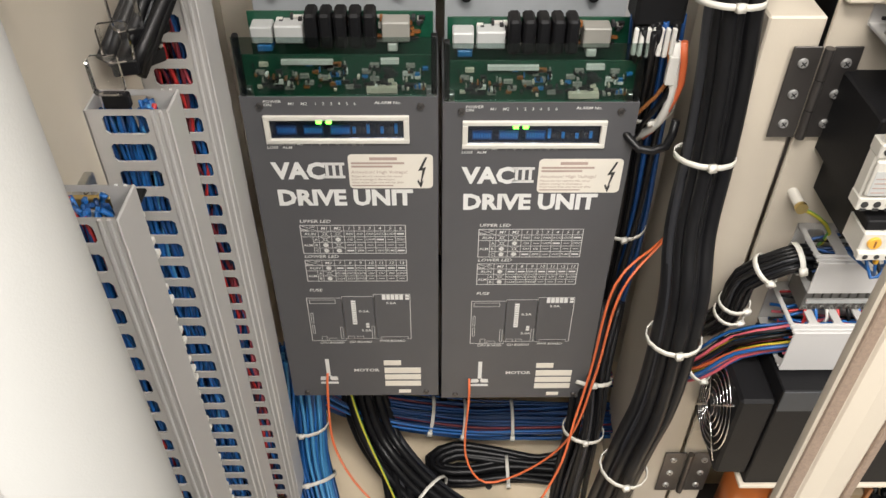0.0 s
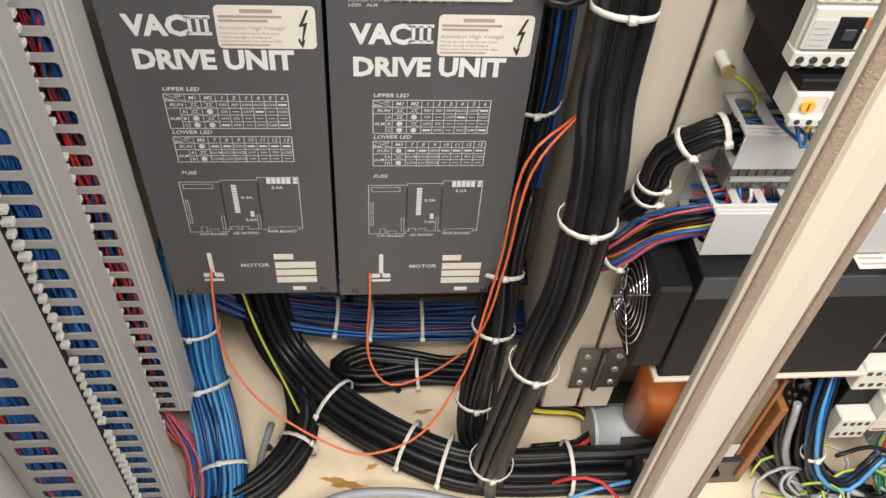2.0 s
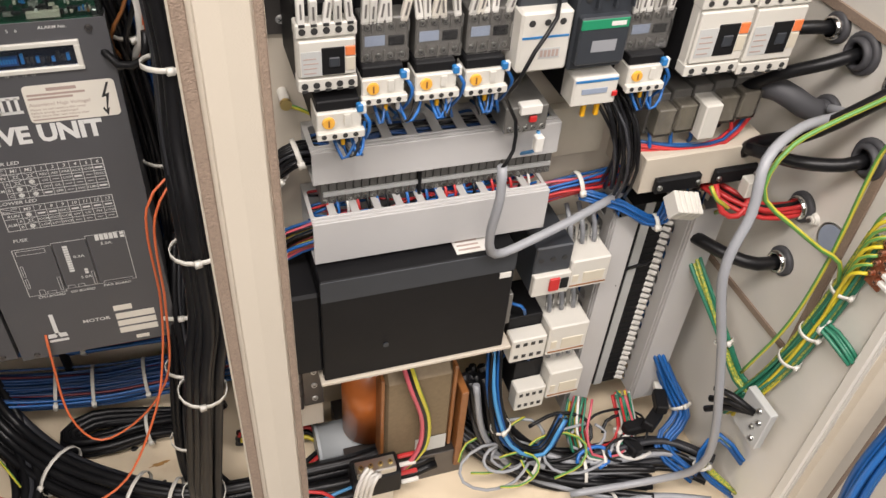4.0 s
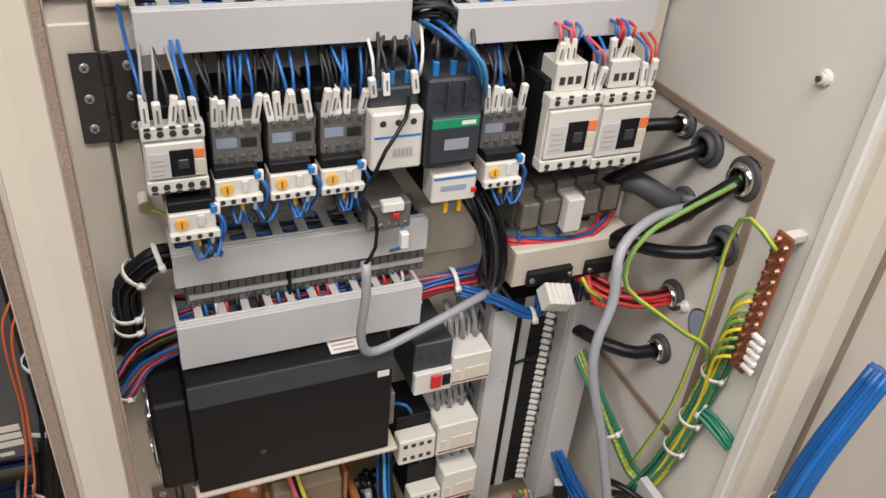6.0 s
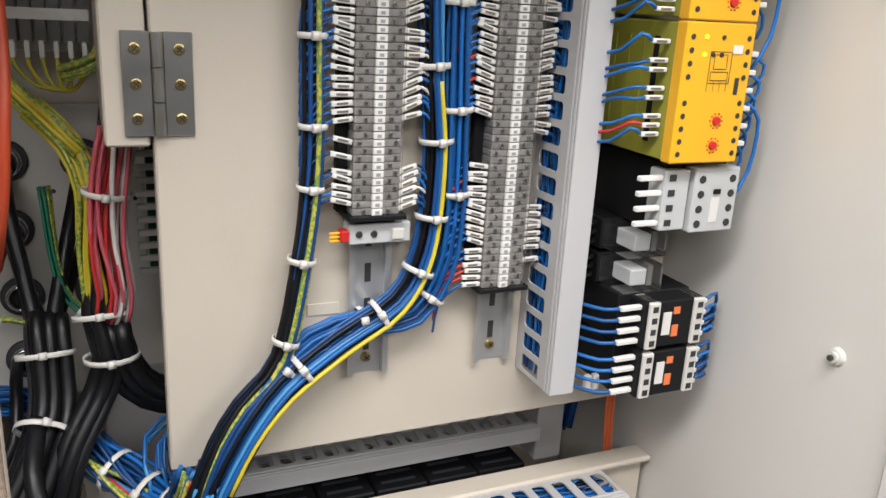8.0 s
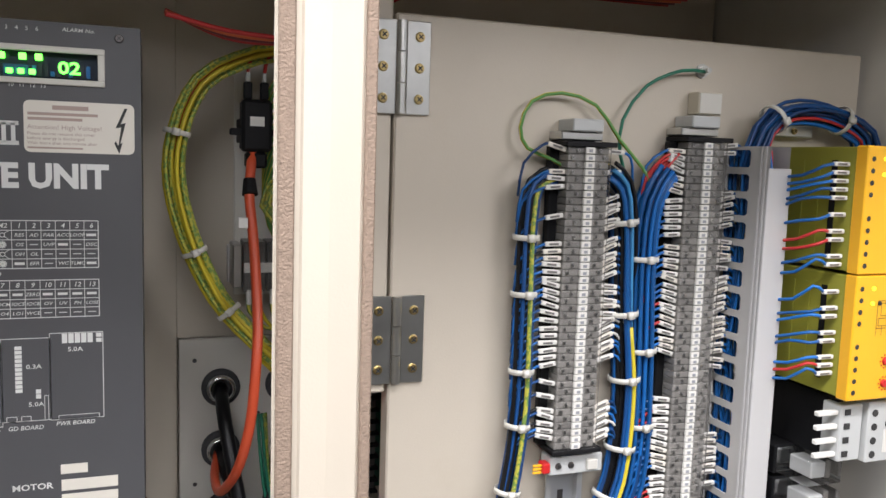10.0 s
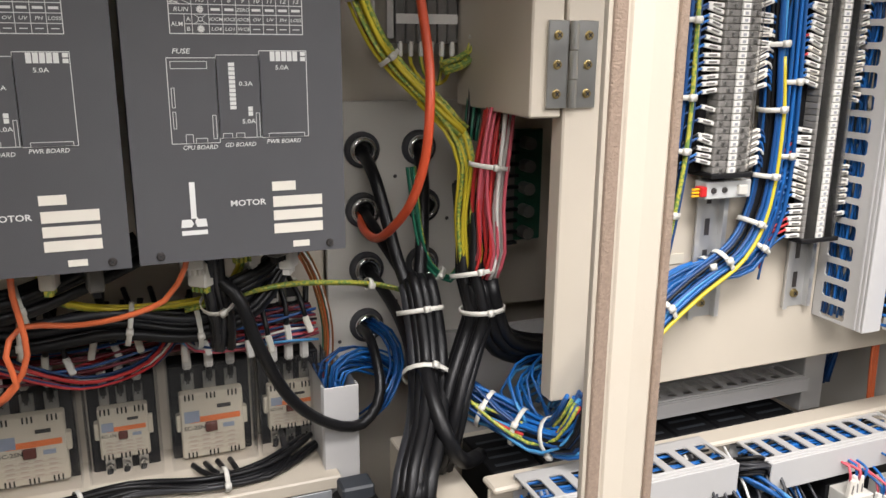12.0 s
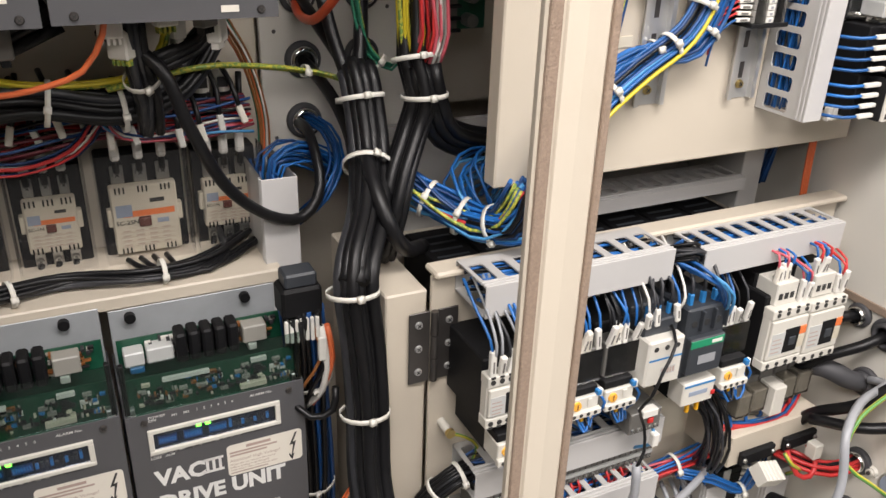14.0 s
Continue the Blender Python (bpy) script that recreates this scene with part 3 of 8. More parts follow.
    for cx, cz, a0 in ((0.1480, 0.3145, 0), (0.0850, 0.3145, 1), (0.0850, 0.2870, 2), (0.1480, 0.2870, 3)):
        rim += [(cx + 0.004 * math.cos((a0 + q / 4) * math.pi / 2), cz + 0.004 * math.sin((a0 + q / 4) * math.pi / 2)) for q in range(5)]
    bm.faces.new([bm.verts.new((a, -0.0009, b)) for a, b in rim])
    st = part("warning_label", bm, STICKER, parent, "rounded off-white high voltage warning sticker")
    bm = bmesh.new()
    ys = -0.0012
    add_rect(bm, 0.099, 0.3125, 0.122, 0.3155, ys, 0)
    for k in range(2):
        add_rect(bm, 0.0835, 0.3085 - k * 0.0034, 0.128 - 0.01 * k, 0.3105 - k * 0.0034, ys, 0)
    add_text(bm, "Attention! High Voltage!", 0.0830, ys, 0.2990, 0.0032, 0, 1.08)
    for k, line in enumerate(("Please do not remove this cover", "before energy is discharged", "Wait more than one minute after")):
        add_text(bm, line, 0.0830, ys, 0.2950 - k * 0.0032, 0.0021, 1, 1.12, 0.004)
    add_rect(bm, 0.0830, 0.2856, 0.118, 0.2868, ys, 1)
    bolt = ((0.1455, 0.3155), (0.1395, 0.3015), (0.1432, 0.3022), (0.1412, 0.2890), (0.1395, 0.2925), (0.1385, 0.2905), (0.1418, 0.2835), (0.1440, 0.2915), (0.1425, 0.2905), (0.1462, 0.3055), (0.1430, 0.3045), (0.1475, 0.3155))
    f = bm.faces.new([bm.verts.new((a, ys, b)) for a, b in bolt])
    f.material_index = 2
    part("label_print", bm, [FAINT, FAINT, INK_HOLE], st, "brown and black warning print")


def drive_unit(x, z, lit, boards, w=0.1565, h=0.372):
    e = thing("drive_unit", "charcoal metal drive unit with white lettering and a lit window" if lit == 2 else "charcoal metal drive unit with white lettering and green indicator lamps", "drive unit", (x, 1.0, z), group="drive units")
    # cover: a folded sheet with a window cut through it
    bm = bmesh.new()
    wx0, wx1, wz0, wz1 = 0.0205, 0.1285, h - 0.0385, h - 0.0205
    cx, cz = (0, 0.0014, wx0, wx1, w - 0.0014, w), (0, 0.0014, wz0, wz1, h)
    for i in range(5):
        for j in range(4):
            if not (i == 2 and j == 2):
                add_box(bm, (cx[i], 0, cz[j]), (cx[i + 1], 0.0014, cz[j + 1]))
    add_box(bm, (0, 0.0014, 0), (0.0014, 0.11, h))
    add_box(bm, (w - 0.0014, 0.0014, 0), (w, 0.11, h))
    add_box(bm, (0.0014, 0.0014, 0), (w - 0.0014, 0.10, 0.0014))
    bmesh.ops.remove_doubles(bm, verts=bm.verts, dist=1e-5)
    part("cover", bm, CHARCOAL, e, "charcoal textured steel cover")
    bm = bmesh.new()
    for a, b in (((wx0 - 0.0045, -0.0024, wz1), (wx1 + 0.0045, 0.001, wz1 + 0.0040)), ((wx0 - 0.0045, -0.0024, wz0 - 0.0040), (wx1 + 0.0045, 0.001, wz0)), ((wx0 - 0.0045, -0.0024, wz0), (wx0, 0.001, wz1)), ((wx1, -0.0024, wz0), (wx1 + 0.0045, 0.001, wz1))):
        add_box(bm, a, b, 0.0005)
    part("window_bezel", bm, WHITEP, e, "raised white bezel")
    pbox("window_pane", (wx0, 0.0002, wz0), (wx1, 0.0008, wz1), GLASSD, e, 0.0, "smoky clear window")
    rg = random.Random(int(x * 1000) + int(z * 100))
    bm = bmesh.new()
    add_box(bm, (wx0 - 0.004, 0.0062, wz0 - 0.005), (wx1 + 0.004, 0.0075, wz1 + 0.005), 0, 0)
    for k in range(3):
        bx = wx0 + 0.004 + k * 0.022
        add_box(bm, (bx, 0.0042, wz0 + 0.001), (bx + 0.016, 0.0062, wz0 + 0.009), 0, 1)
        for j in range(7):
            add_box(bm, (bx + 0.001 + j * 0.0021, 0.0038, wz0 + 0.003), (bx + 0.0022 + j * 0.0021, 0.0042, wz0 + 0.007), 0, 2)
    for k in range(10):
        add_box(bm, (wx1 - 0.042 + k * 0.0038, 0.0040, wz0 + 0.002), (wx1 - 0.0395 + k * 0.0038, 0.0062, wz0 + rg.uniform(0.005, 0.012)), 0, 3 if k % 3 else 2)
    part("display_board", bm, [INKBLUE, BLUED, BLUEP, CHIP], e)
    spots = [(0.037, 0), (0.045, 0), (0.010, 0), (0.058, 0), (0.068, 0)][:2 if lit < 2 else 5]
    for k, (dx, dz) in enumerate(spots):
        pbox("indicator_lamp", (wx0 + dx, 0.0018, wz1 - 0.0058), (wx0 + dx + 0.0046, 0.0045, wz1 - 0.0012), LEDG, e, 0.0006, "lit green lamp")
    if lit == 2:
        for dx in (0.036, 0.050, 0.057, 0.064):
            pbox("indicator_lamp", (wx0 + dx, 0.0018, wz0 + 0.0025), (wx0 + dx + 0.0042, 0.0040, wz0 + 0.0062), LEDG, e, 0.0006, "lit green lamp")
        bm = bmesh.new()
        add_text(bm, "02", wx1 - 0.026, 0.0036, wz0 + 0.0042, 0.0085, 0, 1.25, 0.02)
        part("digit_display", bm, LEDG, e, "lit green digits")
    if lit == 3:
        pbox("indicator_lamp", (wx1 - 0.020, 0.0018, wz0 + 0.003), (wx1 - 0.014, 0.004, wz0 + 0.008), LEDO, e, 0.0006, "lit orange lamp")
    for sx, sz in ((0.015, h - 0.008), (w - 0.014, h - 0.008), (0.015, 0.006), (w - 0.013, 0.006)):
        pscrew("screw", (sx, -0.0012, sz), (0, -1, 0), 0.0032, DARKSTEEL, e)
    unit_lettering(e, lit)
    pbox("chassis", (0.004, 0.112, 0.004), (w - 0.004, 0.20, h - 0.004), ZINC, e, 0.001, "bare steel chassis")
    if boards:
        # open upper part: two stepped circuit boards, fuses, relays, a zinc back plate and a smoked shield
        bm = bmesh.new()
        add_box(bm, (0.004, 0.012, h - 0.014), (w - 0.004, 0.0136, h + 0.030))
        lower = part("control_board", bm, PCB, e, "green circuit board crowded with chips")
        bm = bmesh.new()
        rg = random.Random(11)
        for k in range(150):
            cx, cz = rg.uniform(0.012, w - 0.012), h + rg.uniform(0.001, 0.022)
            sx, sz, sy = rg.choice(((0.0045, 0.0022, 0.003), (0.0015, 0.003, 0.004), (0.002, 0.002, 0.005), (0.007, 0.003, 0.003), (0.001, 0.004, 0.002)))
            add_box(bm, (cx, 0.012 - sy, cz), (cx + sx, 0.012, cz + sz), 0, rg.choice((0, 0, 0, 0, 0, 1, 2, 3, 4, 4, 5)))
        add_box(bm, (0.035, 0.0085, h + 0.0235), (0.075, 0.012, h + 0.0270), 0, 1)
        add_box(bm, (0.112, 0.0085, h + 0.0240), (0.126, 0.012, h + 0.0280), 0, 1)
        add_box(bm, (0.100, 0.005, h + 0.0005), (0.124, 0.012, h + 0.0050), 0, 5)
        tagged(part("chip", bm, [CHIP, LABEL, BAKE, BLUEP, RELAYG, BEIGEP], lower), kind="stuff")
        bm = bmesh.new()
        add_box(bm, (0.004, 0.052, h - 0.03), (w - 0.004, 0.0536, h + 0.047))
        upper = part("power_board", bm, PCB, e, "green power board")
        bm = bmesh.new()
        for k in range(100):
            cx, cz = rg.uniform(0.010, w - 0.014), h + rg.uniform(0.020, 0.043)
            sx, sz, sy = rg.choice(((0.005, 0.0025, 0.004), (0.002, 0.004, 0.005), (0.003, 0.003, 0.007), (0.007, 0.002, 0.003)))
            add_box(bm, (cx, 0.052 - sy, cz), (cx + sx, 0.052, cz + sz), 0, rg.choice((0, 0, 0, 1, 2, 3)))
        tagged(part("chip", bm, [CHIP, LABEL, BAKE, RELAYG], upper), kind="stuff")
        for x0, x1, z0, z1, m in ((0.008, 0.025, 0.027, 0.041, LGREYP), (0.027, 0.050, 0.027, 0.042, LGREYP), (0.112, 0.134, 0.028, 0.045, RELAYG), (0.116, 0.124, 0.020, 0.027, LABEL), (0.012, 0.024, 0.020, 0.026, BLUEP)):
            pbox("relay", (x0, 0.036, h + z0), (x1, 0.052, h + z1), m, upper, 0.001)
        for k in range(5):
            pbox("fuse_holder", (0.052 + k * 0.0115, 0.030, h + 0.025), (0.0615 + k * 0.0115, 0.052, h + 0.054), BLACKP, upper, 0.002)
        pbox("back_plate", (0.002, 0.085, h - 0.02), (w - 0.002, 0.0865, h + 0.060), PLATE, e, 0.0004, "grey zinc plate")
        for sx in (0.02, 0.125):
            pcyl("knob", (sx, 0.082, h + 0.052), (0, -1, 0), 0.005, 0.006, BLACKP, e)
        for sx in (0.0045, w - 0.0095):
            pbox("side_rail", (sx, 0.006, h - 0.01), (sx + 0.005, 0.085, h + 0.004), ZINC, e)
            for sy in (0.02, 0.055):
                pscrew("screw", (sx + 0.0025, sy, h + 0.005), (0, 0, 1), 0.0025, BRASS, e)
        for sx in (0.001, w - 0.0055):
            pbox("shield_post", (sx, 0.004, h), (sx + 0.0045, 0.010, h + 0.050), BLACKP, e)
        pbox("shield", (0.001, 0.0018, h + 0.001), (w - 0.001, 0.0023, h + 0.050), SMOKE, e, 0.0, "smoked clear acrylic shield")
    return e


drive_unit(0.1105, 0.8925, 1, True)
drive_unit(0.2705, 0.8875, 1, True)
drive_unit(0.1040, 1.5870, 3, False)
drive_unit(0.2660, 1.5880, 2, False)

# ---- wiring ducts ----
def slotted_wall(parent, L, d, pitch, lo, hi, gap, th=0.0016):
    """One duct wall, length L along z and depth d along -y, with a row of round-cornered slots."""
    key = ("wall", L, d, pitch, lo, hi, gap)
    if key not in CACHE:
        s = Soup()
        n = int(L / pitch)
        c = 0.0022
        for i in range(n):
            z0, z1 = i * L / n, (i + 1) * L / n
            a0, a1 = z0 + gap / 2, z1 - gap / 2
            outer = ((0, z0), (d, z0), (d, z1), (0, z1))
            inner = ((lo, a0 + c), (lo + c, a0), (hi - c, a0), (hi, a0 + c), (hi, a1 - c), (hi - c, a1), (lo + c, a1), (lo, a1 - c))
            b = len(s.v)
            for x in (0, th):
                for y, z in outer + inner:
                    s.v.append(Vector((x, -y, z)))
            quads = ((0, 1, 6, 5), (1, 2, 8, 7), (2, 3, 10, 9), (3, 0, 4, 11))
            tris = ((0, 5, 4), (1, 7, 6), (2, 9, 8), (3, 11, 10))
            for f in quads + tris:
                s.f.append(tuple(b + k for k in f))
                s.f.append(tuple(b + 12 + k for k in reversed(f)))
                s.m += [0, 0]
            for k in range(8):
                k2 = (k + 1) % 8
                s.f.append((b + 4 + k, b + 4 + k2, b + 16 + k2, b + 16 + k))
                s.m.append(0)
        me = s.mesh("side_wall", [DUCT])
        bm = bmesh.new()
        bm.from_mesh(me)
        bmesh.ops.remove_doubles(bm, verts=bm.verts, dist=1e-5)
        bm.to_mesh(me)
        bm.free()
        me.polygons.foreach_set("use_smooth", [False] * len(me.polygons))
        CACHE[key] = me
    return CACHE[key]


def duct(loc, rot, L, w, d, label, cover=True, pitch=0.0205, wires=14, mats=None, seed=1, group="wiring ducts", cut=0.0, lo=0.012, hi=0.032, gap=0.007):
    """A slotted wiring duct: base, two slotted walls with rolled lips, a snap-on cover; wires lie inside."""
    e = thing("wiring_duct", label, "wiring duct", group=group)
    e.matrix_basis = pose(*loc, *rot)
    pbox("base", (0, -0.0016, 0), (w, 0, L), DUCT, e, 0.0003)
    wall = slotted_wall(e, L, d, pitch, lo, hi, gap)
    for x in (0.0, w - 0.0016):
        link_part("side_wall", wall, e, "", (x, 0, 0))
    for x in (-0.0012, w - 0.0008):
        for k, yy in enumerate((d - 0.0045, d - 0.0095)):
            pbox("lip", (x, -yy - 0.0022, 0), (x + 0.002, -yy, L), DUCTC, e, 0.0004)
    if cover:
        bm = bmesh.new()
        add_box(bm, (-0.001, -d - 0.0018, 0), (w + 0.001, -d, L - cut), 0.0006)
        part("cover", bm, DUCTC, e, "smooth grey snap-on cover")
    if wires:
        rg = random.Random(seed)
        s = Soup()
        mats = mats or [(BLUE, 8), (BLUED, 4), (RED, 1)]
        for i in range(wires):
            x, y = (0.004 + (w - 0.010) * rg.random() ** 1.6), rg.uniform(0.006, d - 0.010)
            pts = []
            z = 0.004
            while z < L - 0.004:
                pts.append((min(w - 0.005, max(0.005, x + rg.uniform(-0.006, 0.006))), -min(d - 0.005, max(0.005, y + rg.uniform(-0.006, 0.006))), z))
                z += rg.uniform(0.03, 0.06)
            pts.append((x, -y, L - 0.003))
            s.tube(spline(pts, 0.02), rg.uniform(0.0011, 0.0017), rg.choices(range(len(mats)), [m[1] for m in mats])[0], 5)
        link_part("wire_strand", s.mesh("wires", [m[0] for m in mats]), e, kind="stuff")
    return e


BR = [(BLUE, 10), (BLUED, 3), (RED, 1), (LBLUE, 1)]
RB = [(BLUED, 5), (MAROON, 4), (RED, 3), (PINK, 2), (BLUE, 2)]
LW = "grey slotted plastic wiring duct packed with blue wires"
duct((0.052, 0.764, 0.655), (0, 0, 90), 0.68, 0.029, 0.050, LW, lo=0.010, hi=0.037, mats=[(BLUE, 10), (BLUED, 3), (RED, 2), (YELLOW, 1), (ORANGE, 1)], seed=2, wires=46)
duct((0.052, 0.867, 0.655), (0, 0, 90), 0.68, 0.025, 0.050, LW, lo=0.010, hi=0.037, mats=BR, seed=3, wires=46)
duct((0.052, 0.966, 0.735), (0, 0, 90), 0.68, 0.034, 0.050, lo=0.010, hi=0.037, label="grey slotted plastic wiring duct with red and blue wires", mats=RB, seed=4, wires=44)


def side_terminals(y, z0, n, pitch, mark):
    """A row of screw terminals between two upright ducts, white ferrules on one side."""
    e = thing("terminal_row", "upright row of dark terminals with white wire sleeves", "terminal block", (0.052, y, z0), group="upright terminal rows")
    pbox("rail", (0, 0.002, -0.004), (0.006, 0.049, n * pitch + 0.004), ALU, e)
    rg = random.Random(int(y * 1000))
    for i in range(n):
        pbox("terminal", (0.006, 0.003, i * pitch), (0.020, 0.048, (i + 0.92) * pitch), BLACKP, e, 0.0006)
        if rg.random() < 0.9:
            k = rg.uniform(0, 0.004)
            pbox("sleeve", (0.015 + k, 0.0430, (i + 0.15) * pitch), (0.0235 + k, 0.0495, (i + 0.60) * pitch), LABEL, e, 0.0008)
    pbox("marking_strip", (0.020, 0.006, 0), (0.022, 0.020, n * pitch), mark, e, 0.0005, "plain white marking strip")
    pbox("end_plate", (0.0, 0.001, n * pitch), (0.030, 0.050, n * pitch + 0.003), BLACKP, e)
    return e


side_terminals(0.8050, 0.70, 54, 0.0108, LGREYP)
side_terminals(0.9050, 0.72, 50, 0.0108, DUCT)


def end_clamp(y, z):
    e = thing("end_clamp", "yellowed zinc end clamp with two screws above the terminal row", "clamp", (0.052, y, z), group="end clamps")
    pbox("bracket", (0.0, 0.0, 0.0), (0.034, 0.004, 0.014), BRASS, e)
    pbox("foot", (0.0, 0.004, 0.0), (0.006, 0.032, 0.010), ZINC, e)
    pbox("jaw", (0.012, 0.004, 0.0), (0.034, 0.016, 0.006), BRASS, e)
    for k in (0.008, 0.024):
        pscrew("screw", (k, 0.010, 0.0075), (0, 0, 1), 0.004, ZINC, e, 0.003)


end_clamp(0.812, 1.297)
end_clamp(0.915, 1.275)
e = thing("mounting_stud", "brass stud with nut on the cream side sheet", "stud", (0.052, 0.80, 1.455), group="studs")
pcyl("nut", (0.006, 0, 0), (1, 0, 0), 0.007, 0.012, BRASS, e, seg=6)
pcyl("washer", (0.001, 0, 0), (1, 0, 0), 0.011, 0.002, ZINC, e)
pcyl("thread", (0.012, 0, 0), (1, 0, 0), 0.004, 0.016, BRASS, e)
bundle("black_loom", [(0.07, 0.90, 1.345), (0.085, 0.935, 1.375), (0.10, 0.98, 1.41), (0.11, 1.05, 1.44)], 9, 0.014, 0.0045, [(BLACKC, 4), (DKGREYC, 1)], "black cable loom with clear plugs above the ducts", ties=(0.4,), seed=71)
for k in range(5):
    e = thing("plug", "clear plastic plug on a black lead", "plug", (0.062 + 0.005 * k, 0.865 + k * 0.016, 1.345 + 0.012 * (k % 3)), 15 * k, group="clear plugs")
    pbox("housing", (0, 0, 0), (0.018, 0.010, 0.024), CLEAR, e, 0.002)
    pbox("contact_block", (0.003, 0.003, -0.010), (0.019, 0.009, 0.0), BLACKP, e, 0.001)

# ---- mounting sheets and shelf of the drive bay ----
slab("wall_mounting", (0.052, 1.205, FZ), (0.452, 1.215, 2.05), CREAM_IN, 0.001, "cream mounting sheet behind the drives")
slab("trim_shelf", (0.100, 1.088, 1.3180), (0.436, 1.205, 1.3320), CREAM, 0.0015, "cream painted shelf edge over the lower drives")
for x, y0, y1, z in ((0.1105, 1.112, 1.205, 0.886), (0.2705, 1.112, 1.205, 0.881), (0.1040, 1.112, 1.205, 1.580), (0.2660, 1.112, 1.205, 1.580)):
    slab("trim_bearer", (x + 0.01, y0, z), (x + 0.145, y1, z + 0.0105), ZINC, 0.001)


# ---- contactors on the shelf ----
def big_contactor(x, w, h, zc, sh, model):
    e = thing("contactor", "cream faced contactor with an orange stripe behind a clear shield", "contactor", (x, 1.168, zc), group="shielded contactors")
    k = w / 0.06
    # Black sides, drawn wider so they also darken the shaded gaps between contactors.
    pbox("base", (-w / 2 - 0.0085, 0.012, -h / 2 - 0.028), (w / 2 + 0.0085, 0.037, h / 2 + 0.030), BLACKP, e, 0.002)
    pbox("body", (-w / 2, 0.0, -h / 2), (w / 2, 0.014, h / 2), BEIGEP, e, 0.0015, "cream moulded front")
    for s in (-1, 1):
        pbox("ear", (s * w / 2 - 0.004, 0.003, -0.006), (s * w / 2 + 0.004, 0.012, 0.012), BEIGEP, e)
    bm = bmesh.new()
    y = -0.0004
    add_rect(bm, -w * 0.34, h * 0.05, w * 0.44, h * 0.14, y, 0)
    add_rect(bm, -w * 0.44, h * 0.06, -w * 0.20, h * 0.24, y - 0.0001, 1)
    add_rect(bm, w * 0.08, h * 0.24, w * 0.30, h * 0.30, y, 2)
    add_text(bm, model, -w * 0.46, y, -h * 0.055, h * 0.062, 2, 1.1, 0.02)
    add_rect(bm, w * 0.16, -h * 0.08, w * 0.34, -h * 0.01, y, 3)
    for r in range(4):
        add_line(bm, -w * 0.42, -h * (0.18 + 0.07 * r), w * 0.42, -h * (0.18 + 0.07 * r), y, 0.0004, 4)
        for c in range(4):
            add_rect(bm, -w * 0.38 + c * w * 0.2, -h * (0.165 + 0.07 * r), -w * 0.26 + c * w * 0.2, -h * (0.15 + 0.07 * r), y, 4)
    part("front_print", bm, [ORANGEP, SLATE, INK_HOLE, SLATE, FAINT], e)
    pbox("plunger", (-0.007 * k, -0.003, -h * 0.10), (0.004 * k, 0.001, h * 0.04), BROWNP, e, 0.0006, "brown plunger")
    for c in range(3):
        cx = (c - 1) * w * 0.34
        for s in (-1, 1):
            for j in range(3):
                pbox("vent", (cx - 0.005 + j * 0.0038, -0.0006, s * h * 0.45 - 0.003), (cx - 0.0035 + j * 0.0038, 0.001, s * h * 0.45 + 0.003), BLACKP, e, 0)
            pbox("terminal_tab", (cx - w * 0.10, 0.009, s * (h / 2 + 0.010) - 0.009), (cx + w * 0.10, 0.0125, s * (h / 2 + 0.010) + 0.009), ZINC, e)
            pscrew("screw", (cx, 0.0072, s * (h / 2 + 0.011)), (0, -1, 0), w * 0.075, ZINC, e, 0.003)
        if sh:
            cable("lead", [(cx, 0.006, h / 2 + 0.014), (cx, 0.004, h / 2 + 0.035), (cx + 0.004, 0.014, h / 2 + 0.062), (cx + 0.01, 0.03, h / 2 + 0.10)], 0.0032, BLACKC, "", parent=e)
            pbox("wire_sleeve", (cx - 0.0042, -0.0005, h / 2 + 0.026), (cx + 0.0042, 0.008, h / 2 + 0.048), LABEL, e, 0.002)
            cable("lead", [(cx, 0.008, -h / 2 - 0.014), (cx - 0.004, 0.002, -h / 2 - 0.024), (cx - 0.02, 0.0, -h / 2 - 0.029)], 0.003, BLACKC, "", parent=e)
            pbox("wire_sleeve", (cx - 0.009, -0.003, -h / 2 - 0.031), (cx + 0.001, 0.003, -h / 2 - 0.020), LABEL, e, 0.002)
    bm = bmesh.new()
    W, H = w / 2 + 0.011, h / 2 + 0.036
    prof = [(-W, 0.012), (-W, -0.014), (W, -0.014), (W, 0.012), (W - 0.0012, 0.012), (W - 0.0012, -0.0128), (-W + 0.0012, -0.0128), (-W + 0.0012, 0.012)]
    lo, hi = ([bm.verts.new((px, py, pz)) for px, py in prof] for pz in (-H, H))
    for q in range(8):
        bm.faces.new((lo[q], lo[(q + 1) % 8], hi[(q + 1) % 8], hi[q]))
    for q0, q1, q2, q3 in ((0, 1, 6, 7), (1, 2, 5, 6), (2, 3, 4, 5)):
        bm.faces.new((lo[q3], lo[q2], lo[q1], lo[q0]))
        bm.faces.new((hi[q0], hi[q1], hi[q2], hi[q3]))
    part("shield", bm, SHEET, e, "clear plastic shield")
    pbox("shield_tag", (W - 0.030, -0.0155, -H + 0.004), (W - 0.004, -0.0143, -H + 0.012), BLACKP, e, 0, "small black tag")
    bm = bmesh.new()
    add_text(bm, "SZ" + model[2:] + "/T", W - 0.0285, -0.0158, -H + 0.0058, 0.0044, 0, 1.0, 0.01)
    part("tag_print", bm, PRINT, e)
    return e


big_contactor(0.1570, 0.062, 0.070, 1.372, True, "SC-2SN")
big_contactor(0.2395, 0.046, 0.053, 1.376, True, "SC-1N")
big_contactor(0.3235, 0.062, 0.070, 1.371, True, "SC-2SN")
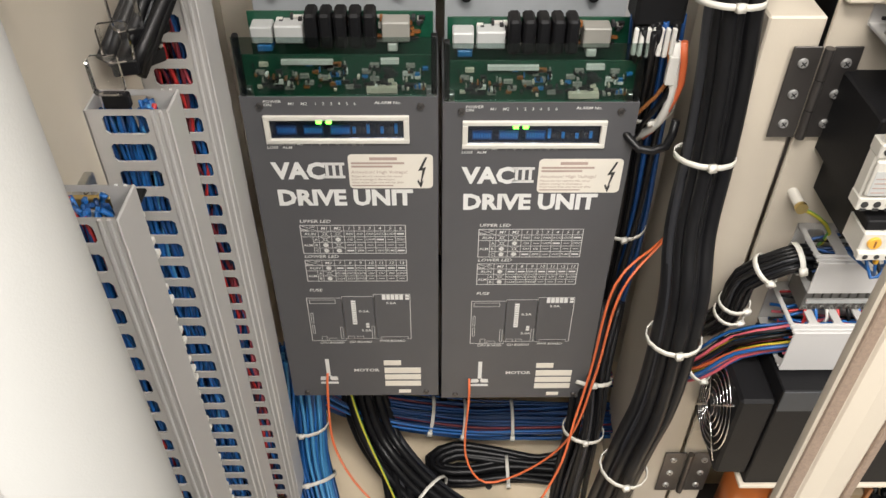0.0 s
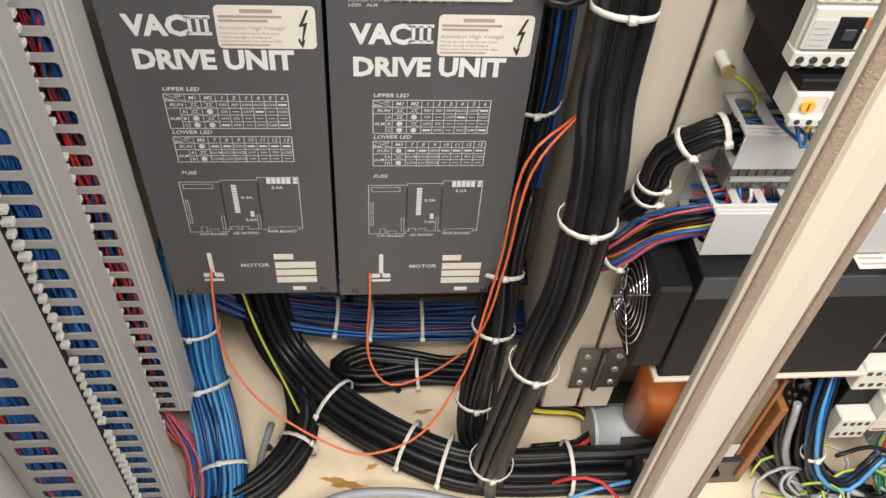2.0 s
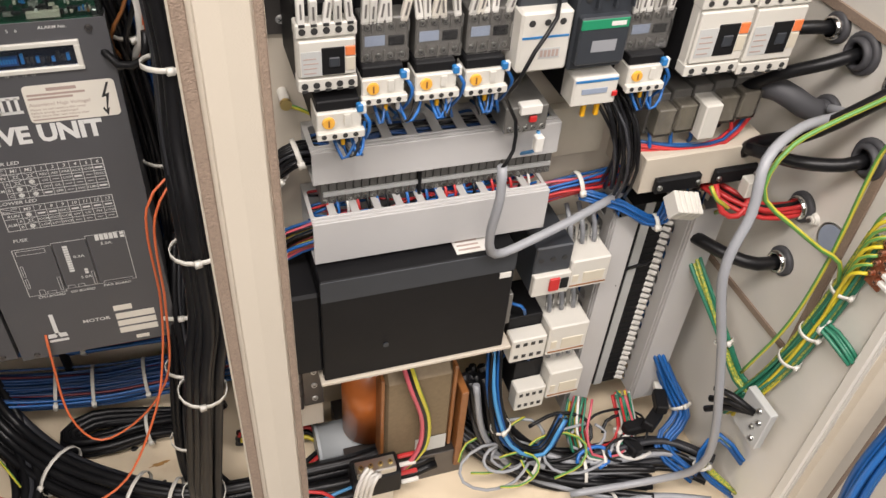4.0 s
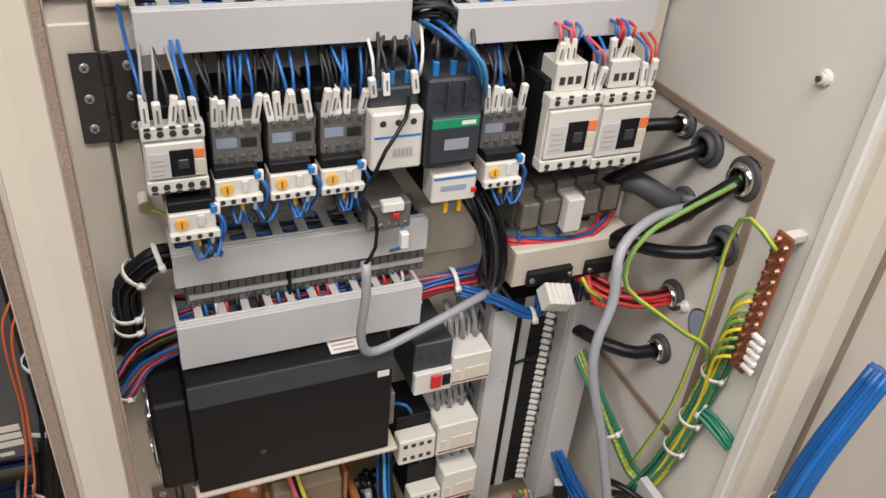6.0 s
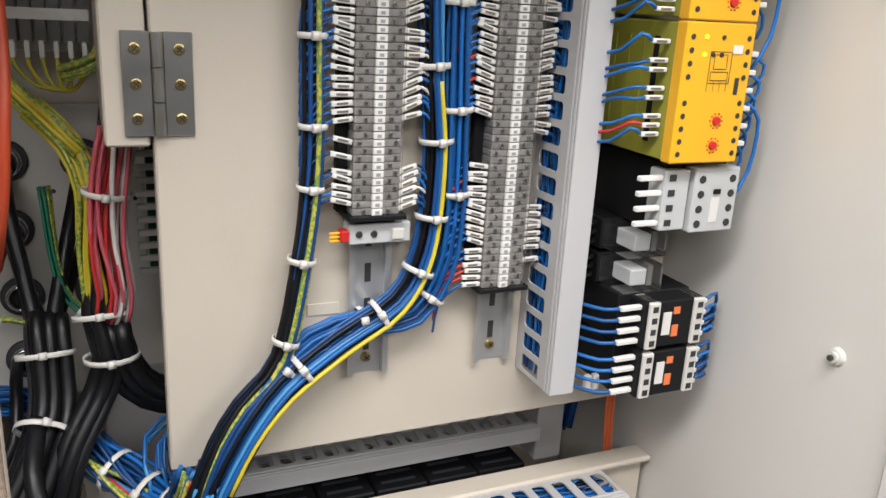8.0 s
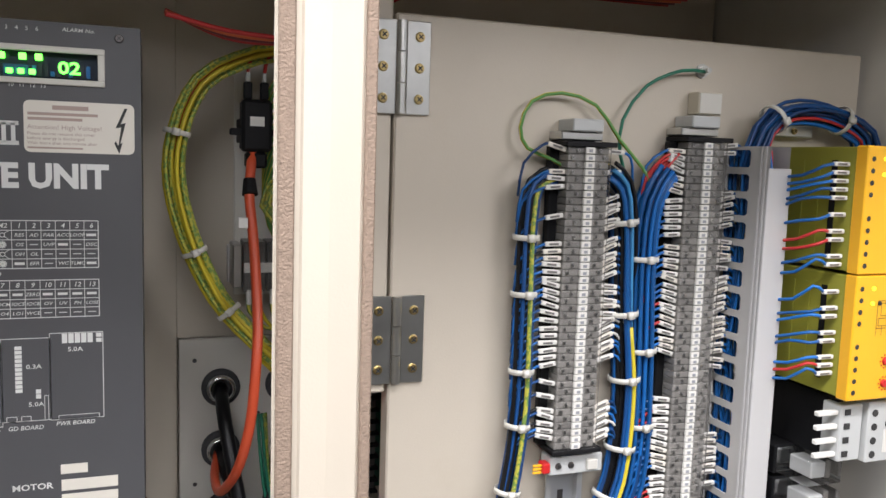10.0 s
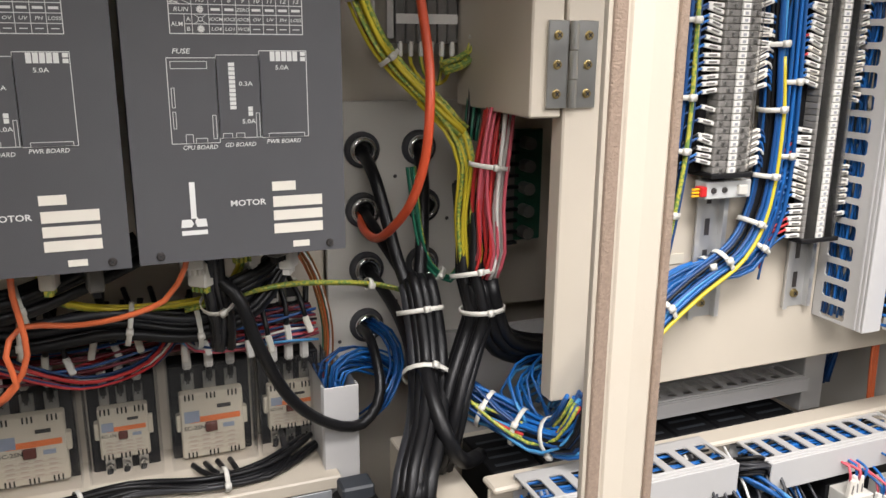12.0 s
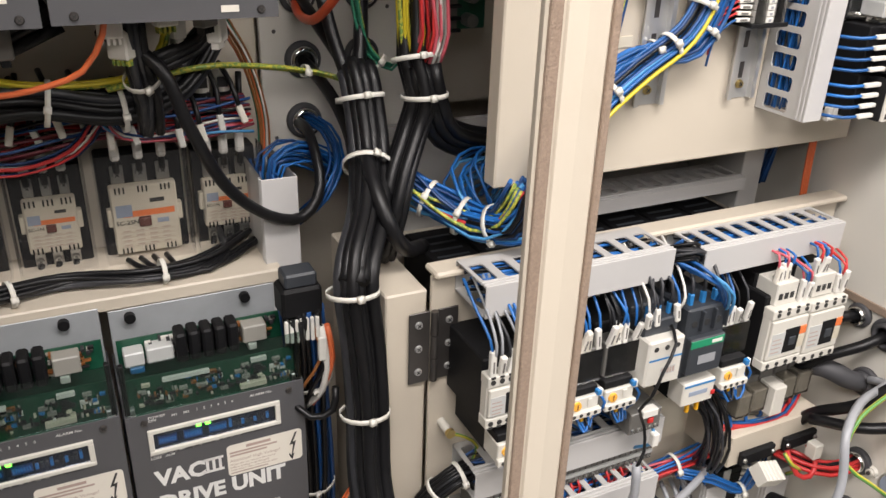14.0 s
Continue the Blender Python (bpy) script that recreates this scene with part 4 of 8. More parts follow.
big_contactor(0.4040, 0.048, 0.050, 1.377, True, "SC-1N")


# ---- cable glands in the plate behind ----
def gland(x, y, z, axis, R=0.019, group="cable glands", dark=False):
    e = thing("cable_gland", "chromed ring gland in a dark rubber collar", "cable gland", (x, y, z), group=group)
    ax = Vector(axis)
    q = Vector((0, 0, 1)).rotation_difference(ax)

    def ring(name, r0, r1, z0, z1, m):
        s = Soup()
        n = 22
        for rr, zz in ((r0, z0), (r1, z0), (r1, z1 * 0.7), (r1 - (r1 - r0) * 0.3, z1), (r0, z1)):
            for k in range(n):
                a = math.tau * k / n
                s.v.append(q @ Vector((rr * math.cos(a), rr * math.sin(a), zz)))
        for j in range(5):
            for k in range(n):
                k2 = (k + 1) % n
                s.f.append((j * n + k, j * n + k2, ((j + 1) % 5) * n + k2, ((j + 1) % 5) * n + k))
                s.m.append(0)
        link_part(name, s.mesh(name, [m]), e)

    ring("collar", R * 0.66, R, 0.0, 0.006, RUBBER)
    ring("ring", R * 0.52, R * 0.76, 0.0, 0.012, RUBBER if dark else CHROME)
    pcyl("bore", (0, 0, 0), axis, R * 0.54, 0.002, INK_HOLE, e)
    return e


slab("wall_gland_plate", (0.453, 1.196, 1.403), (0.640, 1.202, 1.690), IVORY, 0.001, "ivory sheet with two rows of cable glands")
for x, z in ((0.493, 1.640), (0.493, 1.576), (0.496, 1.511), (0.495, 1.447), (0.556, 1.640), (0.561, 1.577), (0.560, 1.512)):
    gland(x, 1.196, z, (0, -1, 0))
for x, z in ((0.468, 1.668), (0.53, 1.61), (0.586, 1.66), (0.59, 1.56), (0.53, 1.47), (0.468, 1.54), (0.465, 1.43), (0.60, 1.60)):
    e = thing("rivet", "small dark rivet in the ivory sheet", "rivet", (x, 1.196, z), group="rivets")
    pcyl("head", (0, -0.0006, 0), (0, -1, 0), 0.0022, 0.0012, DARKSTEEL, e, 0.0014, 10)

# black cables from the glands, and the trunk that they join
VC = "black rubber cable running out of a gland into the trunk"
J = (0.517, 1.10, 1.508)
for pts, r in (
    ([(0.493, 1.20, 1.640), (0.494, 1.15, 1.615), (0.505, 1.12, 1.545), (0.511, 1.098, 1.508), (0.512, 1.066, 1.452), (0.462, 0.958, 1.374)], 0.0068),
    ([(0.556, 1.20, 1.640), (0.548, 1.16, 1.61), (0.532, 1.12, 1.55), (0.523, 1.10, 1.508), (0.520, 1.068, 1.452), (0.470, 0.955, 1.374)], 0.0068),
    ([(0.493, 1.20, 1.576), (0.497, 1.16, 1.56), (0.509, 1.12, 1.53), (0.516, 1.095, 1.508), (0.517, 1.06, 1.452), (0.466, 0.952, 1.374)], 0.0062),
    ([(0.561, 1.20, 1.577), (0.552, 1.17, 1.565), (0.535, 1.125, 1.535), (0.526, 1.108, 1.508), (0.524, 1.074, 1.452), (0.474, 0.962, 1.374)], 0.0062),
    ([(0.496, 1.20, 1.511), (0.503, 1.165, 1.498), (0.508, 1.12, 1.478), (0.505, 1.07, 1.448), (0.478, 0.99, 1.40), (0.457, 0.962, 1.374)], 0.0062),
    ([(0.486, 1.20, 1.447), (0.487, 1.15, 1.445), (0.484, 1.11, 1.405), (0.462, 1.10, 1.378), (0.425, 1.09, 1.39), (0.385, 1.07, 1.432), (0.356, 1.05, 1.495), (0.338, 1.05, 1.545), (0.30, 1.08, 1.57)], 0.0056),
    ([(0.509, 1.05, 1.454), (0.505, 1.01, 1.43), (0.512, 0.99, 1.40), (0.530, 1.0, 1.375), (0.56, 1.03, 1.36)], 0.0075),
):
    cable("gland_cable", pts, r, BLACKC, VC, group="gland cables")
bundle("blue_leads", [(0.497, 1.20, 1.449), (0.512, 1.17, 1.442), (0.512, 1.14, 1.420), (0.49, 1.12, 1.39), (0.47, 1.14, 1.36)], 8, 0.008, 0.0016, [(BLUE, 3), (BLUED, 2)], "blue leads coming out of a chromed gland", seed=9)
TR = [(0.517, 1.10, 1.520), (0.517, 1.088, 1.508), (0.516, 1.064, 1.452), (0.496, 1.015, 1.413), (0.466, 0.968, 1.374), (0.470, 0.962, 1.301), (0.471, 0.955, 1.240), (0.466, 0.937, 1.178), (0.466, 0.91, 1.117), (0.463, 0.90, 1.009), (0.450, 0.892, 0.944), (0.435, 0.888, 0.828), (0.424, 0.885, 0.735), (0.430, 0.90, 0.665)]
bundle("cable_bunch", TR, 10, 0.0150, 0.0060, [(BLACKC, 5), (DKGREYC, 3)], "thick trunk of black and grey cables with white ties", ties=(0.06, 0.125, 0.26, 0.385, 0.555, 0.735, 0.91), seed=5, loose=0.12, sides=9)
bundle("taped_loom", [(0.566, 1.085, 1.62), (0.566, 1.07, 1.57), (0.562, 1.06, 1.536), (0.568, 1.05, 1.503), (0.561, 1.05, 1.473), (0.539, 1.03, 1.437), (0.527, 1.02, 1.403), (0.52, 1.03, 1.36)], 7, 0.013, 0.0065, [(BLACKC, 1)], "black cables tied together beside the gland plate", ties=(0.33, 0.46), seed=6, loose=0.1, sides=8)
bundle("taped_loom", [(0.570, 1.055, 1.53), (0.575, 1.05, 1.50), (0.597, 1.06, 1.461), (0.654, 1.08, 1.437), (0.72, 1.10, 1.43)], 5, 0.012, 0.007, [(BLACKC, 1)], "thick black cables curving away behind the panel", seed=7, loose=0.1, sides=8)
bundle("coloured_leads", [(0.584, 1.055, 1.69), (0.573, 1.052, 1.640), (0.570, 1.052, 1.60), (0.574, 1.052, 1.56), (0.569, 1.055, 1.535)], 24, 0.016, 0.0019, [(RED, 5), (PINK, 4), (WHITEW, 4), (BLACKC, 2), (YELLOW, 1)], "red, white and black leads tied in a bunch", ties=(0.42,), seed=8)
bundle("yellow_leads", [(0.523, 1.09, 1.702), (0.548, 1.08, 1.675), (0.560, 1.07, 1.640), (0.558, 1.07, 1.59), (0.560, 1.065, 1.54)], 14, 0.010, 0.0019, [(YELLOW, 3), (YGREEN, 5)], "yellow and green earth leads hanging in a bunch", seed=10)
bundle("green_leads", [(0.525, 1.13, 1.63), (0.530, 1.12, 1.563), (0.539, 1.115, 1.533), (0.558, 1.11, 1.518), (0.574, 1.115, 1.539), (0.575, 1.12, 1.58)], 7, 0.006, 0.0014, [(GREENW, 4), (YGREEN, 1)], "thin green leads hanging in a loop", ties=(0.6,), seed=12)
bundle("yellow_leads", [(0.30, 1.09, 1.52), (0.376, 1.09, 1.534), (0.434, 1.11, 1.526), (0.49, 1.13, 1.512), (0.515, 1.12, 1.505)], 3, 0.003, 0.0018, [(YGREEN, 3), (YELLOW, 1)], "yellow and green leads strung across the bay", ties=(0.8,), seed=13)
bundle("thin_leads", [(0.41, 1.15, 1.56), (0.43, 1.16, 1.52), (0.445, 1.17, 1.46), (0.445, 1.18, 1.40)], 8, 0.006, 0.0011, [(BAKE, 2), (GREENW, 1), (ORANGE, 1), (WHITEW, 1)], "thin brown, green and white leads running down", seed=14)

# ---- looms under the upper drives ----
DARKMIX = [(BLACKC, 6), (DKGREYC, 2)]
bundle("hanging_loom", [(0.10, 1.10, 1.515), (0.17, 1.10, 1.507), (0.24, 1.10, 1.512), (0.31, 1.10, 1.500), (0.36, 1.11, 1.515), (0.40, 1.13, 1.56)], 12, 0.013, 0.0042, DARKMIX, "sagging black cable loom under the drives", ties=(0.25, 0.5, 0.7), seed=15)
bundle("hanging_loom", [(0.10, 1.07, 1.555), (0.16, 1.07, 1.545), (0.22, 1.08, 1.560), (0.27, 1.09, 1.58)], 9, 0.011, 0.0045, DARKMIX, "black leads looping under the drives", ties=(0.5,), seed=16)
bundle("hanging_loom", [(0.318, 1.05, 1.59), (0.322, 1.06, 1.55), (0.330, 1.08, 1.515), (0.33, 1.10, 1.48)], 8, 0.009, 0.004, DARKMIX, "black leads dropping from the drive", ties=(0.5,), seed=17)
bundle("hanging_loom", [(0.335, 1.06, 1.545), (0.37, 1.08, 1.555), (0.39, 1.09, 1.572), (0.40, 1.10, 1.59)], 7, 0.008, 0.0042, DARKMIX, "black leads rising to the drive plugs", seed=18)
bundle("hanging_loom", [(0.12, 1.16, 1.47), (0.20, 1.165, 1.465), (0.28, 1.165, 1.475), (0.36, 1.165, 1.468), (0.43, 1.17, 1.47)], 30, 0.018, 0.0016, [(MAROON, 4), (RED, 2), (BLUED, 3), (BLACKC, 4), (PINK, 1), (WHITEW, 1)], "dark red and blue leads behind the contactors", seed=19, loose=0.6)
bundle("hanging_loom", [(0.12, 1.13, 1.49), (0.18, 1.14, 1.455), (0.22, 1.15, 1.440), (0.27, 1.15, 1.452), (0.30, 1.14, 1.49)], 10, 0.007, 0.0013, [(PINK, 2), (RED, 2), (BLUED, 2), (WHITEW, 1)], "pink and blue leads sagging across the contactors", seed=20, loose=0.6)
bundle("hanging_loom", [(0.29, 1.12, 1.50), (0.31, 1.14, 1.468), (0.35, 1.15, 1.460), (0.40, 1.15, 1.465), (0.43, 1.16, 1.46)], 9, 0.006, 0.0013, [(WHITEW, 1), (PINK, 3), (BLUED, 3), (LBLUE, 1)], "pink and white leads behind the contactors", seed=21, loose=0.6)
bundle("yellow_leads", [(0.19, 1.08, 1.575), (0.20, 1.08, 1.545), (0.25, 1.10, 1.525), (0.32, 1.09, 1.530), (0.345, 1.07, 1.56), (0.35, 1.06, 1.59)], 4, 0.003, 0.002, [(YELLOW, 2), (YGREEN, 2)], "yellow and green leads looping between the drives", seed=22)
cable("orange_cable", [(0.300, 1.02, 1.59), (0.299, 1.025, 1.577), (0.282, 1.03, 1.550), (0.246, 1.04, 1.536), (0.21, 1.05, 1.531), (0.176, 1.05, 1.534), (0.165, 1.04, 1.515), (0.170, 1.04, 1.49), (0.15, 1.05, 1.47)], 0.0024, ORANGE, "thin orange fibre cable sagging under the drives")
cable("orange_cable", [(0.178, 1.02, 1.59), (0.176, 1.03, 1.565), (0.180, 1.035, 1.53), (0.175, 1.04, 1.50), (0.14, 1.05, 1.46)], 0.0024, ORANGE, "thin orange fibre cable hanging from the drive")
for k, (x, y, z) in enumerate(((0.305, 1.04, 1.583), (0.345, 1.04, 1.590), (0.375, 1.04, 1.588), (0.385, 1.05, 1.574), (0.20, 1.05, 1.575), (0.232, 1.05, 1.57), (0.355, 1.07, 1.575), (0.312, 1.05, 1.565))):
    e = thing("plug", "pale plastic plug on the underside of a drive", "plug", (x, y, z), 20 * k, group="drive plugs")
    pbox("housing", (-0.009, -0.006, -0.012), (0.009, 0.006, 0.010), (LABEL, WHITEP, GREYP)[k % 3], e, 0.0015)
    for j in range(4):
        pbox("contact", (-0.007 + j * 0.004, -0.003, -0.017), (-0.005 + j * 0.004, 0.003, -0.012), (WHITEW, YGREEN, BLACKC)[k % 3], e, 0)
for k in range(3):
    e = thing("capacitor", "white sleeved capacitor standing in a row", "capacitor", (0.372 + 0.020 * k, 1.195, 1.485), group="capacitors")
    pcyl("can", (0, 0, 0.012), (0, 0, 1), 0.008, 0.022, WHITEP, e)
    pcyl("foot", (0, 0, -0.005), (0, 0, 1), 0.0088, 0.012, BLACKP, e)
    pbox("print", (-0.005, -0.0085, 0.006), (0.005, -0.0078, 0.016), INK_HOLE, e, 0)
rg = random.Random(33)
for k in range(16):
    e = thing("wire_sleeve", "white printed wire sleeve on a dark lead", "wire sleeve", (0.12 + 0.02 * k, 1.135 + rg.uniform(0, 0.02), 1.467 + rg.uniform(-0.012, 0.012)), group="wire sleeves")
    e.rotation_euler = (rg.uniform(-0.3, 0.3), rg.uniform(-0.35, 0.35), 0)
    pbox("sleeve", (-0.0032, -0.0032, -0.009), (0.0032, 0.0032, 0.009), (LABEL, STICKER)[k % 2], e, 0.0012)
    cable("lead", [(0, 0, 0.006), (0.002, 0.004, 0.03), (0.0, 0.02, 0.05)], 0.0026, BLACKC, "", parent=e)
# small duct beside the contactors, with blue wires, and plugs below it
duct((0.4245, 1.205, 1.205), (0, 0, 0), 0.215, 0.034, 0.100, "short grey wiring duct with blue wires spilling from its top", wires=16, seed=24)
bundle("blue_spill", [(0.44, 1.14, 1.39), (0.445, 1.14, 1.425), (0.47, 1.15, 1.430), (0.50, 1.16, 1.415), (0.52, 1.17, 1.39)], 16, 0.011, 0.0015, [(BLUE, 3), (BLUED, 2)], "dark blue wires spilling over the duct", seed=25, loose=0.5)
bundle("dark_loom", [(0.435, 1.02, 1.325), (0.440, 1.03, 1.28), (0.445, 1.05, 1.20), (0.448, 1.06, 1.10), (0.445, 1.07, 0.98), (0.435, 1.08, 0.85)], 30, 0.021, 0.0026, [(BLUED, 4), (BLACKC, 4)], "dark blue and black wires beside the drive", ties=(0.2, 0.5, 0.8), seed=26)
e = thing("multi_plug", "black multi-way plug with white sleeved leads", "plug", (0.418, 1.02, 1.318))
pbox("housing", (-0.004, -0.010, 0.0), (0.034, 0.020, 0.030), BLACKP, e, 0.003)
pbox("cap", (0.000, -0.008, 0.030), (0.030, 0.016, 0.044), DGREYP, e, 0.002)
for j in range(7):
    pbox("wire_sleeve", (-0.004 + j * 0.0048, -0.016, -0.020 - 0.001 * (j % 3)), (-0.0005 + j * 0.0048, -0.012, 0.002), LABEL, e, 0.0008)
for k, (dx, m) in enumerate(((0.03, LABEL), (0.036, ORANGE), (0.030, BLACKC), (0.024, BAKE))):
    cable("lead", [(dx, -0.012, -0.01), (dx + 0.004, -0.014, -0.045), (dx + 0.002 - 0.006 * k, -0.005, -0.085), (dx - 0.01, 0.02, -0.12)], 0.0035 - 0.0006 * k, m, "", parent=e)
pbox("wire_sleeve", (0.026, -0.018, -0.045), (0.034, -0.012, -0.02), LABEL, e, 0.001)
cable("clear_band", [(0.415, 1.01, 1.235), (0.43, 0.99, 1.222), (0.45, 0.985, 1.228), (0.455, 0.99, 1.25)], 0.0035, BLACKC, "black lead looped beside the drive")

# ---- foot of the drive bay: looms on the floor ----
bundle("floor_cables", [(0.16, 1.14, 0.82), (0.175, 1.10, 0.74), (0.20, 1.07, 0.69), (0.256, 1.01, 0.672), (0.329, 0.957, 0.67), (0.398, 0.924, 0.668), (0.462, 0.915, 0.667), (0.541, 0.915, 0.666), (0.615, 0.915, 0.666), (0.70, 0.93, 0.668)], 17, 0.024, 0.0062, [(BLACKC, 6), (DKGREYC, 1)], "thick bunch of black cables lying on the floor", ties=(0.36, 0.5, 0.56, 0.76), seed=27, loose=0.15, sides=8)
bundle("floor_loop", [(0.17, 1.13, 0.84), (0.185, 1.11, 0.74), (0.205, 1.07, 0.685), (0.222, 0.99, 0.665), (0.200, 0.935, 0.662), (0.155, 0.895, 0.662), (0.09, 0.87, 0.665)], 10, 0.017, 0.0055, [(BLACKC, 5), (DKGREYC, 2)], "black cables curving across the floor", ties=(0.68,), seed=28, loose=0.15, sides=8)
bundle("blue_drop", [(0.108, 1.06, 0.90), (0.107, 1.05, 0.82), (0.107, 1.025, 0.745), (0.124, 0.975, 0.690), (0.137, 0.915, 0.665), (0.138, 0.86, 0.66)], 70, 0.025, 0.0021, [(BLUE, 8), (LBLUE, 4), (BLUED, 3)], "fat bunch of blue wires dropping to the floor", ties=(0.33, 0.56, 0.86), seed=29, loose=0.12, sides=5)
bundle("pink_leads", [(0.062, 0.985, 0.71), (0.085, 0.965, 0.695), (0.105, 0.94, 0.68), (0.113, 0.90, 0.665), (0.10, 0.87, 0.66), (0.06, 0.85, 0.66)], 16, 0.011, 0.0014, [(PINK, 3), (BLUE, 2), (RED, 1)], "pink and blue leads from the foot of the duct", seed=30, loose=0.7)
# Mostly dark blue strands: shade under the drives is put into their colour.
bundle("back_loom", [(0.10, 1.115, 0.775), (0.18, 1.11, 0.728), (0.30, 1.11, 0.700), (0.38, 1.11, 0.698), (0.44, 1.11, 0.698), (0.50, 1.11, 0.70)], 60, 0.025, 0.0017, [(BLUE, 2), (BLUED, 9), (MAROON, 1), (PINK, 0.3)], "wide bunch of blue wires along the back", ties=(0.25, 0.42, 0.55, 0.7), seed=31, loose=0.15, sides=5)
bundle("back_loom", [(0.12, 1.16, 0.80), (0.24, 1.155, 0.755), (0.34, 1.15, 0.748), (0.44, 1.15, 0.745), (0.50, 1.15, 0.755)], 40, 0.020, 0.0017, [(BLUED, 6), (BLUE, 2), (MAROON, 2), (PINK, 1), (WHITEW, 0.5)], "dark blue and red wires along the back", ties=(0.5,), seed=32, loose=0.2, sides=5)
bundle("floor_loop", [(0.455, 1.075, 0.67), (0.405, 1.068, 0.656), (0.347, 1.080, 0.654), (0.292, 1.088, 0.654), (0.264, 1.074, 0.652), (0.272, 1.056, 0.652), (0.31, 1.052, 0.654), (0.36, 1.058, 0.656), (0.43, 1.045, 0.668)], 9, 0.014, 0.0048, [(BLACKC, 1)], "black cables coiled behind on the floor", ties=(0.8,), seed=34, loose=0.3, sides=7)
bundle("side_loom", [(0.45, 1.06, 0.98), (0.435, 1.02, 0.92), (0.43, 0.99, 0.86), (0.418, 0.97, 0.76), (0.418, 0.955, 0.69), (0.44, 0.93, 0.665)], 16, 0.018, 0.0036, [(BLACKC, 5), (DKGREYC, 1)], "black leads beside the trunk with loose ties", ties=(0.3, 0.45, 0.75), seed=35, loose=0.3)
bundle("floor_loop", [(0.49, 0.94, 0.650), (0.55, 0.945, 0.650), (0.578, 0.972, 0.652), (0.56, 1.0, 0.655), (0.51, 1.005, 0.66), (0.47, 1.0, 0.68)], 9, 0.012, 0.0036, [(BLACKC, 5), (GREENW, 1), (YELLOW, 1), (RED, 1)], "coil of black leads with green and yellow ones", seed=36, loose=0.3)
cable("orange_cable", [(0.150, 1.00, 0.93), (0.149, 0.99, 0.908), (0.153, 0.97, 0.836), (0.192, 0.93, 0.799), (0.26, 0.90, 0.765), (0.30, 0.89, 0.764), (0.351, 0.90, 0.785), (0.393, 0.93, 0.851), (0.41, 0.96, 0.902), (0.42, 0.97, 0.972), (0.427, 0.97, 1.088), (0.469, 1.0, 1.113), (0.50, 1.05, 1.10)], 0.0013, ORANGE, "thin orange fibre cable hanging in a wide loop")
cable("orange_cable", [(0.300, 1.0, 0.92), (0.300, 0.99, 0.90), (0.298, 0.98, 0.809), (0.322, 0.97, 0.768), (0.372, 0.97, 0.796), (0.41, 0.965, 0.866), (0.424, 0.965, 0.97), (0.433, 0.968, 1.08), (0.475, 1.0, 1.12)], 0.0013, ORANGE, "thin orange fibre cable hanging from the drive")
for pts, r, m, lab in (
    ([(0.155, 1.06, 0.88), (0.175, 1.03, 0.80), (0.205, 1.0, 0.72), (0.217, 0.985, 0.692)], 0.0016, YGREEN, "yellow and green earth lead"),
    ([(0.18, 1.0, 0.645), (0.17, 0.95, 0.642), (0.175, 0.90, 0.645), (0.21, 0.87, 0.65)], 0.004, GREYC, "grey hose lying on the floor"),
    ([(0.20, 0.86, 0.645), (0.258, 0.898, 0.648), (0.334, 0.905, 0.642), (0.40, 0.89, 0.642), (0.5, 0.86, 0.642)], 0.006, GREYC, "grey hose lying on the floor"),
    ([(0.268, 1.16, 0.95), (0.27, 1.14, 0.80), (0.275, 1.13, 0.72)], 0.006, BLACKC, "black cable dropping between the drives"),
    ([(0.49, 0.90, 0.645), (0.52, 0.89, 0.69), (0.555, 0.885, 0.69), (0.59, 0.87, 0.65)], 0.0022, RED, "red lead looping over the floor cables"),
    ([(0.50, 0.87, 0.66), (0.54, 0.88, 0.675), (0.60, 0.89, 0.68), (0.66, 0.90, 0.67)], 0.0022, LBLUE, "light blue lead over the floor cables"),
):
    cable("loose_lead", pts, r, m, lab)
rg = random.Random(40)
for x, y, r in ((0.176, 0.975, 0.0055), (0.335, 1.05, 0.004), (0.262, 0.905, 0.0035), (0.30, 1.0, 0.002), (0.37, 0.99, 0.0025), (0.235, 1.01, 0.0022)):
    bm = bmesh.new()
    vs = [bm.verts.new((x + r * 1.2 * math.cos(k / 10 * math.tau) * rg.uniform(0.8, 1.2), y + r * math.sin(k / 10 * math.tau) * rg.uniform(0.8, 1.2), FZ + 0.0006)) for k in range(10)]
    bm.faces.new(vs)
    part("hole", bm, INK_HOLE, bpy.data.objects["floor"])
for x, y, a, b, tilt in ((0.268, 0.925, 0.034, 0.006, -0.25), (0.365, 1.018, 0.014, 0.003, 0.1), (0.30, 0.945, 0.010, 0.004, 0.4)):
    bm = bmesh.new()
    vs = []
    for k in range(22):
        t, q = k / 22 * math.tau, rg.uniform(0.55, 1.15)
        u, v = a * q * math.cos(t), b * q * math.sin(t)
        vs.append(bm.verts.new((x + u * math.cos(tilt) - v * math.sin(tilt), y + u * math.sin(tilt) + v * math.cos(tilt), FZ + 0.0005)))
    bm.faces.new(vs)
    part("rust_mark", bm, RUST, bpy.data.objects["floor"], "brown oily rust mark")
e = thing("floor_label", "yellow strip label stuck on the cabinet floor", "label", (0.225, 0.865, FZ))
pbox("strip", (0, 0, 0.0), (0.060, 0.008, 0.0012), YELM, e, 0)
for k in range(9):
    pbox("print", (0.003 + k * 0.006, 0.003, 0.0012), (0.0065 + k * 0.006, 0.0055, 0.0016), INK_HOLE, e, 0)

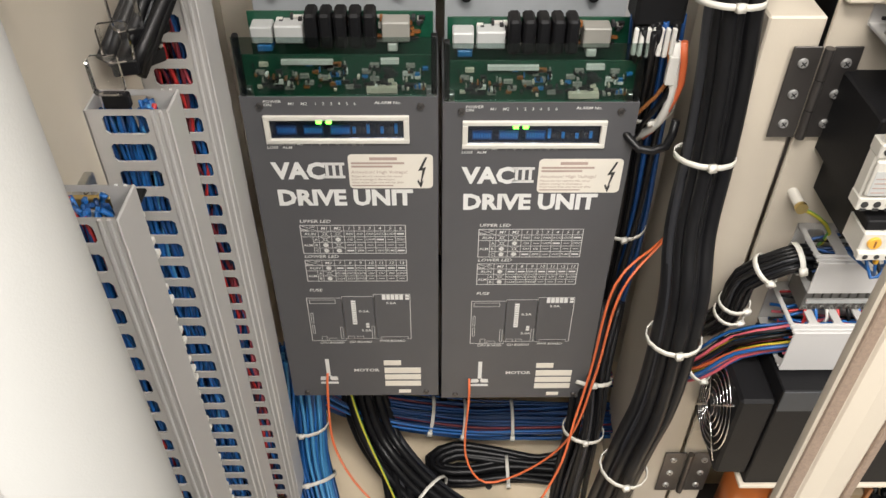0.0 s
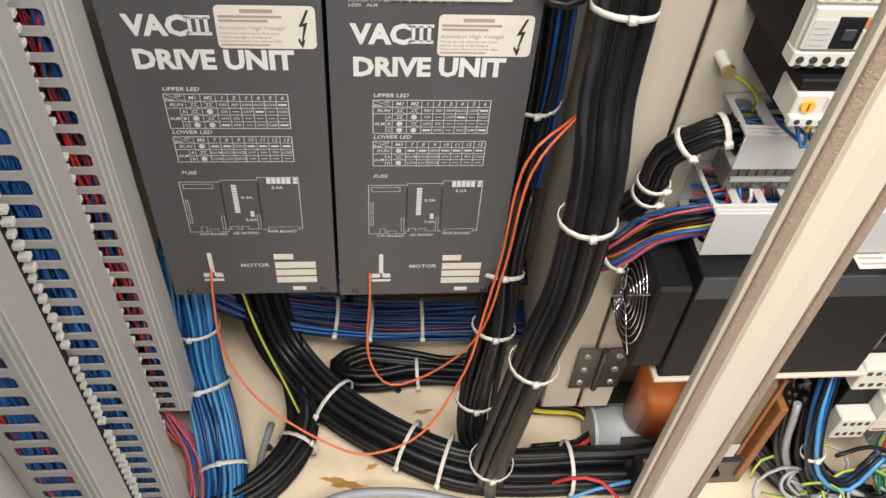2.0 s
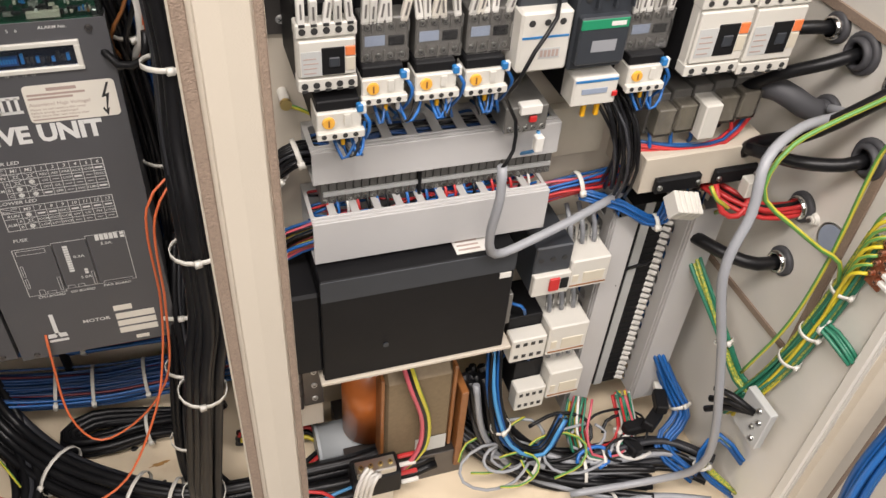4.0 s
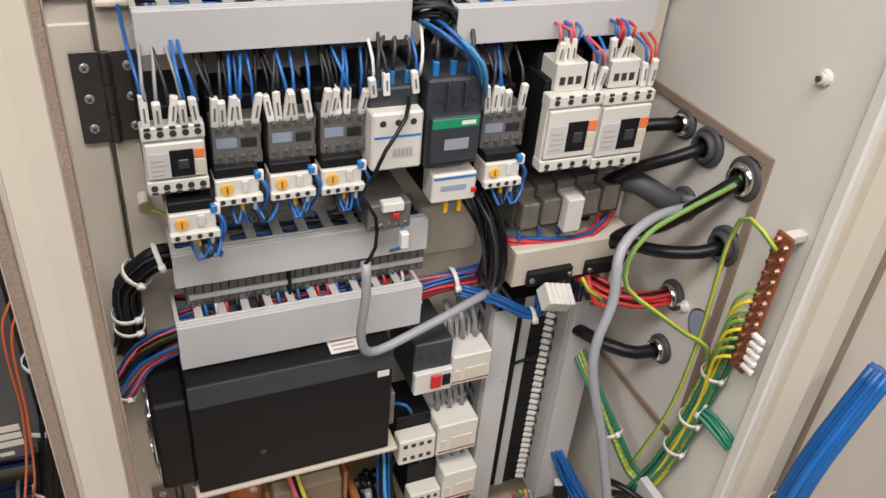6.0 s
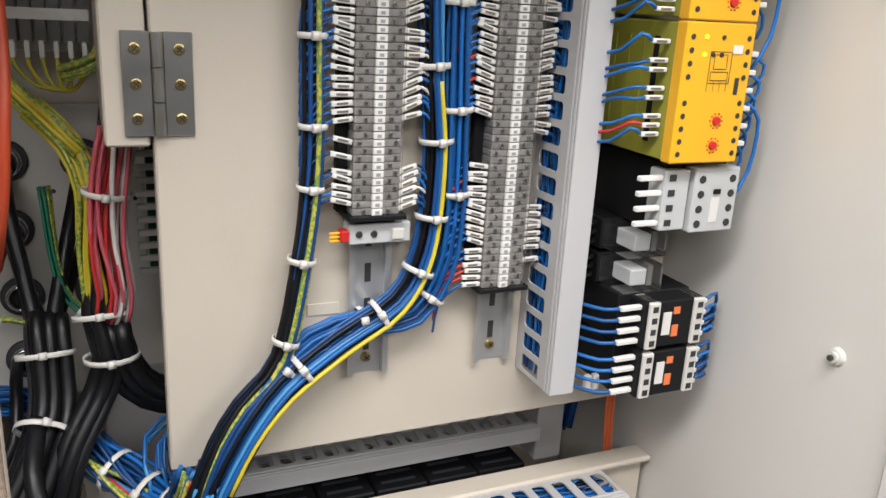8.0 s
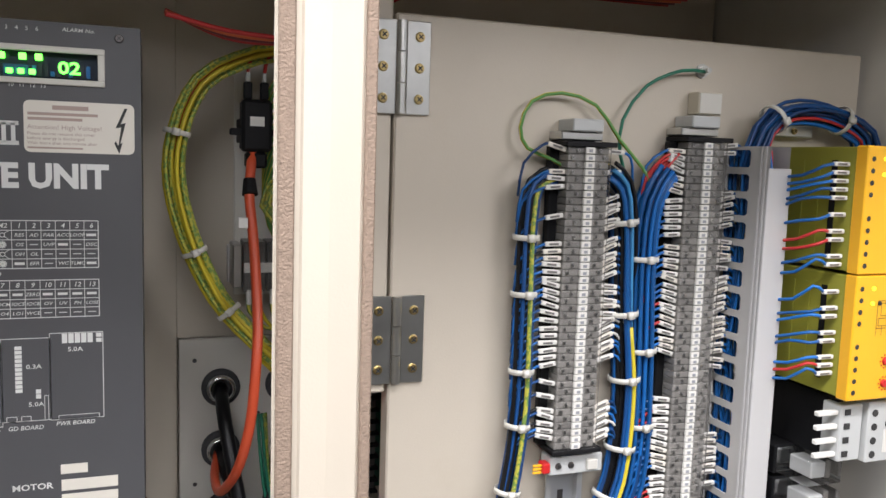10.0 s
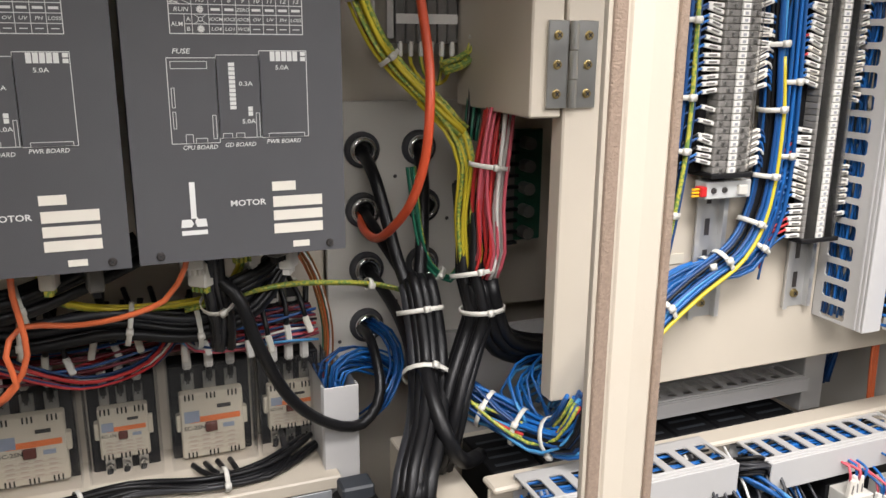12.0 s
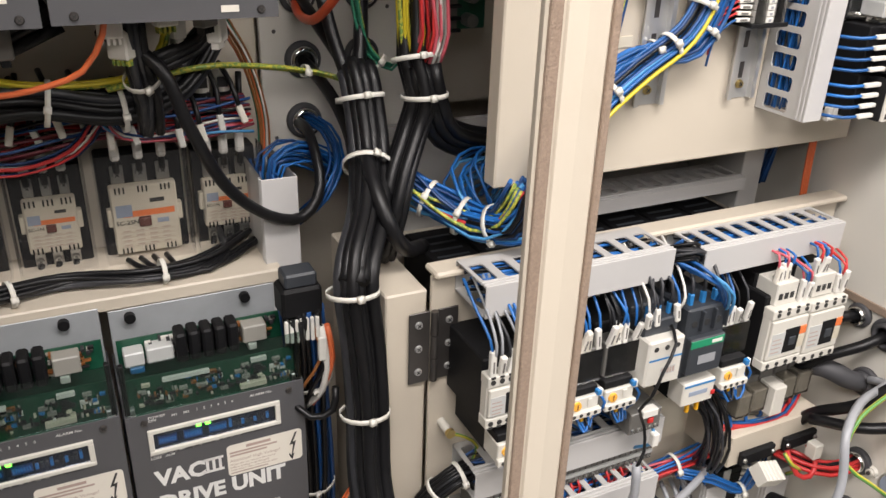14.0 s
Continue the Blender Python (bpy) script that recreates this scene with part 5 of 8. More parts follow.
# ---- hinge columns ----
def hinge(x, y, z, w, h, gold, group, rows=3):
    """A leaf hinge: two leaves, the knuckle between, screws in two columns."""
    e = thing("hinge", "shiny zinc leaf hinge with brass screws" if gold else "dark steel leaf hinge with bright screws", "hinge", (x, y, z), group=group)
    m = ZINC if gold else DARKSTEEL
    for s in (-1, 1):
        pbox("leaf", (s * 0.004 - (w / 2 - 0.004 if s < 0 else 0), -0.0018, 0), (s * 0.004 + (w / 2 - 0.004 if s > 0 else 0), 0, h), m, e, 0.0006)
        for k in range(rows):
            pscrew("screw", (s * w * 0.31, -0.0024, h * (k + 0.5) / rows), (0, -1, 0), 0.0042, BRASS if gold else ALU, e, 0.0026)
    for k in range(3):
        pcyl("knuckle", (0, -0.003, h * (k + 0.5) / 3), (0, 0, 1), 0.0036, h / 3 - 0.0008, m, e, seg=12)
    return e


slab("wall_column_lower", (0.4965, 0.9685, FZ + 0.083), (0.5375, 1.120, 1.347), CREAM, 0.0015, "cream folded column that carries the lower panel")
slab("wall_column_foot", (0.50, 1.05, FZ), (0.534, 1.118, FZ + 0.083), CREAM_IN)
slab("wall_column_upper", (0.5725, 0.9755, 1.690), (0.6015, 1.130, 2.17), CREAM, 0.0015, "cream folded column that carries the upper panel")
hinge(0.5435, 0.9665, 1.250, 0.050, 0.076, False, "dark hinges")
hinge(0.5480, 0.9665, 0.758, 0.056, 0.074, False, "dark hinges")
hinge(0.6085, 0.9735, 1.698, 0.046, 0.070, True, "bright hinges")
hinge(0.6075, 0.9735, 1.908, 0.046, 0.070, True, "bright hinges")
e = thing("earth_stud", "white sleeved earth stud with a green and yellow lead", "stud", (0.556, 0.972, 1.195), group="studs")
pcyl("sleeve", (0, -0.012, 0), (0, -1, 0), 0.0045, 0.022, WHITEP, e)
pcyl("screw_head", (0, -0.025, 0), (0, -1, 0), 0.005, 0.004, BRASS, e)
cable("earth_lead", [(0.002, -0.024, -0.002), (0.018, -0.022, -0.012), (0.034, -0.020, -0.03), (0.030, -0.015, -0.055)], 0.0018, YGREEN, "", parent=e)

for k in range(4):
    cable("shelf_lead", [(0.300 + 0.012 * k, 1.15, 1.338), (0.315 + 0.010 * k, 1.125 - 0.004 * k, 1.3365), (0.350 + 0.006 * k, 1.112 - 0.003 * k, 1.3365), (0.385 + 0.002 * k, 1.125, 1.340), (0.392, 1.17, 1.350)], 0.0028, BLACKC, "black lead looped on the shelf", group="shelf leads")
bundle("shelf_loom", [(0.11, 1.115, 1.340), (0.17, 1.10, 1.343), (0.24, 1.118, 1.341), (0.31, 1.102, 1.343), (0.37, 1.115, 1.341), (0.42, 1.15, 1.345)], 7, 0.008, 0.0028, [(BLACKC, 5), (DKGREYC, 2)], "loose black leads lying along the shelf", ties=(0.3, 0.7), seed=44, loose=0.9)

# ---- right bay: lower swing panel ----
PY = 0.968
slab("wall_lower_panel", (0.5412, PY, 0.872), (1.062, PY + 0.004, 1.360), CREAM, 0.001, "cream swing panel that carries the contactors")
slab("wall_lower_panel_rim", (0.5412, PY - 0.010, 1.360), (1.0655, PY + 0.016, 1.3665), CREAM, 0.002, "folded cream top edge of the swing panel")
slab("wall_lower_panel_leg", (0.5412, PY, 0.713), (0.575, PY + 0.004, 0.872), CREAM, 0.001)
slab("wall_lower_rear", (0.5485, 1.12, FZ), (1.062, 1.13, 1.33), CREAM_IN)
slab("trim_apparatus_shelf", (0.562, 0.882, 0.8935), (0.772, PY, 0.8985), CREAM, 0.001, "cream shelf under the black supply")
GD = "grey slotted wiring duct along the swing panel"
SLOT = dict(pitch=0.0206, lo=0.014, hi=0.046, gap=0.0085)
duct((0.5650, PY, 1.3720), (0, 90, 0), 0.2055, 0.030, 0.057, GD, mats=[(BLUE, 5), (BLACKC, 4)], seed=51, wires=30, **SLOT)
duct((0.8100, PY, 1.3630), (0, 90, 0), 0.1940, 0.029, 0.057, GD, mats=[(BLUE, 5), (BLACKC, 3)], seed=52, wires=30, **SLOT)
duct((0.5700, PY, 1.1620), (0, 90, 0), 0.2320, 0.032, 0.050, GD, mats=[(BLUED, 3), (BLACKC, 5)], seed=53, pitch=0.0232, lo=0.008, hi=0.040, gap=0.009)
duct((0.5660, PY, 1.0935), (0, 90, 0), 0.2300, 0.046, 0.062, "grey wiring duct with coloured wires above the black supply", mats=[(BLUE, 4), (RED, 2), (BLACKC, 3), (PINK, 2)], seed=54, wires=20, pitch=0.0209, lo=0.010, hi=0.052, gap=0.007)


def sleeves(e, xs, z, y, mats, h=0.024, lean=0.0, up=0.05, seed=0, r=0.0014):
    """White wire sleeves over a row of terminals and the leads that run up from them."""
    rg = random.Random(seed)
    for k, x in enumerate(xs):
        dx = rg.uniform(-0.002, 0.002)
        bm = bmesh.new()
        add_box(bm, (-0.0029, -0.0027, 0), (0.0029, 0.0027, h * rg.uniform(0.9, 1.15)), 0.0008)
        o = part("wire_sleeve", bm, LABEL if rg.random() < 0.8 else STICKER, e, "", (x, y, z))
        o.rotation_euler = (rg.uniform(-0.1, 0.25), rg.uniform(-0.18, 0.18), 0)
        pr = pbox("sleeve_print", (-0.0007, -0.0033, h * 0.25), (0.0007, -0.0029, h * 0.72), INKSOFT, o, 0)
        if rg.random() < 0.6:
            q = rg.uniform(-0.006, 0.006)
            cable("lead", [(x + 0.002, y, z + h * 0.8), (x + q * 0.5, y - 0.003, z + h + 0.010), (x + q * 1.5, y + 0.015, z + h + up * 0.55), (x + q * 2, y + 0.05, z + h + up)], r, mats[(k + 1) % len(mats)], "", parent=e, sides=6)
        cable("lead", [(x, y, z + h * 0.7), (x + dx, y + 0.004, z + h + 0.012), (x + dx * 3, y + 0.025, z + h + up * 0.6), (x + dx * 4, y + 0.05, z + h + up)], r, mats[k % len(mats)], "", parent=e, sides=6)


def white_contactor(x, z, w=0.043, h=0.060, yf=0.884, group="white contactors", lead=(BLUE,), top=True, seed=0, label="white contactor with a black plunger window and orange tab"):
    e = thing("contactor", label, "contactor", (x, PY, z), group=group)
    d = PY - yf
    pbox("base", (0.001, -d * 0.82, -0.004), (w - 0.001, 0, h + 0.010), BLACKP, e, 0.0015)
    pbox("body", (0, -d + 0.004, 0.010), (w, -d * 0.82, h - 0.010), WHITEP, e, 0.0012, "white moulded body")
    pbox("face", (0.001, -d, 0.013), (w - 0.001, -d + 0.004, h - 0.013), WHITEP, e, 0.001)
    for zz in (0.0, h - 0.011):
        pbox("terminal_cover", (-0.0005, -d + 0.001, zz), (w + 0.0005, -d * 0.82, zz + 0.011), WHITEP, e, 0.001)
        for k in range(4 if w > 0.045 else 5):
            n = 4 if w > 0.045 else 5
            cx = w * (k + 0.5) / n
            pcyl("screw_hole", (cx, -d + 0.0006, zz + 0.0055), (0, -1, 0), 0.0026, 0.0006, INK_HOLE, e, seg=10)
            pbox("notch", (cx - 0.0022, -d + 0.0004, zz + (0.0090 if zz else 0.0)), (cx + 0.0022, -d + 0.002, zz + (0.011 if zz else 0.002)), INK_HOLE, e, 0)
    pbox("plunger_window", (w * 0.40, -d - 0.0008, h * 0.26), (w * 0.79, -d + 0.001, h * 0.66), BLACKP, e, 0.0008, "black plunger window")
    pbox("plunger", (w * 0.52, -d - 0.002, h * 0.38), (w * 0.70, -d, h * 0.52), DGREYP, e, 0.0006)
    pbox("tab", (w * 0.80, -d - 0.0010, h * 0.52), (w * 0.97, -d + 0.001, h * 0.66), ORANGEP, e, 0.0006, "orange tab")
    pbox("marker_slot", (w * 0.80, -d - 0.0006, h * 0.30), (w * 0.97, -d + 0.001, h * 0.50), BEIGEP, e, 0.0004)
    pbox("rating_plate", (w * 0.06, -d - 0.0005, h * 0.26), (w * 0.40, -d + 0.001, h * 0.62), LGREYP, e, 0)
    for k in range(4):
        pbox("print", (w * 0.09, -d - 0.0008, h * (0.30 + 0.07 * k)), (w * (0.30 + 0.02 * (k % 3)), -d - 0.0004, h * (0.315 + 0.07 * k)), FAINT, e, 0)
    if top:
        n = 5
        sleeves(e, [w * (k + 0.5) / n for k in range(n)], h - 0.002, -d + 0.004, lead, seed=seed)
    return e


def grey_contactor(x, z, w=0.037, h=0.042, yf=0.900, seed=0, lead=(BLACKC, DKGREYC, BLACKC, BLUE, BLUE), group="smoky contactors"):
    e = thing("contactor", "smoky grey contactor with clear terminal cover and white sleeves", "contactor", (x, PY, z), group=group)
    d = PY - yf
    pbox("base", (0, -d * 0.7, -0.010), (w, 0, h + 0.012), BLACKP, e, 0.0015)
    pbox("body", (0, -d, 0), (w, -d * 0.7, h), GREYP, e, 0.001, "smoky moulded front")
    pbox("label_window", (w * 0.08, -d - 0.0006, h * 0.40), (w * 0.50, -d + 0.001, h * 0.62), SLATE, e, 0)
    pbox("plunger", (w * 0.58, -d - 0.001, h * 0.38), (w * 0.92, -d + 0.001, h * 0.60), BLACKP, e, 0.0006)
    for zz in (0.16, 0.82):
        for k in range(4):
            pscrew("screw", (w * (k + 0.5) / 4, -d - 0.0008, h * zz), (0, -1, 0), 0.0026, ZINC, e)
            pbox("rib", (w * (k + 0.98) / 4 - 0.0006, -d - 0.0016, h * zz - 0.005), (w * (k + 0.98) / 4 + 0.0006, -d, h * zz + 0.005), GREYP, e, 0)
    pbox("clear_cover", (0.0005, -d - 0.0030, 0.001), (w - 0.0005, -d - 0.0022, h - 0.001), CLEAR, e, 0)
    sleeves(e, [w * k for k in (0.08, 0.24, 0.40, 0.58, 0.90)], h - 0.004, -d + 0.002, lead, seed=seed)
    return e


def overload(x, z, w=0.034, h=0.025, yf=0.889, group="overload relays", dialx=0.26, drop=(BLUE,), seed=0):
    e = thing("overload_relay", "white overload relay with an orange setting dial", "overload relay", (x, PY, z), group=group)
    d = PY - yf
    pbox("base", (0.001, -d * 0.72, -0.004), (w - 0.001, 0, h + 0.008), BLACKP, e, 0.0012)
    pbox("body", (0, -d, 0), (w, -d * 0.7, h), WHITEP, e, 0.001, "white moulded body")
    pcyl("dial", (w * dialx, -d - 0.0008, h * 0.62), (0, -1, 0), 0.0052, 0.0026, DIAL, e, 0.0046, 20, "orange setting dial")
    pbox("dial_slot", (w * dialx - 0.0006, -d - 0.0026, h * 0.62 - 0.0028), (w * dialx + 0.0006, -d - 0.0018, h * 0.62 + 0.0028), BAKE, e, 0)
    pbox("reset_bar", (w * 0.60, -d - 0.0016, h * 0.45), (w * 0.76, -d, h * 0.92), WHITEP, e, 0.0006)
    for k in range(4):
        pcyl("screw_hole", (w * (k + 0.55) / 4.2, -d - 0.0040, 0.0032), (0, -1, 0), 0.0021, 0.0006, INK_HOLE, e, seg=10)
    pbox("terminal_lip", (-0.0008, -d - 0.0040, -0.0005), (w + 0.002, -d + 0.002, 0.0066), WHITEP, e, 0.0008)
    pbox("top_block", (0.0005, -d + 0.003, h), (w - 0.0005, -d * 0.6, h + 0.009), BLACKP, e, 0.001)
    rg = random.Random(seed)
    for k in range(2):
        cx = w * (0.6 + 0.3 * k)
        pbox("ferrule", (cx - 0.0016, -d + 0.004, -0.012), (cx + 0.0016, -d + 0.0072, 0.0), (YELM, WHITEW)[k], e, 0.0006)
        cable("lead", [(cx, -d + 0.0055, -0.010), (cx + 0.004, -d + 0.006, -0.024), (cx + 0.008, -d + 0.02, -0.032), (cx + 0.004, -d + 0.045, -0.036)], 0.0014, drop[k % len(drop)], "", parent=e, sides=6)
    cable("lead", [(w + 0.001, -d + 0.003, h * 0.9), (w + 0.006, -d - 0.002, h * 0.5), (w + 0.005, -d + 0.004, -0.006), (w - 0.002, -d + 0.02, -0.030)], 0.0015, BLUE, "", parent=e, sides=6)
    for q in range(3):
        a, b = rg.uniform(0.3, 0.95), rg.uniform(0.006, 0.016)
        cable("lead", [(w * a, -d + 0.012, -0.004), (w * a + b * 0.4, -d - 0.004 + b * 0.3, -0.016 - b * 0.4), (w * a + b, -d + 0.002, -0.014), (w * a + b * 1.5, -d + 0.014, 0.002)], 0.0014, (BLUE, BLUE, BLACKC)[q], "", parent=e, sides=6)
    pbox("ferrule", (w * 0.9, -d - 0.002, h * 0.95), (w * 0.9 + 0.005, -d + 0.004, h * 1.25), BLUEP, e, 0.0008, "blue ferrule")
    pbox("wire_sleeve", (w - 0.001, -d - 0.001, h * 0.84), (w + 0.004, -d + 0.004, h * 1.25), LABEL, e, 0.0008)
    return e


white_contactor(0.5590, 1.2420, 0.044, 0.055, 0.884, lead=(BLUE, GREYC, DKGREYC, GREYC, BLUE), seed=1)
for k, x in enumerate((0.6095, 0.6525, 0.6945)):
    grey_contactor(x, 1.2525, h=0.037, seed=k + 3)
overload(0.5700, 1.2030, 0.035, 0.022, 0.880, seed=1)
for k, x in enumerate((0.6075, 0.6505, 0.6920)):
    overload(x, 1.2245 - 0.001 * k, h=0.0205, seed=k + 2)


def blue_line_contactor():
    e = thing("contactor", "white contactor with a thin blue line and dark top", "contactor", (0.7315, PY, 1.240))
    w, d = 0.044, 0.086
    pbox("base", (0.001, -d * 0.6, -0.006), (w - 0.001, 0, 0.074), DGREYP, e, 0.0015)
    pbox("top_block", (0.001, -d + 0.012, 0.050), (w - 0.001, -d * 0.6, 0.068), DGREYP, e, 0.0015, "dark terminal block")
    pbox("body", (0, -d, 0.0), (w, -d * 0.6, 0.052), WHITEP, e, 0.002, "white moulded body")
    pbox("line", (0.002, -d - 0.0004, 0.030), (w - 0.002, -d + 0.001, 0.0318), BLUEP, e, 0)
    pbox("nameplate", (0.018, -d - 0.0004, 0.012), (0.036, -d + 0.001, 0.021), LGREYP, e, 0)
    for k in range(5):
        pbox("print", (0.019 + k * 0.0034, -d - 0.0007, 0.0135), (0.0212 + k * 0.0034, -d - 0.0003, 0.0195), FAINT, e, 0)
    for k in range(3):
        pcyl("screw_hole", (0.009 + k * 0.013, -d - 0.0001, 0.043), (0, -1, 0), 0.0028, 0.0006, INK_HOLE, e, seg=10)
        pbox("ferrule", (0.007 + k * 0.013, -d + 0.018, 0.066), (0.011 + k * 0.013, -d + 0.023, 0.080), BLUEP, e, 0.001, "blue ferrule")
        cable("lead", [(0.009 + k * 0.013, -d + 0.02, 0.078), (0.012 + k * 0.012, -d + 0.022, 0.10), (0.03, -d + 0.05, 0.115)], 0.0018, DKGREYC, "", parent=e, sides=6)
    sleeves(e, [0.004, 0.015, 0.040], 0.062, -d + 0.012, (WHITEW, DKGREYC, BLUE), 0.018, seed=9)
    return e


blue_line_contactor()


def dark_contactor():
    e = thing("contactor", "dark grey contactor with a green stripe and blue ferrules", "contactor", (0.7805, PY, 1.234))
    w, d = 0.050, 0.088
    pbox("body", (0, -d + 0.008, 0.0), (w, 0, 0.080), DGREYP, e, 0.002)
    pbox("face", (0.002, -d, 0.008), (w - 0.004, -d + 0.009, 0.050), DGREYP, e, 0.0015)
    pbox("stripe", (0.002, -d - 0.0005, 0.040), (w - 0.006, -d + 0.001, 0.0485), GREENP, e, 0.0004, "green stripe")
    pbox("mark", (w - 0.022, -d - 0.0008, 0.0425), (w - 0.009, -d - 0.0003, 0.0462), LABEL, e, 0)
    pbox("rating_plate", (0.014, -d - 0.0004, 0.020), (0.036, -d + 0.001, 0.030), GREYC, e, 0)
    for k in range(3):
        cx = 0.009 + k * 0.0155
        pcyl("screw_hole", (cx, -d + 0.0076, 0.063), (0, -1, 0), 0.0034, 0.0008, INK_HOLE, e, seg=12)
        pbox("ferrule", (cx - 0.0025, -d + 0.016, 0.079), (cx + 0.0025, -d + 0.022, 0.092), BLUEP, e, 0.001, "blue ferrule")
        cable("lead", [(cx, -d + 0.019, 0.090), (cx + 0.002, -d + 0.022, 0.105), (cx + 0.008, -d + 0.05, 0.125)], 0.002, DKGREYC, "", parent=e, sides=6)
        pbox("rib", (cx + 0.006, -d + 0.003, 0.055), (cx + 0.008, -d + 0.009, 0.078), DGREYP, e, 0.0005)
    return e


dark_contactor()
grey_contactor(0.8380, 1.2400, 0.040, 0.038, seed=8, lead=(BLACKC, DKGREYC, BLUE))
white_contactor(0.8915, 1.2190, 0.053, 0.073, 0.880, "white contactors", (RED, BLUE, BLUE, BLUE), seed=11, top=False)
white_contactor(0.9465, 1.2150, 0.053, 0.075, 0.880, "white contactors", (BLUE, WHITEW, RED), seed=12, top=False)
for x, z, m in ((0.8945, 1.292, (PINK, BLUE)), (0.9495, 1.291, (BLUE, RED))):
    e = thing("auxiliary_block", "white snap-on auxiliary contact block with sleeved leads", "contact block", (x, PY, z), group="auxiliary blocks")
    pbox("body", (0.004, -0.078, 0.0), (0.034, -0.05, 0.026), WHITEP, e, 0.001)
    pbox("back", (0.001, -0.05, -0.006), (0.046, 0.0, 0.026), BLACKP, e, 0.001)
    for k in range(3):
        pbox("slot", (0.008 + k * 0.008, -0.0786, 0.007), (0.013 + k * 0.008, -0.0776, 0.014), INK_HOLE, e, 0)
    sleeves(e, [0.006, 0.014, 0.020], 0.024, -0.072, m, 0.020, up=0.018, seed=int(x * 999))
    sleeves(e, [0.040, 0.048], 0.0, -0.078, m, 0.024, up=0.03, seed=int(x * 777))
e = thing("overload_relay", "white overload relay with a blue and red maker's plate", "overload relay", (0.789, PY, 1.199), group="overload relays")
pbox("base", (0.002, -0.060, -0.004), (0.040, 0, 0.036), BLACKP, e, 0.0015)
pbox("body", (0, -0.083, 0.0), (0.042, -0.060, 0.028), WHITEP, e, 0.0015, "white moulded body")
pbox("plate", (0.008, -0.0836, 0.012), (0.032, -0.083, 0.017), SLATE, e, 0)
pbox("line", (0.001, -0.0836, 0.0235), (0.041, -0.083, 0.0255), BLUEP, e, 0)
pbox("button", (0.037, -0.085, 0.008), (0.042, -0.083, 0.013), REDP, e, 0.0006, "red button")
for k in range(2):
    pbox("ferrule", (0.016 + k * 0.013, -0.076, -0.016), (0.020 + k * 0.013, -0.072, 0.0), YELM, e, 0.0006)
overload(0.8390, 1.2090, 0.034, 0.0225, 0.886, seed=14)
e = thing("small_relay", "small grey relay with a red button and white tag", "relay", (0.735, PY, 1.172))
pbox("body", (0, -0.072, 0.0), (0.040, 0, 0.026), GREYP, e, 0.001)
pbox("tag", (0.012, -0.076, 0.020), (0.032, -0.066, 0.029), LABEL, e, 0.0008)
pbox("button", (0.022, -0.0745, 0.011), (0.029, -0.072, 0.017), REDP, e, 0.0006, "red button")
for k in range(5):
    pscrew("screw", (0.005 + k * 0.0076, -0.0728, 0.005), (0, -1, 0), 0.0026, ZINC, e)
cable("lead", [(0.034, -0.07, -0.002), (0.037, -0.072, -0.02), (0.030, -0.05, -0.04)], 0.0018, LBLUE, "", parent=e)
pbox("wire_sleeve", (0.030, -0.078, -0.020), (0.038, -0.070, -0.004), LABEL, e, 0.001)

# looping leads between the ducts and the devices
rg = random.Random(61)
for k in range(6):
    cable("loop_lead", [(0.775 + 0.004 * k, 0.945, 1.350), (0.778 + 0.005 * k, 0.912 - 0.004 * k, 1.356 - 0.004 * (k % 3)), (0.800 + 0.004 * k, 0.890 - 0.003 * k, 1.345 - 0.003 * k), (0.818 + 0.003 * k, 0.890, 1.325 - 0.006 * k), (0.822 + 0.003 * k, 0.905, 1.295)], 0.0017, BLUE if k < 4 else LBLUE, "blue lead looping out of the duct end", group="looping leads")
bundle("black_coil", [(0.778, 0.955, 1.345), (0.776, 0.92, 1.362), (0.792, 0.905, 1.368), (0.808, 0.915, 1.355), (0.804, 0.94, 1.335), (0.79, 0.93, 1.31)], 10, 0.010, 0.0017, [(BLACKC, 4), (DKGREYC, 2)], "coiled black leads between the two ducts", seed=62, loose=0.5)
cable("loop_lead", [(0.768, 0.90, 1.300), (0.757, 0.875, 1.290), (0.738, 0.866, 1.268), (0.727, 0.864, 1.245), (0.722, 0.872, 1.225), (0.735, 0.876, 1.20), (0.733, 0.868, 1.175), (0.722, 0.864, 1.16)], 0.0017, BLACKC, "thin black lead looping over the devices")
cable("grey_cable", [(0.724, 0.866, 1.162), (0.724, 0.862, 1.130), (0.722, 0.868, 1.085), (0.728, 0.874, 1.055), (0.744, 0.880, 1.045), (0.770, 0.882, 1.052), (0.815, 0.890, 1.062), (0.860, 0.905, 1.066), (0.889, 0.925, 1.056), (0.90, 0.95, 1.03)], 0.0046, GREYC, "grey sheathed cable looping in front of the duct")
bundle("run_leads", [(0.78, 0.935, 1.062), (0.82, 0.930, 1.072), (0.86, 0.93, 1.076), (0.90, 0.935, 1.082)], 16, 0.011, 0.0016, [(BLUE, 5), (RED, 3), (PINK, 2), (BLACKC, 2), (YELLOW, 0.5)], "blue and red leads leaving the duct, tied", ties=(0.3, 0.5), seed=63)
bundle("run_leads", [(0.84, 0.92, 1.070), (0.88, 0.905, 1.058), (0.91, 0.895, 1.040), (0.925, 0.893, 1.042), (0.922, 0.885, 1.068)], 9, 0.006, 0.0016, [(BLUE, 1)], "blue leads curving up to a white plug", ties=(0.75,), seed=64)

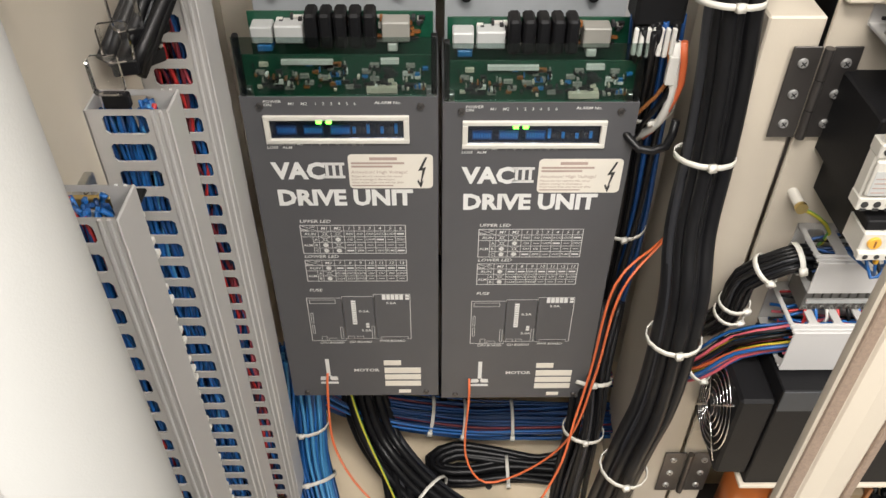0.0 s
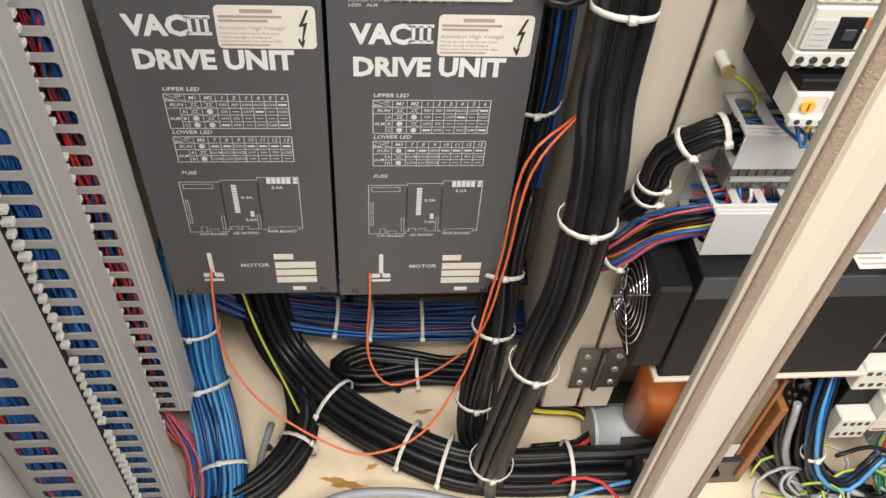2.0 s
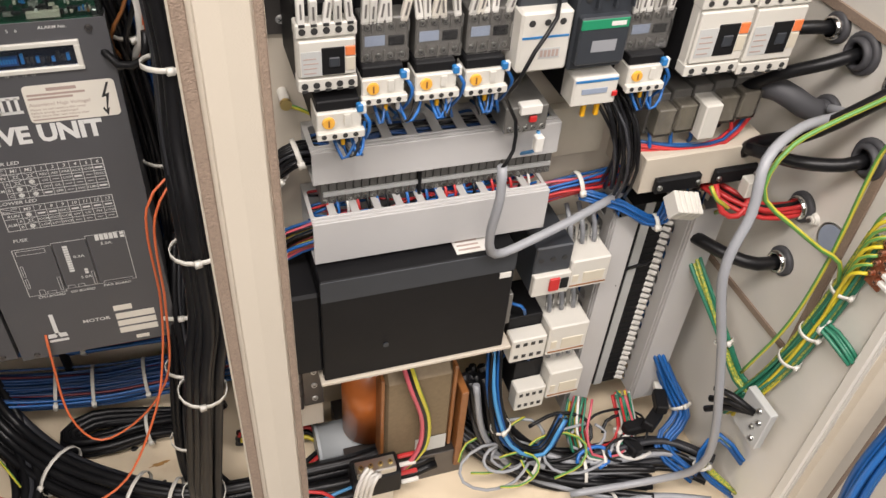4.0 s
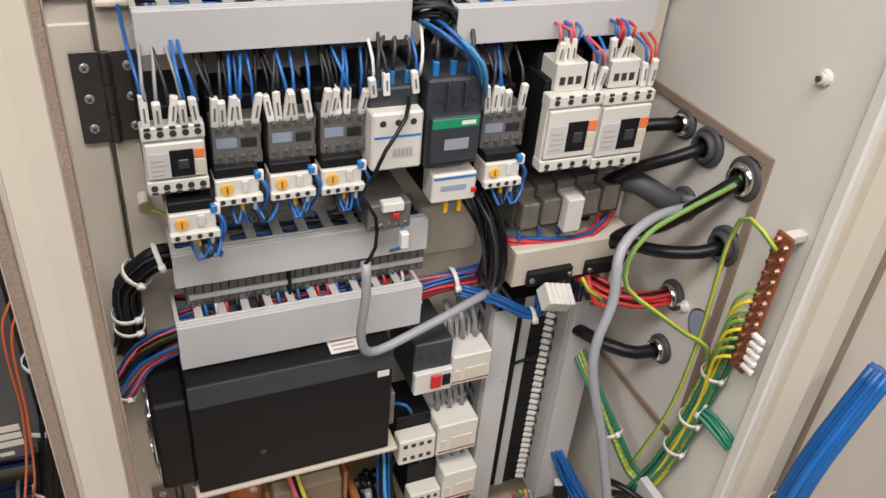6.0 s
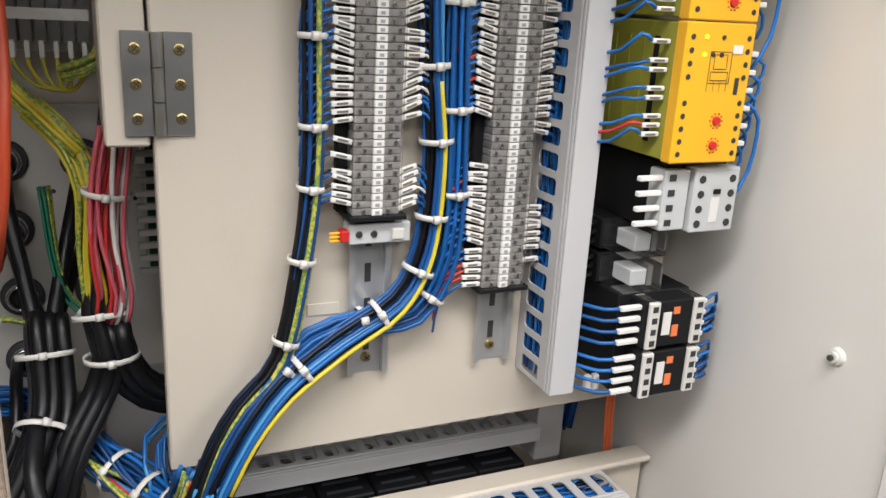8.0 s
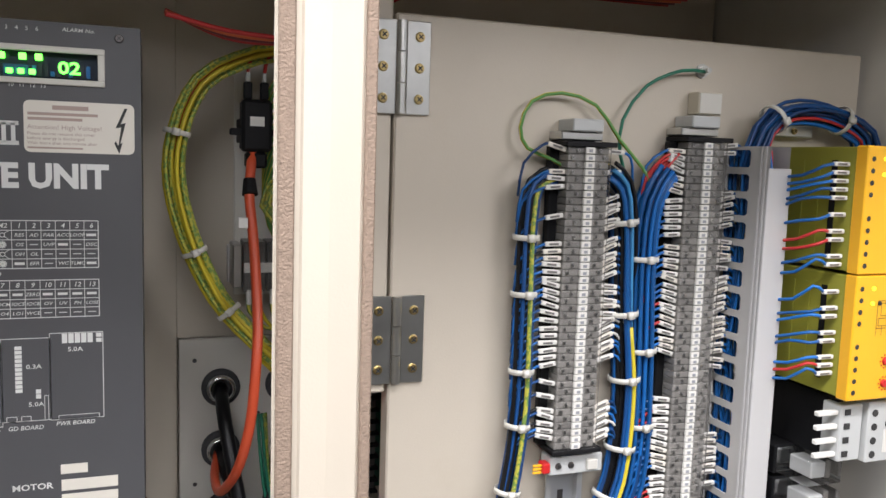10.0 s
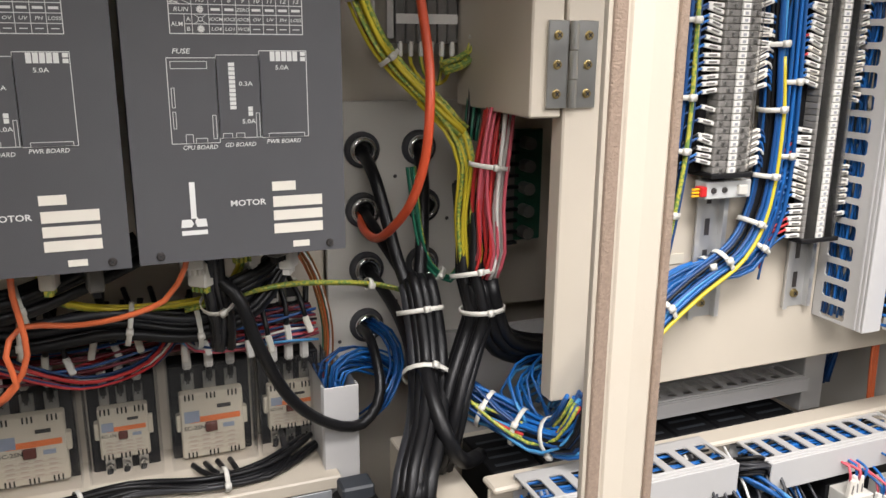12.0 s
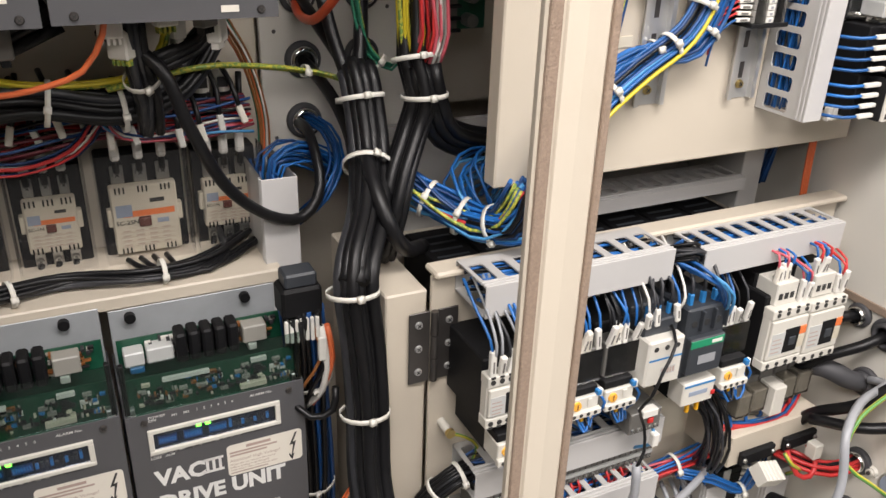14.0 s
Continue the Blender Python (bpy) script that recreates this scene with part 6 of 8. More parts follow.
# terminal strip between the two ducts
e = thing("terminal_strip", "grey screw terminal strip with white number strip", "terminal block", (0.579, PY, 1.094), group="terminal strips")
pbox("rail", (0, -0.006, 0.004), (0.228, 0, 0.022), ALU, e)
for k in range(30):
    pbox("terminal", (k * 0.0076, -0.036, 0.0), (k * 0.0076 + 0.0070, -0.006, 0.024), GREYP, e, 0.0006)
    pscrew("screw", (k * 0.0076 + 0.0035, -0.0365, 0.004), (0, -1, 0), 0.0022, ZINC, e)
pbox("number_strip", (0.002, -0.0385, 0.010), (0.226, -0.036, 0.0145), LGREYP, e, 0.0003, "pale number strip")
pbox("divider", (0.091, -0.041, -0.002), (0.094, -0.004, 0.028), BLACKP, e)
rg = random.Random(65)
for k in range(22):
    x = 0.584 + k * 0.0095
    cable("strip_lead", [(x, 0.937, 1.096), (x + 0.001, 0.928, 1.088), (x + rg.uniform(-0.004, 0.004), 0.93, 1.07)], 0.0015, rg.choice((BLUE, BLUE, RED, BLACKC, WHITEW)), "short lead from a terminal into the duct", group="strip leads")
slab("trim_cover_plate", (0.803, PY - 0.012, 1.092), (0.874, PY, 1.150), BEIGEP, 0.001)


# black supply with its fan
e = thing("power_supply", "black sheet metal supply with a fan on its side", "power supply", (0.566, 0.885, 0.8985))
bm = bmesh.new()
add_box(bm, (0, 0, 0), (0.196, 0.083, 0.143), 0.0012)
part("case", bm, BLACKP, e, "matt black steel case")
pbox("lid", (0.0, -0.0012, 0.116), (0.196, 0.0, 0.1425), DGREYP, e, 0.0004, "folded lid edge")
pbox("rating_label", (0.135, 0.006, 0.1432), (0.172, 0.030, 0.1438), LABEL, e, 0, "white rating label")
for k in range(3):
    pbox("print", (0.138, 0.010 + k * 0.006, 0.1438), (0.160, 0.012 + k * 0.006, 0.1442), FAINT, e, 0)
pbox("tag", (0.180, -0.0020, 0.108), (0.192, -0.0010, 0.115), LABEL, e, 0)
pcyl("dimple", (0.064, -0.0006, 0.040), (0, -1, 0), 0.003, 0.0016, DGREYP, e)
pbox("terminal_flap", (0.196, 0.004, 0.03), (0.202, 0.03, 0.075), GREYP, e)
fan = link_part("fan", bpy.data.meshes.new("fan"), e, "black cooling fan with a chromed wire guard")
bm = bmesh.new()
add_box(bm, (-0.032, 0.002, 0.014), (0.0, 0.082, 0.126), 0.003)
bm.to_mesh(fan.data)
bm.free()
fan.data.materials.append(BLACKP)
s = Soup()
for rr in (0.010, 0.0165, 0.023, 0.0295, 0.036, 0.0425):
    s.tube([Vector((-0.0335 - 0.004 * (1 - rr / 0.0425), 0.042 + rr * 0.92 * math.cos(a * math.tau / 24), 0.070 + rr * 1.2 * math.sin(a * math.tau / 24))) for a in range(25)], 0.0008, 0, 5)
for a in range(4):
    c, q = math.cos(a * math.pi / 2 + 0.78), math.sin(a * math.pi / 2 + 0.78)
    s.tube([Vector((-0.038, 0.042 + 0.006 * c, 0.070 + 0.006 * q)), Vector((-0.034, 0.042 + 0.048 * c, 0.070 + 0.060 * q))], 0.0010, 0, 5)
link_part("wire_guard", s.mesh("wire_guard", [CHROME]), fan, "chromed wire guard")
pcyl("hub", (-0.030, 0.042, 0.070), (-1, 0, 0), 0.013, 0.006, DGREYP, fan)

# cable bunches that cross from the column to the duct
bundle("hinge_loom", [(0.52, 0.97, 1.03), (0.528, 0.95, 1.073), (0.530, 0.945, 1.118), (0.553, 0.935, 1.148), (0.567, 0.936, 1.151), (0.582, 0.948, 1.140)], 20, 0.0105, 0.0020, [(BLACKC, 6), (DKGREYC, 2)], "bent bunch of thin black leads passing the hinge", ties=(0.25, 0.4, 0.65, 0.78), seed=66, loose=0.15)
bundle("hinge_loom", [(0.49, 0.97, 0.97), (0.514, 0.945, 1.005), (0.538, 0.935, 1.045), (0.572, 0.925, 1.066), (0.61, 0.93, 1.068)], 26, 0.0125, 0.0017, [(BLUE, 5), (BLACKC, 6), (ORANGE, 3), (PINK, 3), (YELLOW, 2), (LBLUE, 2)], "bunch of blue, red and orange leads entering the duct", ties=(0.3,), seed=67, loose=0.2)


# breakers and contactors under the duct
def breaker(x, z, w, h, dark, red, group="supply breakers", yf=0.889, low=0.0):
    e = thing("breaker", "white and dark motor breaker with a red button" if red else "white breaker with clear terminal shrouds", "breaker", (x, PY, z), group=group)
    d = PY - yf
    if dark:
        pbox("body", (0, -d + 0.006, 0.0), (w * 0.48, 0, h + 0.012), DGREYP, e, 0.0015)
        pbox("face", (0, -d, 0.0), (w * 0.48, -d + 0.008, h * 0.55), WHITEP, e, 0.001)
        pbox("button", (w * 0.20, -d - 0.003, h * 0.14), (w * 0.33, -d, h * 0.48), REDP, e, 0.0008, "red push button")
        pbox("button", (w * 0.35, -d - 0.002, h * 0.16), (w * 0.45, -d, h * 0.44), BLACKP, e, 0.0008, "black push button")
        for k in range(3):
            pcyl("screw_hole", (w * (0.08 + 0.15 * k), -d + 0.0056, h * 0.9), (0, -1, 0), 0.003, 0.0008, INK_HOLE, e, seg=10)
    else:
        pbox("back", (0.002, -d + 0.022, -0.004), (w * 0.46, 0, h * 0.9), BLACKP, e, 0.001)
        pbox("body", (0, -d + 0.002, low), (w * 0.46, -d + 0.022, low + h * 0.62), WHITEP, e, 0.0015, "white contact block")
        for k in range(4):
            for j in range(2):
                pbox("slot", (w * (0.05 + 0.10 * k), -d + 0.0013, low + h * (0.12 + 0.32 * j)), (w * (0.10 + 0.10 * k), -d + 0.0024, low + h * (0.20 + 0.32 * j)), INK_HOLE, e, 0)
        cable("lead", [(w * 0.2, -d + 0.02, h), (w * 0.1, -d + 0.015, h + 0.02), (-0.006, -d + 0.03, h + 0.01), (-0.012, -d + 0.05, h - 0.05)], 0.0018, BLUE, "", parent=e)
    pbox("block", (w * 0.48, -d + 0.002, 0.0), (w, 0, h * 0.78), WHITEP, e, 0.0015, "white block")
    pbox("toggle_recess", (w * 0.66, -d + 0.0012, h * 0.16), (w * 0.94, -d + 0.003, h * 0.44), BEIGEP, e, 0.0006)
    pbox("toggle_slot", (w * 0.52, -d + 0.0012, h * 0.20), (w * 0.60, -d + 0.003, h * 0.40), BEIGEP, e, 0.0006)
    pbox("stripe", (w * 0.50, -d + 0.0014, h * 0.08), (w * 0.98, -d + 0.003, h * 0.11), BAKE, e, 0)
    for k in range(3):
        cx = w * (0.57 + 0.16 * k)
        pcyl("shroud", (cx, -d + 0.030, h * 0.78 + 0.010), (0, 0.25, 1), 0.0056, 0.024, CLEAR, e, 0.0045, 12, "clear terminal shroud")
        cable("lead", [(cx, -d + 0.028, h * 0.78), (cx, -d + 0.034, h * 0.78 + 0.02), (cx + 0.002, -d + 0.055, h * 0.78 + 0.035)], 0.0028, GREYC, "", parent=e)
    return e


breaker(0.789, 0.962, 0.088, 0.052, True, True)
breaker(0.778, 0.855, 0.094, 0.060, False, False)
breaker(0.796, 0.770, 0.084, 0.062, False, False, low=-0.012)


# upright ducts and the terminal rows between them
def mini_strip(x0, x1, z0, n, pitch, y0):
    e = thing("terminal_strip", "upright row of small terminals with bent white sleeves", "terminal block", (x0, PY, z0), group="terminal strips")
    for k in range(n):
        pbox("terminal", (0, -y0, k * pitch), (x1 - x0, 0, (k + 0.92) * pitch), BLACKP, e, 0.0005)
        o = pbox("wire_sleeve", (x1 - x0 - 0.002, -y0 - 0.002, (k + 0.2) * pitch), (x1 - x0 + 0.011, -y0 + 0.002, (k + 0.75) * pitch), LABEL, e, 0.0008)
        o.rotation_euler = (0, 0.5, 0)
    pbox("number_strip", ((x1 - x0) * 0.30, -y0 - 0.0016, 0), ((x1 - x0) * 0.55, -y0, n * pitch), LGREYP, e, 0.0003, "pale number strip")


duct((0.8865, PY, 0.690), (0, 0, 0), 0.345, 0.026, 0.055, "narrow upright grey wiring duct", seed=70, wires=6)
duct((0.9830, PY, 0.700), (0, 0, 0), 0.330, 0.036, 0.060, "upright grey wiring duct", seed=72, wires=8)
mini_strip(0.920, 0.966, 0.715, 32, 0.0098, 0.034)
cable("rubber_band", [(0.906, 0.912, 0.93), (0.93, 0.930, 0.934), (0.955, 0.93, 0.937), (0.972, 0.94, 0.94)], 0.002, BLACKC, "black lead crossing the terminal row")

# cream bracket with two sockets and a row of relays above
e = thing("socket_bracket", "cream folded bracket with two black sockets", "bracket", (0.890, PY, 1.078))
pbox("front", (0, -0.072, 0.0), (0.140, -0.069, 0.042), CREAM, e, 0.0008)
pbox("top", (0, -0.069, 0.039), (0.140, 0, 0.042), CREAM, e, 0.0006)
pbox("cheek", (0, -0.069, 0.0), (0.003, 0, 0.039), CREAM, e, 0.0004)
for k, x in enumerate((0.014, 0.082)):
    so = pbox("socket", (x, -0.080, 0.002), (x + 0.052, -0.072, 0.020), BLACKP, e, 0.002)
    for sx in (0.004, 0.048):
        pscrew("screw", (x + sx, -0.081, 0.011), (0, -1, 0), 0.003, ZINC, e)
pl = thing("plug", "white multi-way plug with blue leads", "plug", (0.912, 0.876, 1.072), group="bracket plugs")
for k in range(5):
    pbox("way", (k * 0.0064, -0.012, 0.0), (k * 0.0064 + 0.0058, 0.012, 0.018), WHITEP, pl, 0.0008)
pl.rotation_euler = (0.5, 0.25, 0.0)
cable("red_lead", [(1.000, 0.880, 1.088), (1.004, 0.868, 1.070), (0.992, 0.862, 1.058), (0.976, 0.868, 1.062), (0.972, 0.885, 1.085)], 0.0032, RED, "red lead looped under a socket")
e = thing("plug", "white plug with a red lead", "plug", (1.000, 0.873, 1.083), group="bracket plugs")
pbox("body", (-0.005, -0.008, -0.006), (0.008, 0.006, 0.014), WHITEP, e, 0.001)
cable("yellow_lead", [(0.962, 0.88, 1.088), (0.968, 0.872, 1.076), (0.985, 0.872, 1.062), (0.99, 0.89, 1.04)], 0.0024, YGREEN, "yellow and green lead by the socket")
for k in range(5):
    x = 0.893 + k * 0.0225
    e = thing("relay", "grey plug-in relay on its socket" if k != 2 else "white plug-in relay on its socket", "relay", (x, PY, 1.135 + 0.002 * k), group="plug-in relays")
    pbox("socket", (0, -0.050, 0.0), (0.0205, 0, 0.044), GREYP, e, 0.001)
    pbox("body", (0.001, -0.074 if k == 2 else -0.066, 0.008 if k != 2 else -0.002), (0.0195, -0.050, 0.036), WHITEP if k == 2 else SMOKEP, e, 0.0012)
    pbox("clear_case", (0.0004, -0.0668, 0.007), (0.0201, -0.0515, 0.0372), CLEAR, e, 0)
    for j in range(2):
        pscrew("screw", (0.0055 + j * 0.0095, -0.0508, 0.004), (0, -1, 0), 0.0032, ZINC, e)
    cable("lead", [(0.006, -0.052, 0.003), (0.006, -0.058, -0.010), (0.010, -0.05, -0.02)], 0.002, RED if k > 2 else BLUE, "", parent=e)
bundle("run_leads", [(0.885, 0.915, 1.126), (0.93, 0.908, 1.120), (0.98, 0.908, 1.122), (1.01, 0.92, 1.14)], 6, 0.005, 0.0018, [(RED, 2), (BLUE, 2)], "red and blue leads along the relay sockets", seed=73)
bundle("black_drop", [(0.846, 0.925, 1.19), (0.858, 0.905, 1.160), (0.866, 0.90, 1.12), (0.872, 0.91, 1.08)], 16, 0.014, 0.0018, [(BLACKC, 3), (DKGREYC, 1)], "bunch of thin black leads dropping behind the bracket", seed=74, loose=0.3)

# ---- right wall: glands, cables, hatch seal, studs, earth bar ----
WX = 1.067
for a, b in (((WX - 0.003, 0.786, 1.250), (WX, 1.10, 1.260)), ((WX - 0.003, 0.786, 0.905), (WX, 0.796, 1.250)), ((WX - 0.003, 0.796, 0.900), (WX, 1.10, 0.909))):
    slab("trim_seal", a, b, GASKET, 0.0005)
for y, z, R, dk in ((0.905, 1.238, 0.015, False), (0.866, 1.232, 0.020, True), (0.810, 1.228, 0.021, False), (0.876, 1.163, 0.018, True), (0.808, 1.156, 0.020, True), (0.855, 1.062, 0.017, False), (0.850, 0.990, 0.017, False)):
    gland(WX, y, z, (-1, 0, 0), R, "wall glands", dk)
e = thing("blank_hole", "dark oval cut-out in the ivory wall", "hole", (WX, 0.806, 1.056))
pcyl("hole_edge", (-0.0006, 0, 0), (-1, 0, 0), 0.020, 0.0012, ZINC, e, seg=24)
pcyl("hole_inside", (-0.0013, 0, 0), (-1, 0, 0), 0.0175, 0.0006, SLATE, e, seg=24)
for pts, r, m in (
    ([(1.06, 0.905, 1.238), (1.03, 0.915, 1.236), (1.0, 0.93, 1.22), (0.99, 0.95, 1.18)], 0.0068, BLACKC),
    ([(1.06, 0.866, 1.232), (1.035, 0.872, 1.222), (1.005, 0.90, 1.195), (0.99, 0.93, 1.15), (1.0, 0.95, 1.05)], 0.0062, BLACKC),
    ([(1.06, 0.810, 1.228), (1.04, 0.820, 1.205), (1.015, 0.845, 1.165), (1.005, 0.89, 1.125), (1.01, 0.93, 1.06)], 0.0072, BLACKC),
    ([(1.06, 0.808, 1.156), (1.04, 0.812, 1.150), (1.01, 0.835, 1.142), (0.99, 0.88, 1.13)], 0.0065, BLACKC),
    ([(1.06, 0.850, 0.990), (1.035, 0.852, 0.990), (1.01, 0.87, 0.992), (0.99, 0.91, 0.99)], 0.0075, BLACKC),
    ([(1.06, 0.876, 1.163), (1.04, 0.882, 1.17), (1.02, 0.90, 1.18), (1.0, 0.94, 1.17)], 0.012, RUBBER),
):
    cable("wall_cable", pts, r, m, "black cable coming through a gland in the wall", group="wall cables")
bundle("wall_leads", [(1.062, 0.855, 1.062), (1.035, 0.858, 1.060), (1.005, 0.87, 1.062), (0.98, 0.91, 1.065)], 9, 0.010, 0.0026, [(RED, 3), (BLACKC, 3)], "red and black leads coming through a wall gland", seed=75, loose=0.15)
cable("grey_cable", [(1.055, 0.866, 1.175), (1.053, 0.845, 1.182), (0.986, 0.825, 1.190), (0.937, 0.800, 1.181), (0.929, 0.785, 1.136), (0.915, 0.775, 1.075), (0.945, 0.765, 0.961), (0.975, 0.755, 0.827), (0.985, 0.765, 0.747), (0.962, 0.790, 0.693), (0.860, 0.820, 0.655)], 0.0048, GREYC, "grey cable hanging from the wall to the floor")
cable("earth_lead", [(1.060, 0.812, 1.230), (1.053, 0.808, 1.225), (1.005, 0.812, 1.201), (0.972, 0.812, 1.183), (0.951, 0.805, 1.160), (0.952, 0.798, 1.136), (0.977, 0.785, 1.115), (1.018, 0.775, 1.083), (1.037, 0.765, 1.071), (1.053, 0.764, 1.030)], 0.0024, YGREEN, "yellow and green earth lead curving down the wall")
for y, z in ((0.766, 1.343), (0.775, 1.558), (0.785, 1.83), (0.802, 1.90), (0.836, 1.060)):
    e = thing("wall_stud", "white capped threaded stud on the ivory wall", "stud", (WX, y, z), group="wall studs")
    pcyl("collar", (-0.002, 0, 0), (-1, 0, 0), 0.0075, 0.004, WHITEP, e, 0.006)
    pcyl("cap", (-0.005, 0, 0), (-1, 0, 0), 0.0046, 0.004, WHITEP, e)
    pcyl("thread", (-0.0075, 0, 0), (-1, 0, 0), 0.0024, 0.003, DARKSTEEL, e)
e = thing("earth_bar", "brown earth bar with two rows of screws and sleeved leads", "earth bar", (WX - 0.022, 0.731, 1.070), group="earth bars")
pbox("bar", (0, -0.008, 0), (0.004, 0.010, 0.150), BROWNB, e, 0.0008)
for k in range(12):
    for j in (0, 1):
        pscrew("screw", (-0.002, -0.004 + j * 0.009, 0.010 + k * 0.0118 + j * 0.004), (-1, 0, 0), 0.0036, COPPER, e, 0.004)
for zz in (0.004, 0.146):
    pbox("standoff", (0.004, -0.004, zz - 0.004), (0.022, 0.006, zz + 0.004), WHITEP, e)
for k in range(5):
    pbox("wire_sleeve", (-0.004, -0.020, 0.010 + k * 0.009), (0.001, -0.006, 0.015 + k * 0.009), LABEL, e, 0.001)
for k in range(8):
    cable("earth_lead", [(-0.004, 0.006, 0.012 + k * 0.011), (-0.010, 0.016, 0.004 + k * 0.010), (-0.006, 0.022, -0.02 + k * 0.008), (0.002, 0.030, -0.09), (0.0, 0.045, -0.16)], 0.0019, YGREEN if k % 3 else YELLOW, "", parent=e)
cable("earth_lead", [(-0.004, 0.0, 0.135), (-0.012, 0.03, 0.150), (-0.012, 0.045, 0.12), (-0.010, 0.044, 0.0), (-0.012, 0.05, -0.10), (-0.02, 0.07, -0.20)], 0.0022, YGREEN, "", parent=e)
bundle("green_leads", [(1.050, 0.752, 1.110), (1.053, 0.758, 1.055), (1.052, 0.763, 1.0), (1.050, 0.773, 0.92), (1.045, 0.785, 0.86), (1.03, 0.80, 0.80)], 16, 0.0095, 0.0021, [(GREENW, 4), (YELLOW, 3), (YGREEN, 2)], "green and yellow earth leads tied down the wall", ties=(0.25, 0.45, 0.62), seed=76)
bundle("green_leads", [(1.050, 0.768, 0.985), (1.056, 0.745, 0.985), (1.06, 0.715, 0.975)], 6, 0.006, 0.0022, [(GREENW, 1)], "green leads running to the cabinet edge", ties=(0.4,), seed=77)
bundle("green_leads", [(1.010, 0.95, 0.975), (1.005, 0.90, 0.945), (1.018, 0.850, 0.895), (1.035, 0.81, 0.845), (1.045, 0.785, 0.84)], 7, 0.007, 0.0026, [(YGREEN, 3), (GREENW, 3)], "green and yellow leads dropping to the earth block", seed=78, ties=(0.7,))
e = thing("earth_block", "clear earth block on the wall with leads clamped in it", "earth block", (1.028, 0.742, 0.800), 0)
pbox("plate", (0, 0, 0), (0.010, 0.044, 0.062), LGREYP, e, 0.001)
for k in range(4):
    pscrew("screw", (-0.001, 0.010 + 0.006 * (k % 2), 0.010 + k * 0.014), (-1, 0, 0), 0.004, ZINC, e, 0.004)
for k in range(3):
    cable("lead", [(-0.003, 0.02, 0.045), (-0.02, 0.04, 0.055 - 0.01 * k), (-0.03, 0.06, 0.05 - 0.02 * k)], 0.004, BLACKC, "", parent=e)

# ---- foot of the right bay: transformer and floor leads ----
e = thing("transformer", "brown laminated transformer with an orange taped coil", "transformer", (0.593, 0.912, FZ))
bm = bmesh.new()
add_box(bm, (0.040, 0.0, 0.052), (0.135, 0.11, 0.212), 0.010)
part("core", bm, LAMIN, e, "brown paper-wrapped winding")
for x in (0.040, 0.128):
    pbox("edge_strip", (x, -0.0015, 0.060), (x + 0.0045, 0.10, 0.214), BAKE, e, 0.0008, "brown varnished edge")
bm = bmesh.new()
add_cyl(bm, (0, 0, 0), (0, 0, 1), 0.031, 0.13, 0.031, 40)
part("coil", bm, TAPE, e, "orange taped coil", (0.036, 0.052, 0.130), smooth=True)
pbox("end_board", (0.137, -0.010, 0.02), (0.146, 0.11, 0.172), BAKE, e, 0.001, "brown board at the end of the core")
pbox("foot", (0.0, -0.006, 0.0), (0.15, 0.11, 0.052), DARKSTEEL, e, 0.001)
pbox("label", (0.085, -0.002, 0.058), (0.125, -0.001, 0.085), LGREYP, e, 0)
for k, m in enumerate((PINK, BLACKC, YGREEN)):
    cable("lead", [(0.060 + 0.004 * k, 0.02, 0.26), (0.072 + 0.004 * k, -0.008, 0.205), (0.088 + 0.004 * k, -0.012, 0.14), (0.084 + 0.004 * k, -0.016, 0.085), (0.06, -0.02, 0.05)], 0.003, m, "", parent=e)
e = thing("terminal_block", "black barrier terminal block with sleeved red and white leads", "terminal block", (0.592, 0.872, FZ + 0.045))
pbox("body", (0, 0, 0), (0.058, 0.032, 0.040), BLACKP, e, 0.002)
pbox("bracket", (0.004, 0.002, 0.040), (0.052, 0.02, 0.052), ZINC, e, 0.001)
for k in range(4):
    pscrew("screw", (0.010 + k * 0.012, 0.010, 0.053), (0, 0, 1), 0.0036, BRASS, e, 0.003)
    pbox("wire_sleeve", (0.060, 0.004 + k * 0.007, 0.004 + k * 0.008), (0.082, 0.009 + k * 0.007, 0.009 + k * 0.008), (LABEL, RED)[k % 2], e, 0.001)
pbox("foot", (0.006, 0.004, -0.045), (0.05, 0.03, 0.0), ZINC, e)
for k in range(4):
    cable("white_lead", [(0.588 + 0.006 * k, 0.868, 0.66), (0.594 + 0.006 * k, 0.862, 0.72), (0.606 + 0.005 * k, 0.868, 0.745 - 0.006 * k), (0.612 + 0.004 * k, 0.88, 0.70)], 0.0028, WHITEW, "white lead looped beside the transformer", group="white leads")
e = thing("drum", "grey painted drum lying behind the column", "drum", (0.555, 0.930, FZ))
bm = bmesh.new()
add_cyl(bm, (0, 0, 0), (1, 0, 0), 0.031, 0.11, 0.031, 36)
part("shell", bm, OXIDE, e, "", (0.065, 0.037, 0.031), smooth=True)
pcyl("end_disc", (0.0095, 0.037, 0.031), (1, 0, 0), 0.0325, 0.004, OXIDE, e, 0.0325, 36)
FL = [(BLACKC, 6), (DKGREYC, 3), (GREYC, 1)]
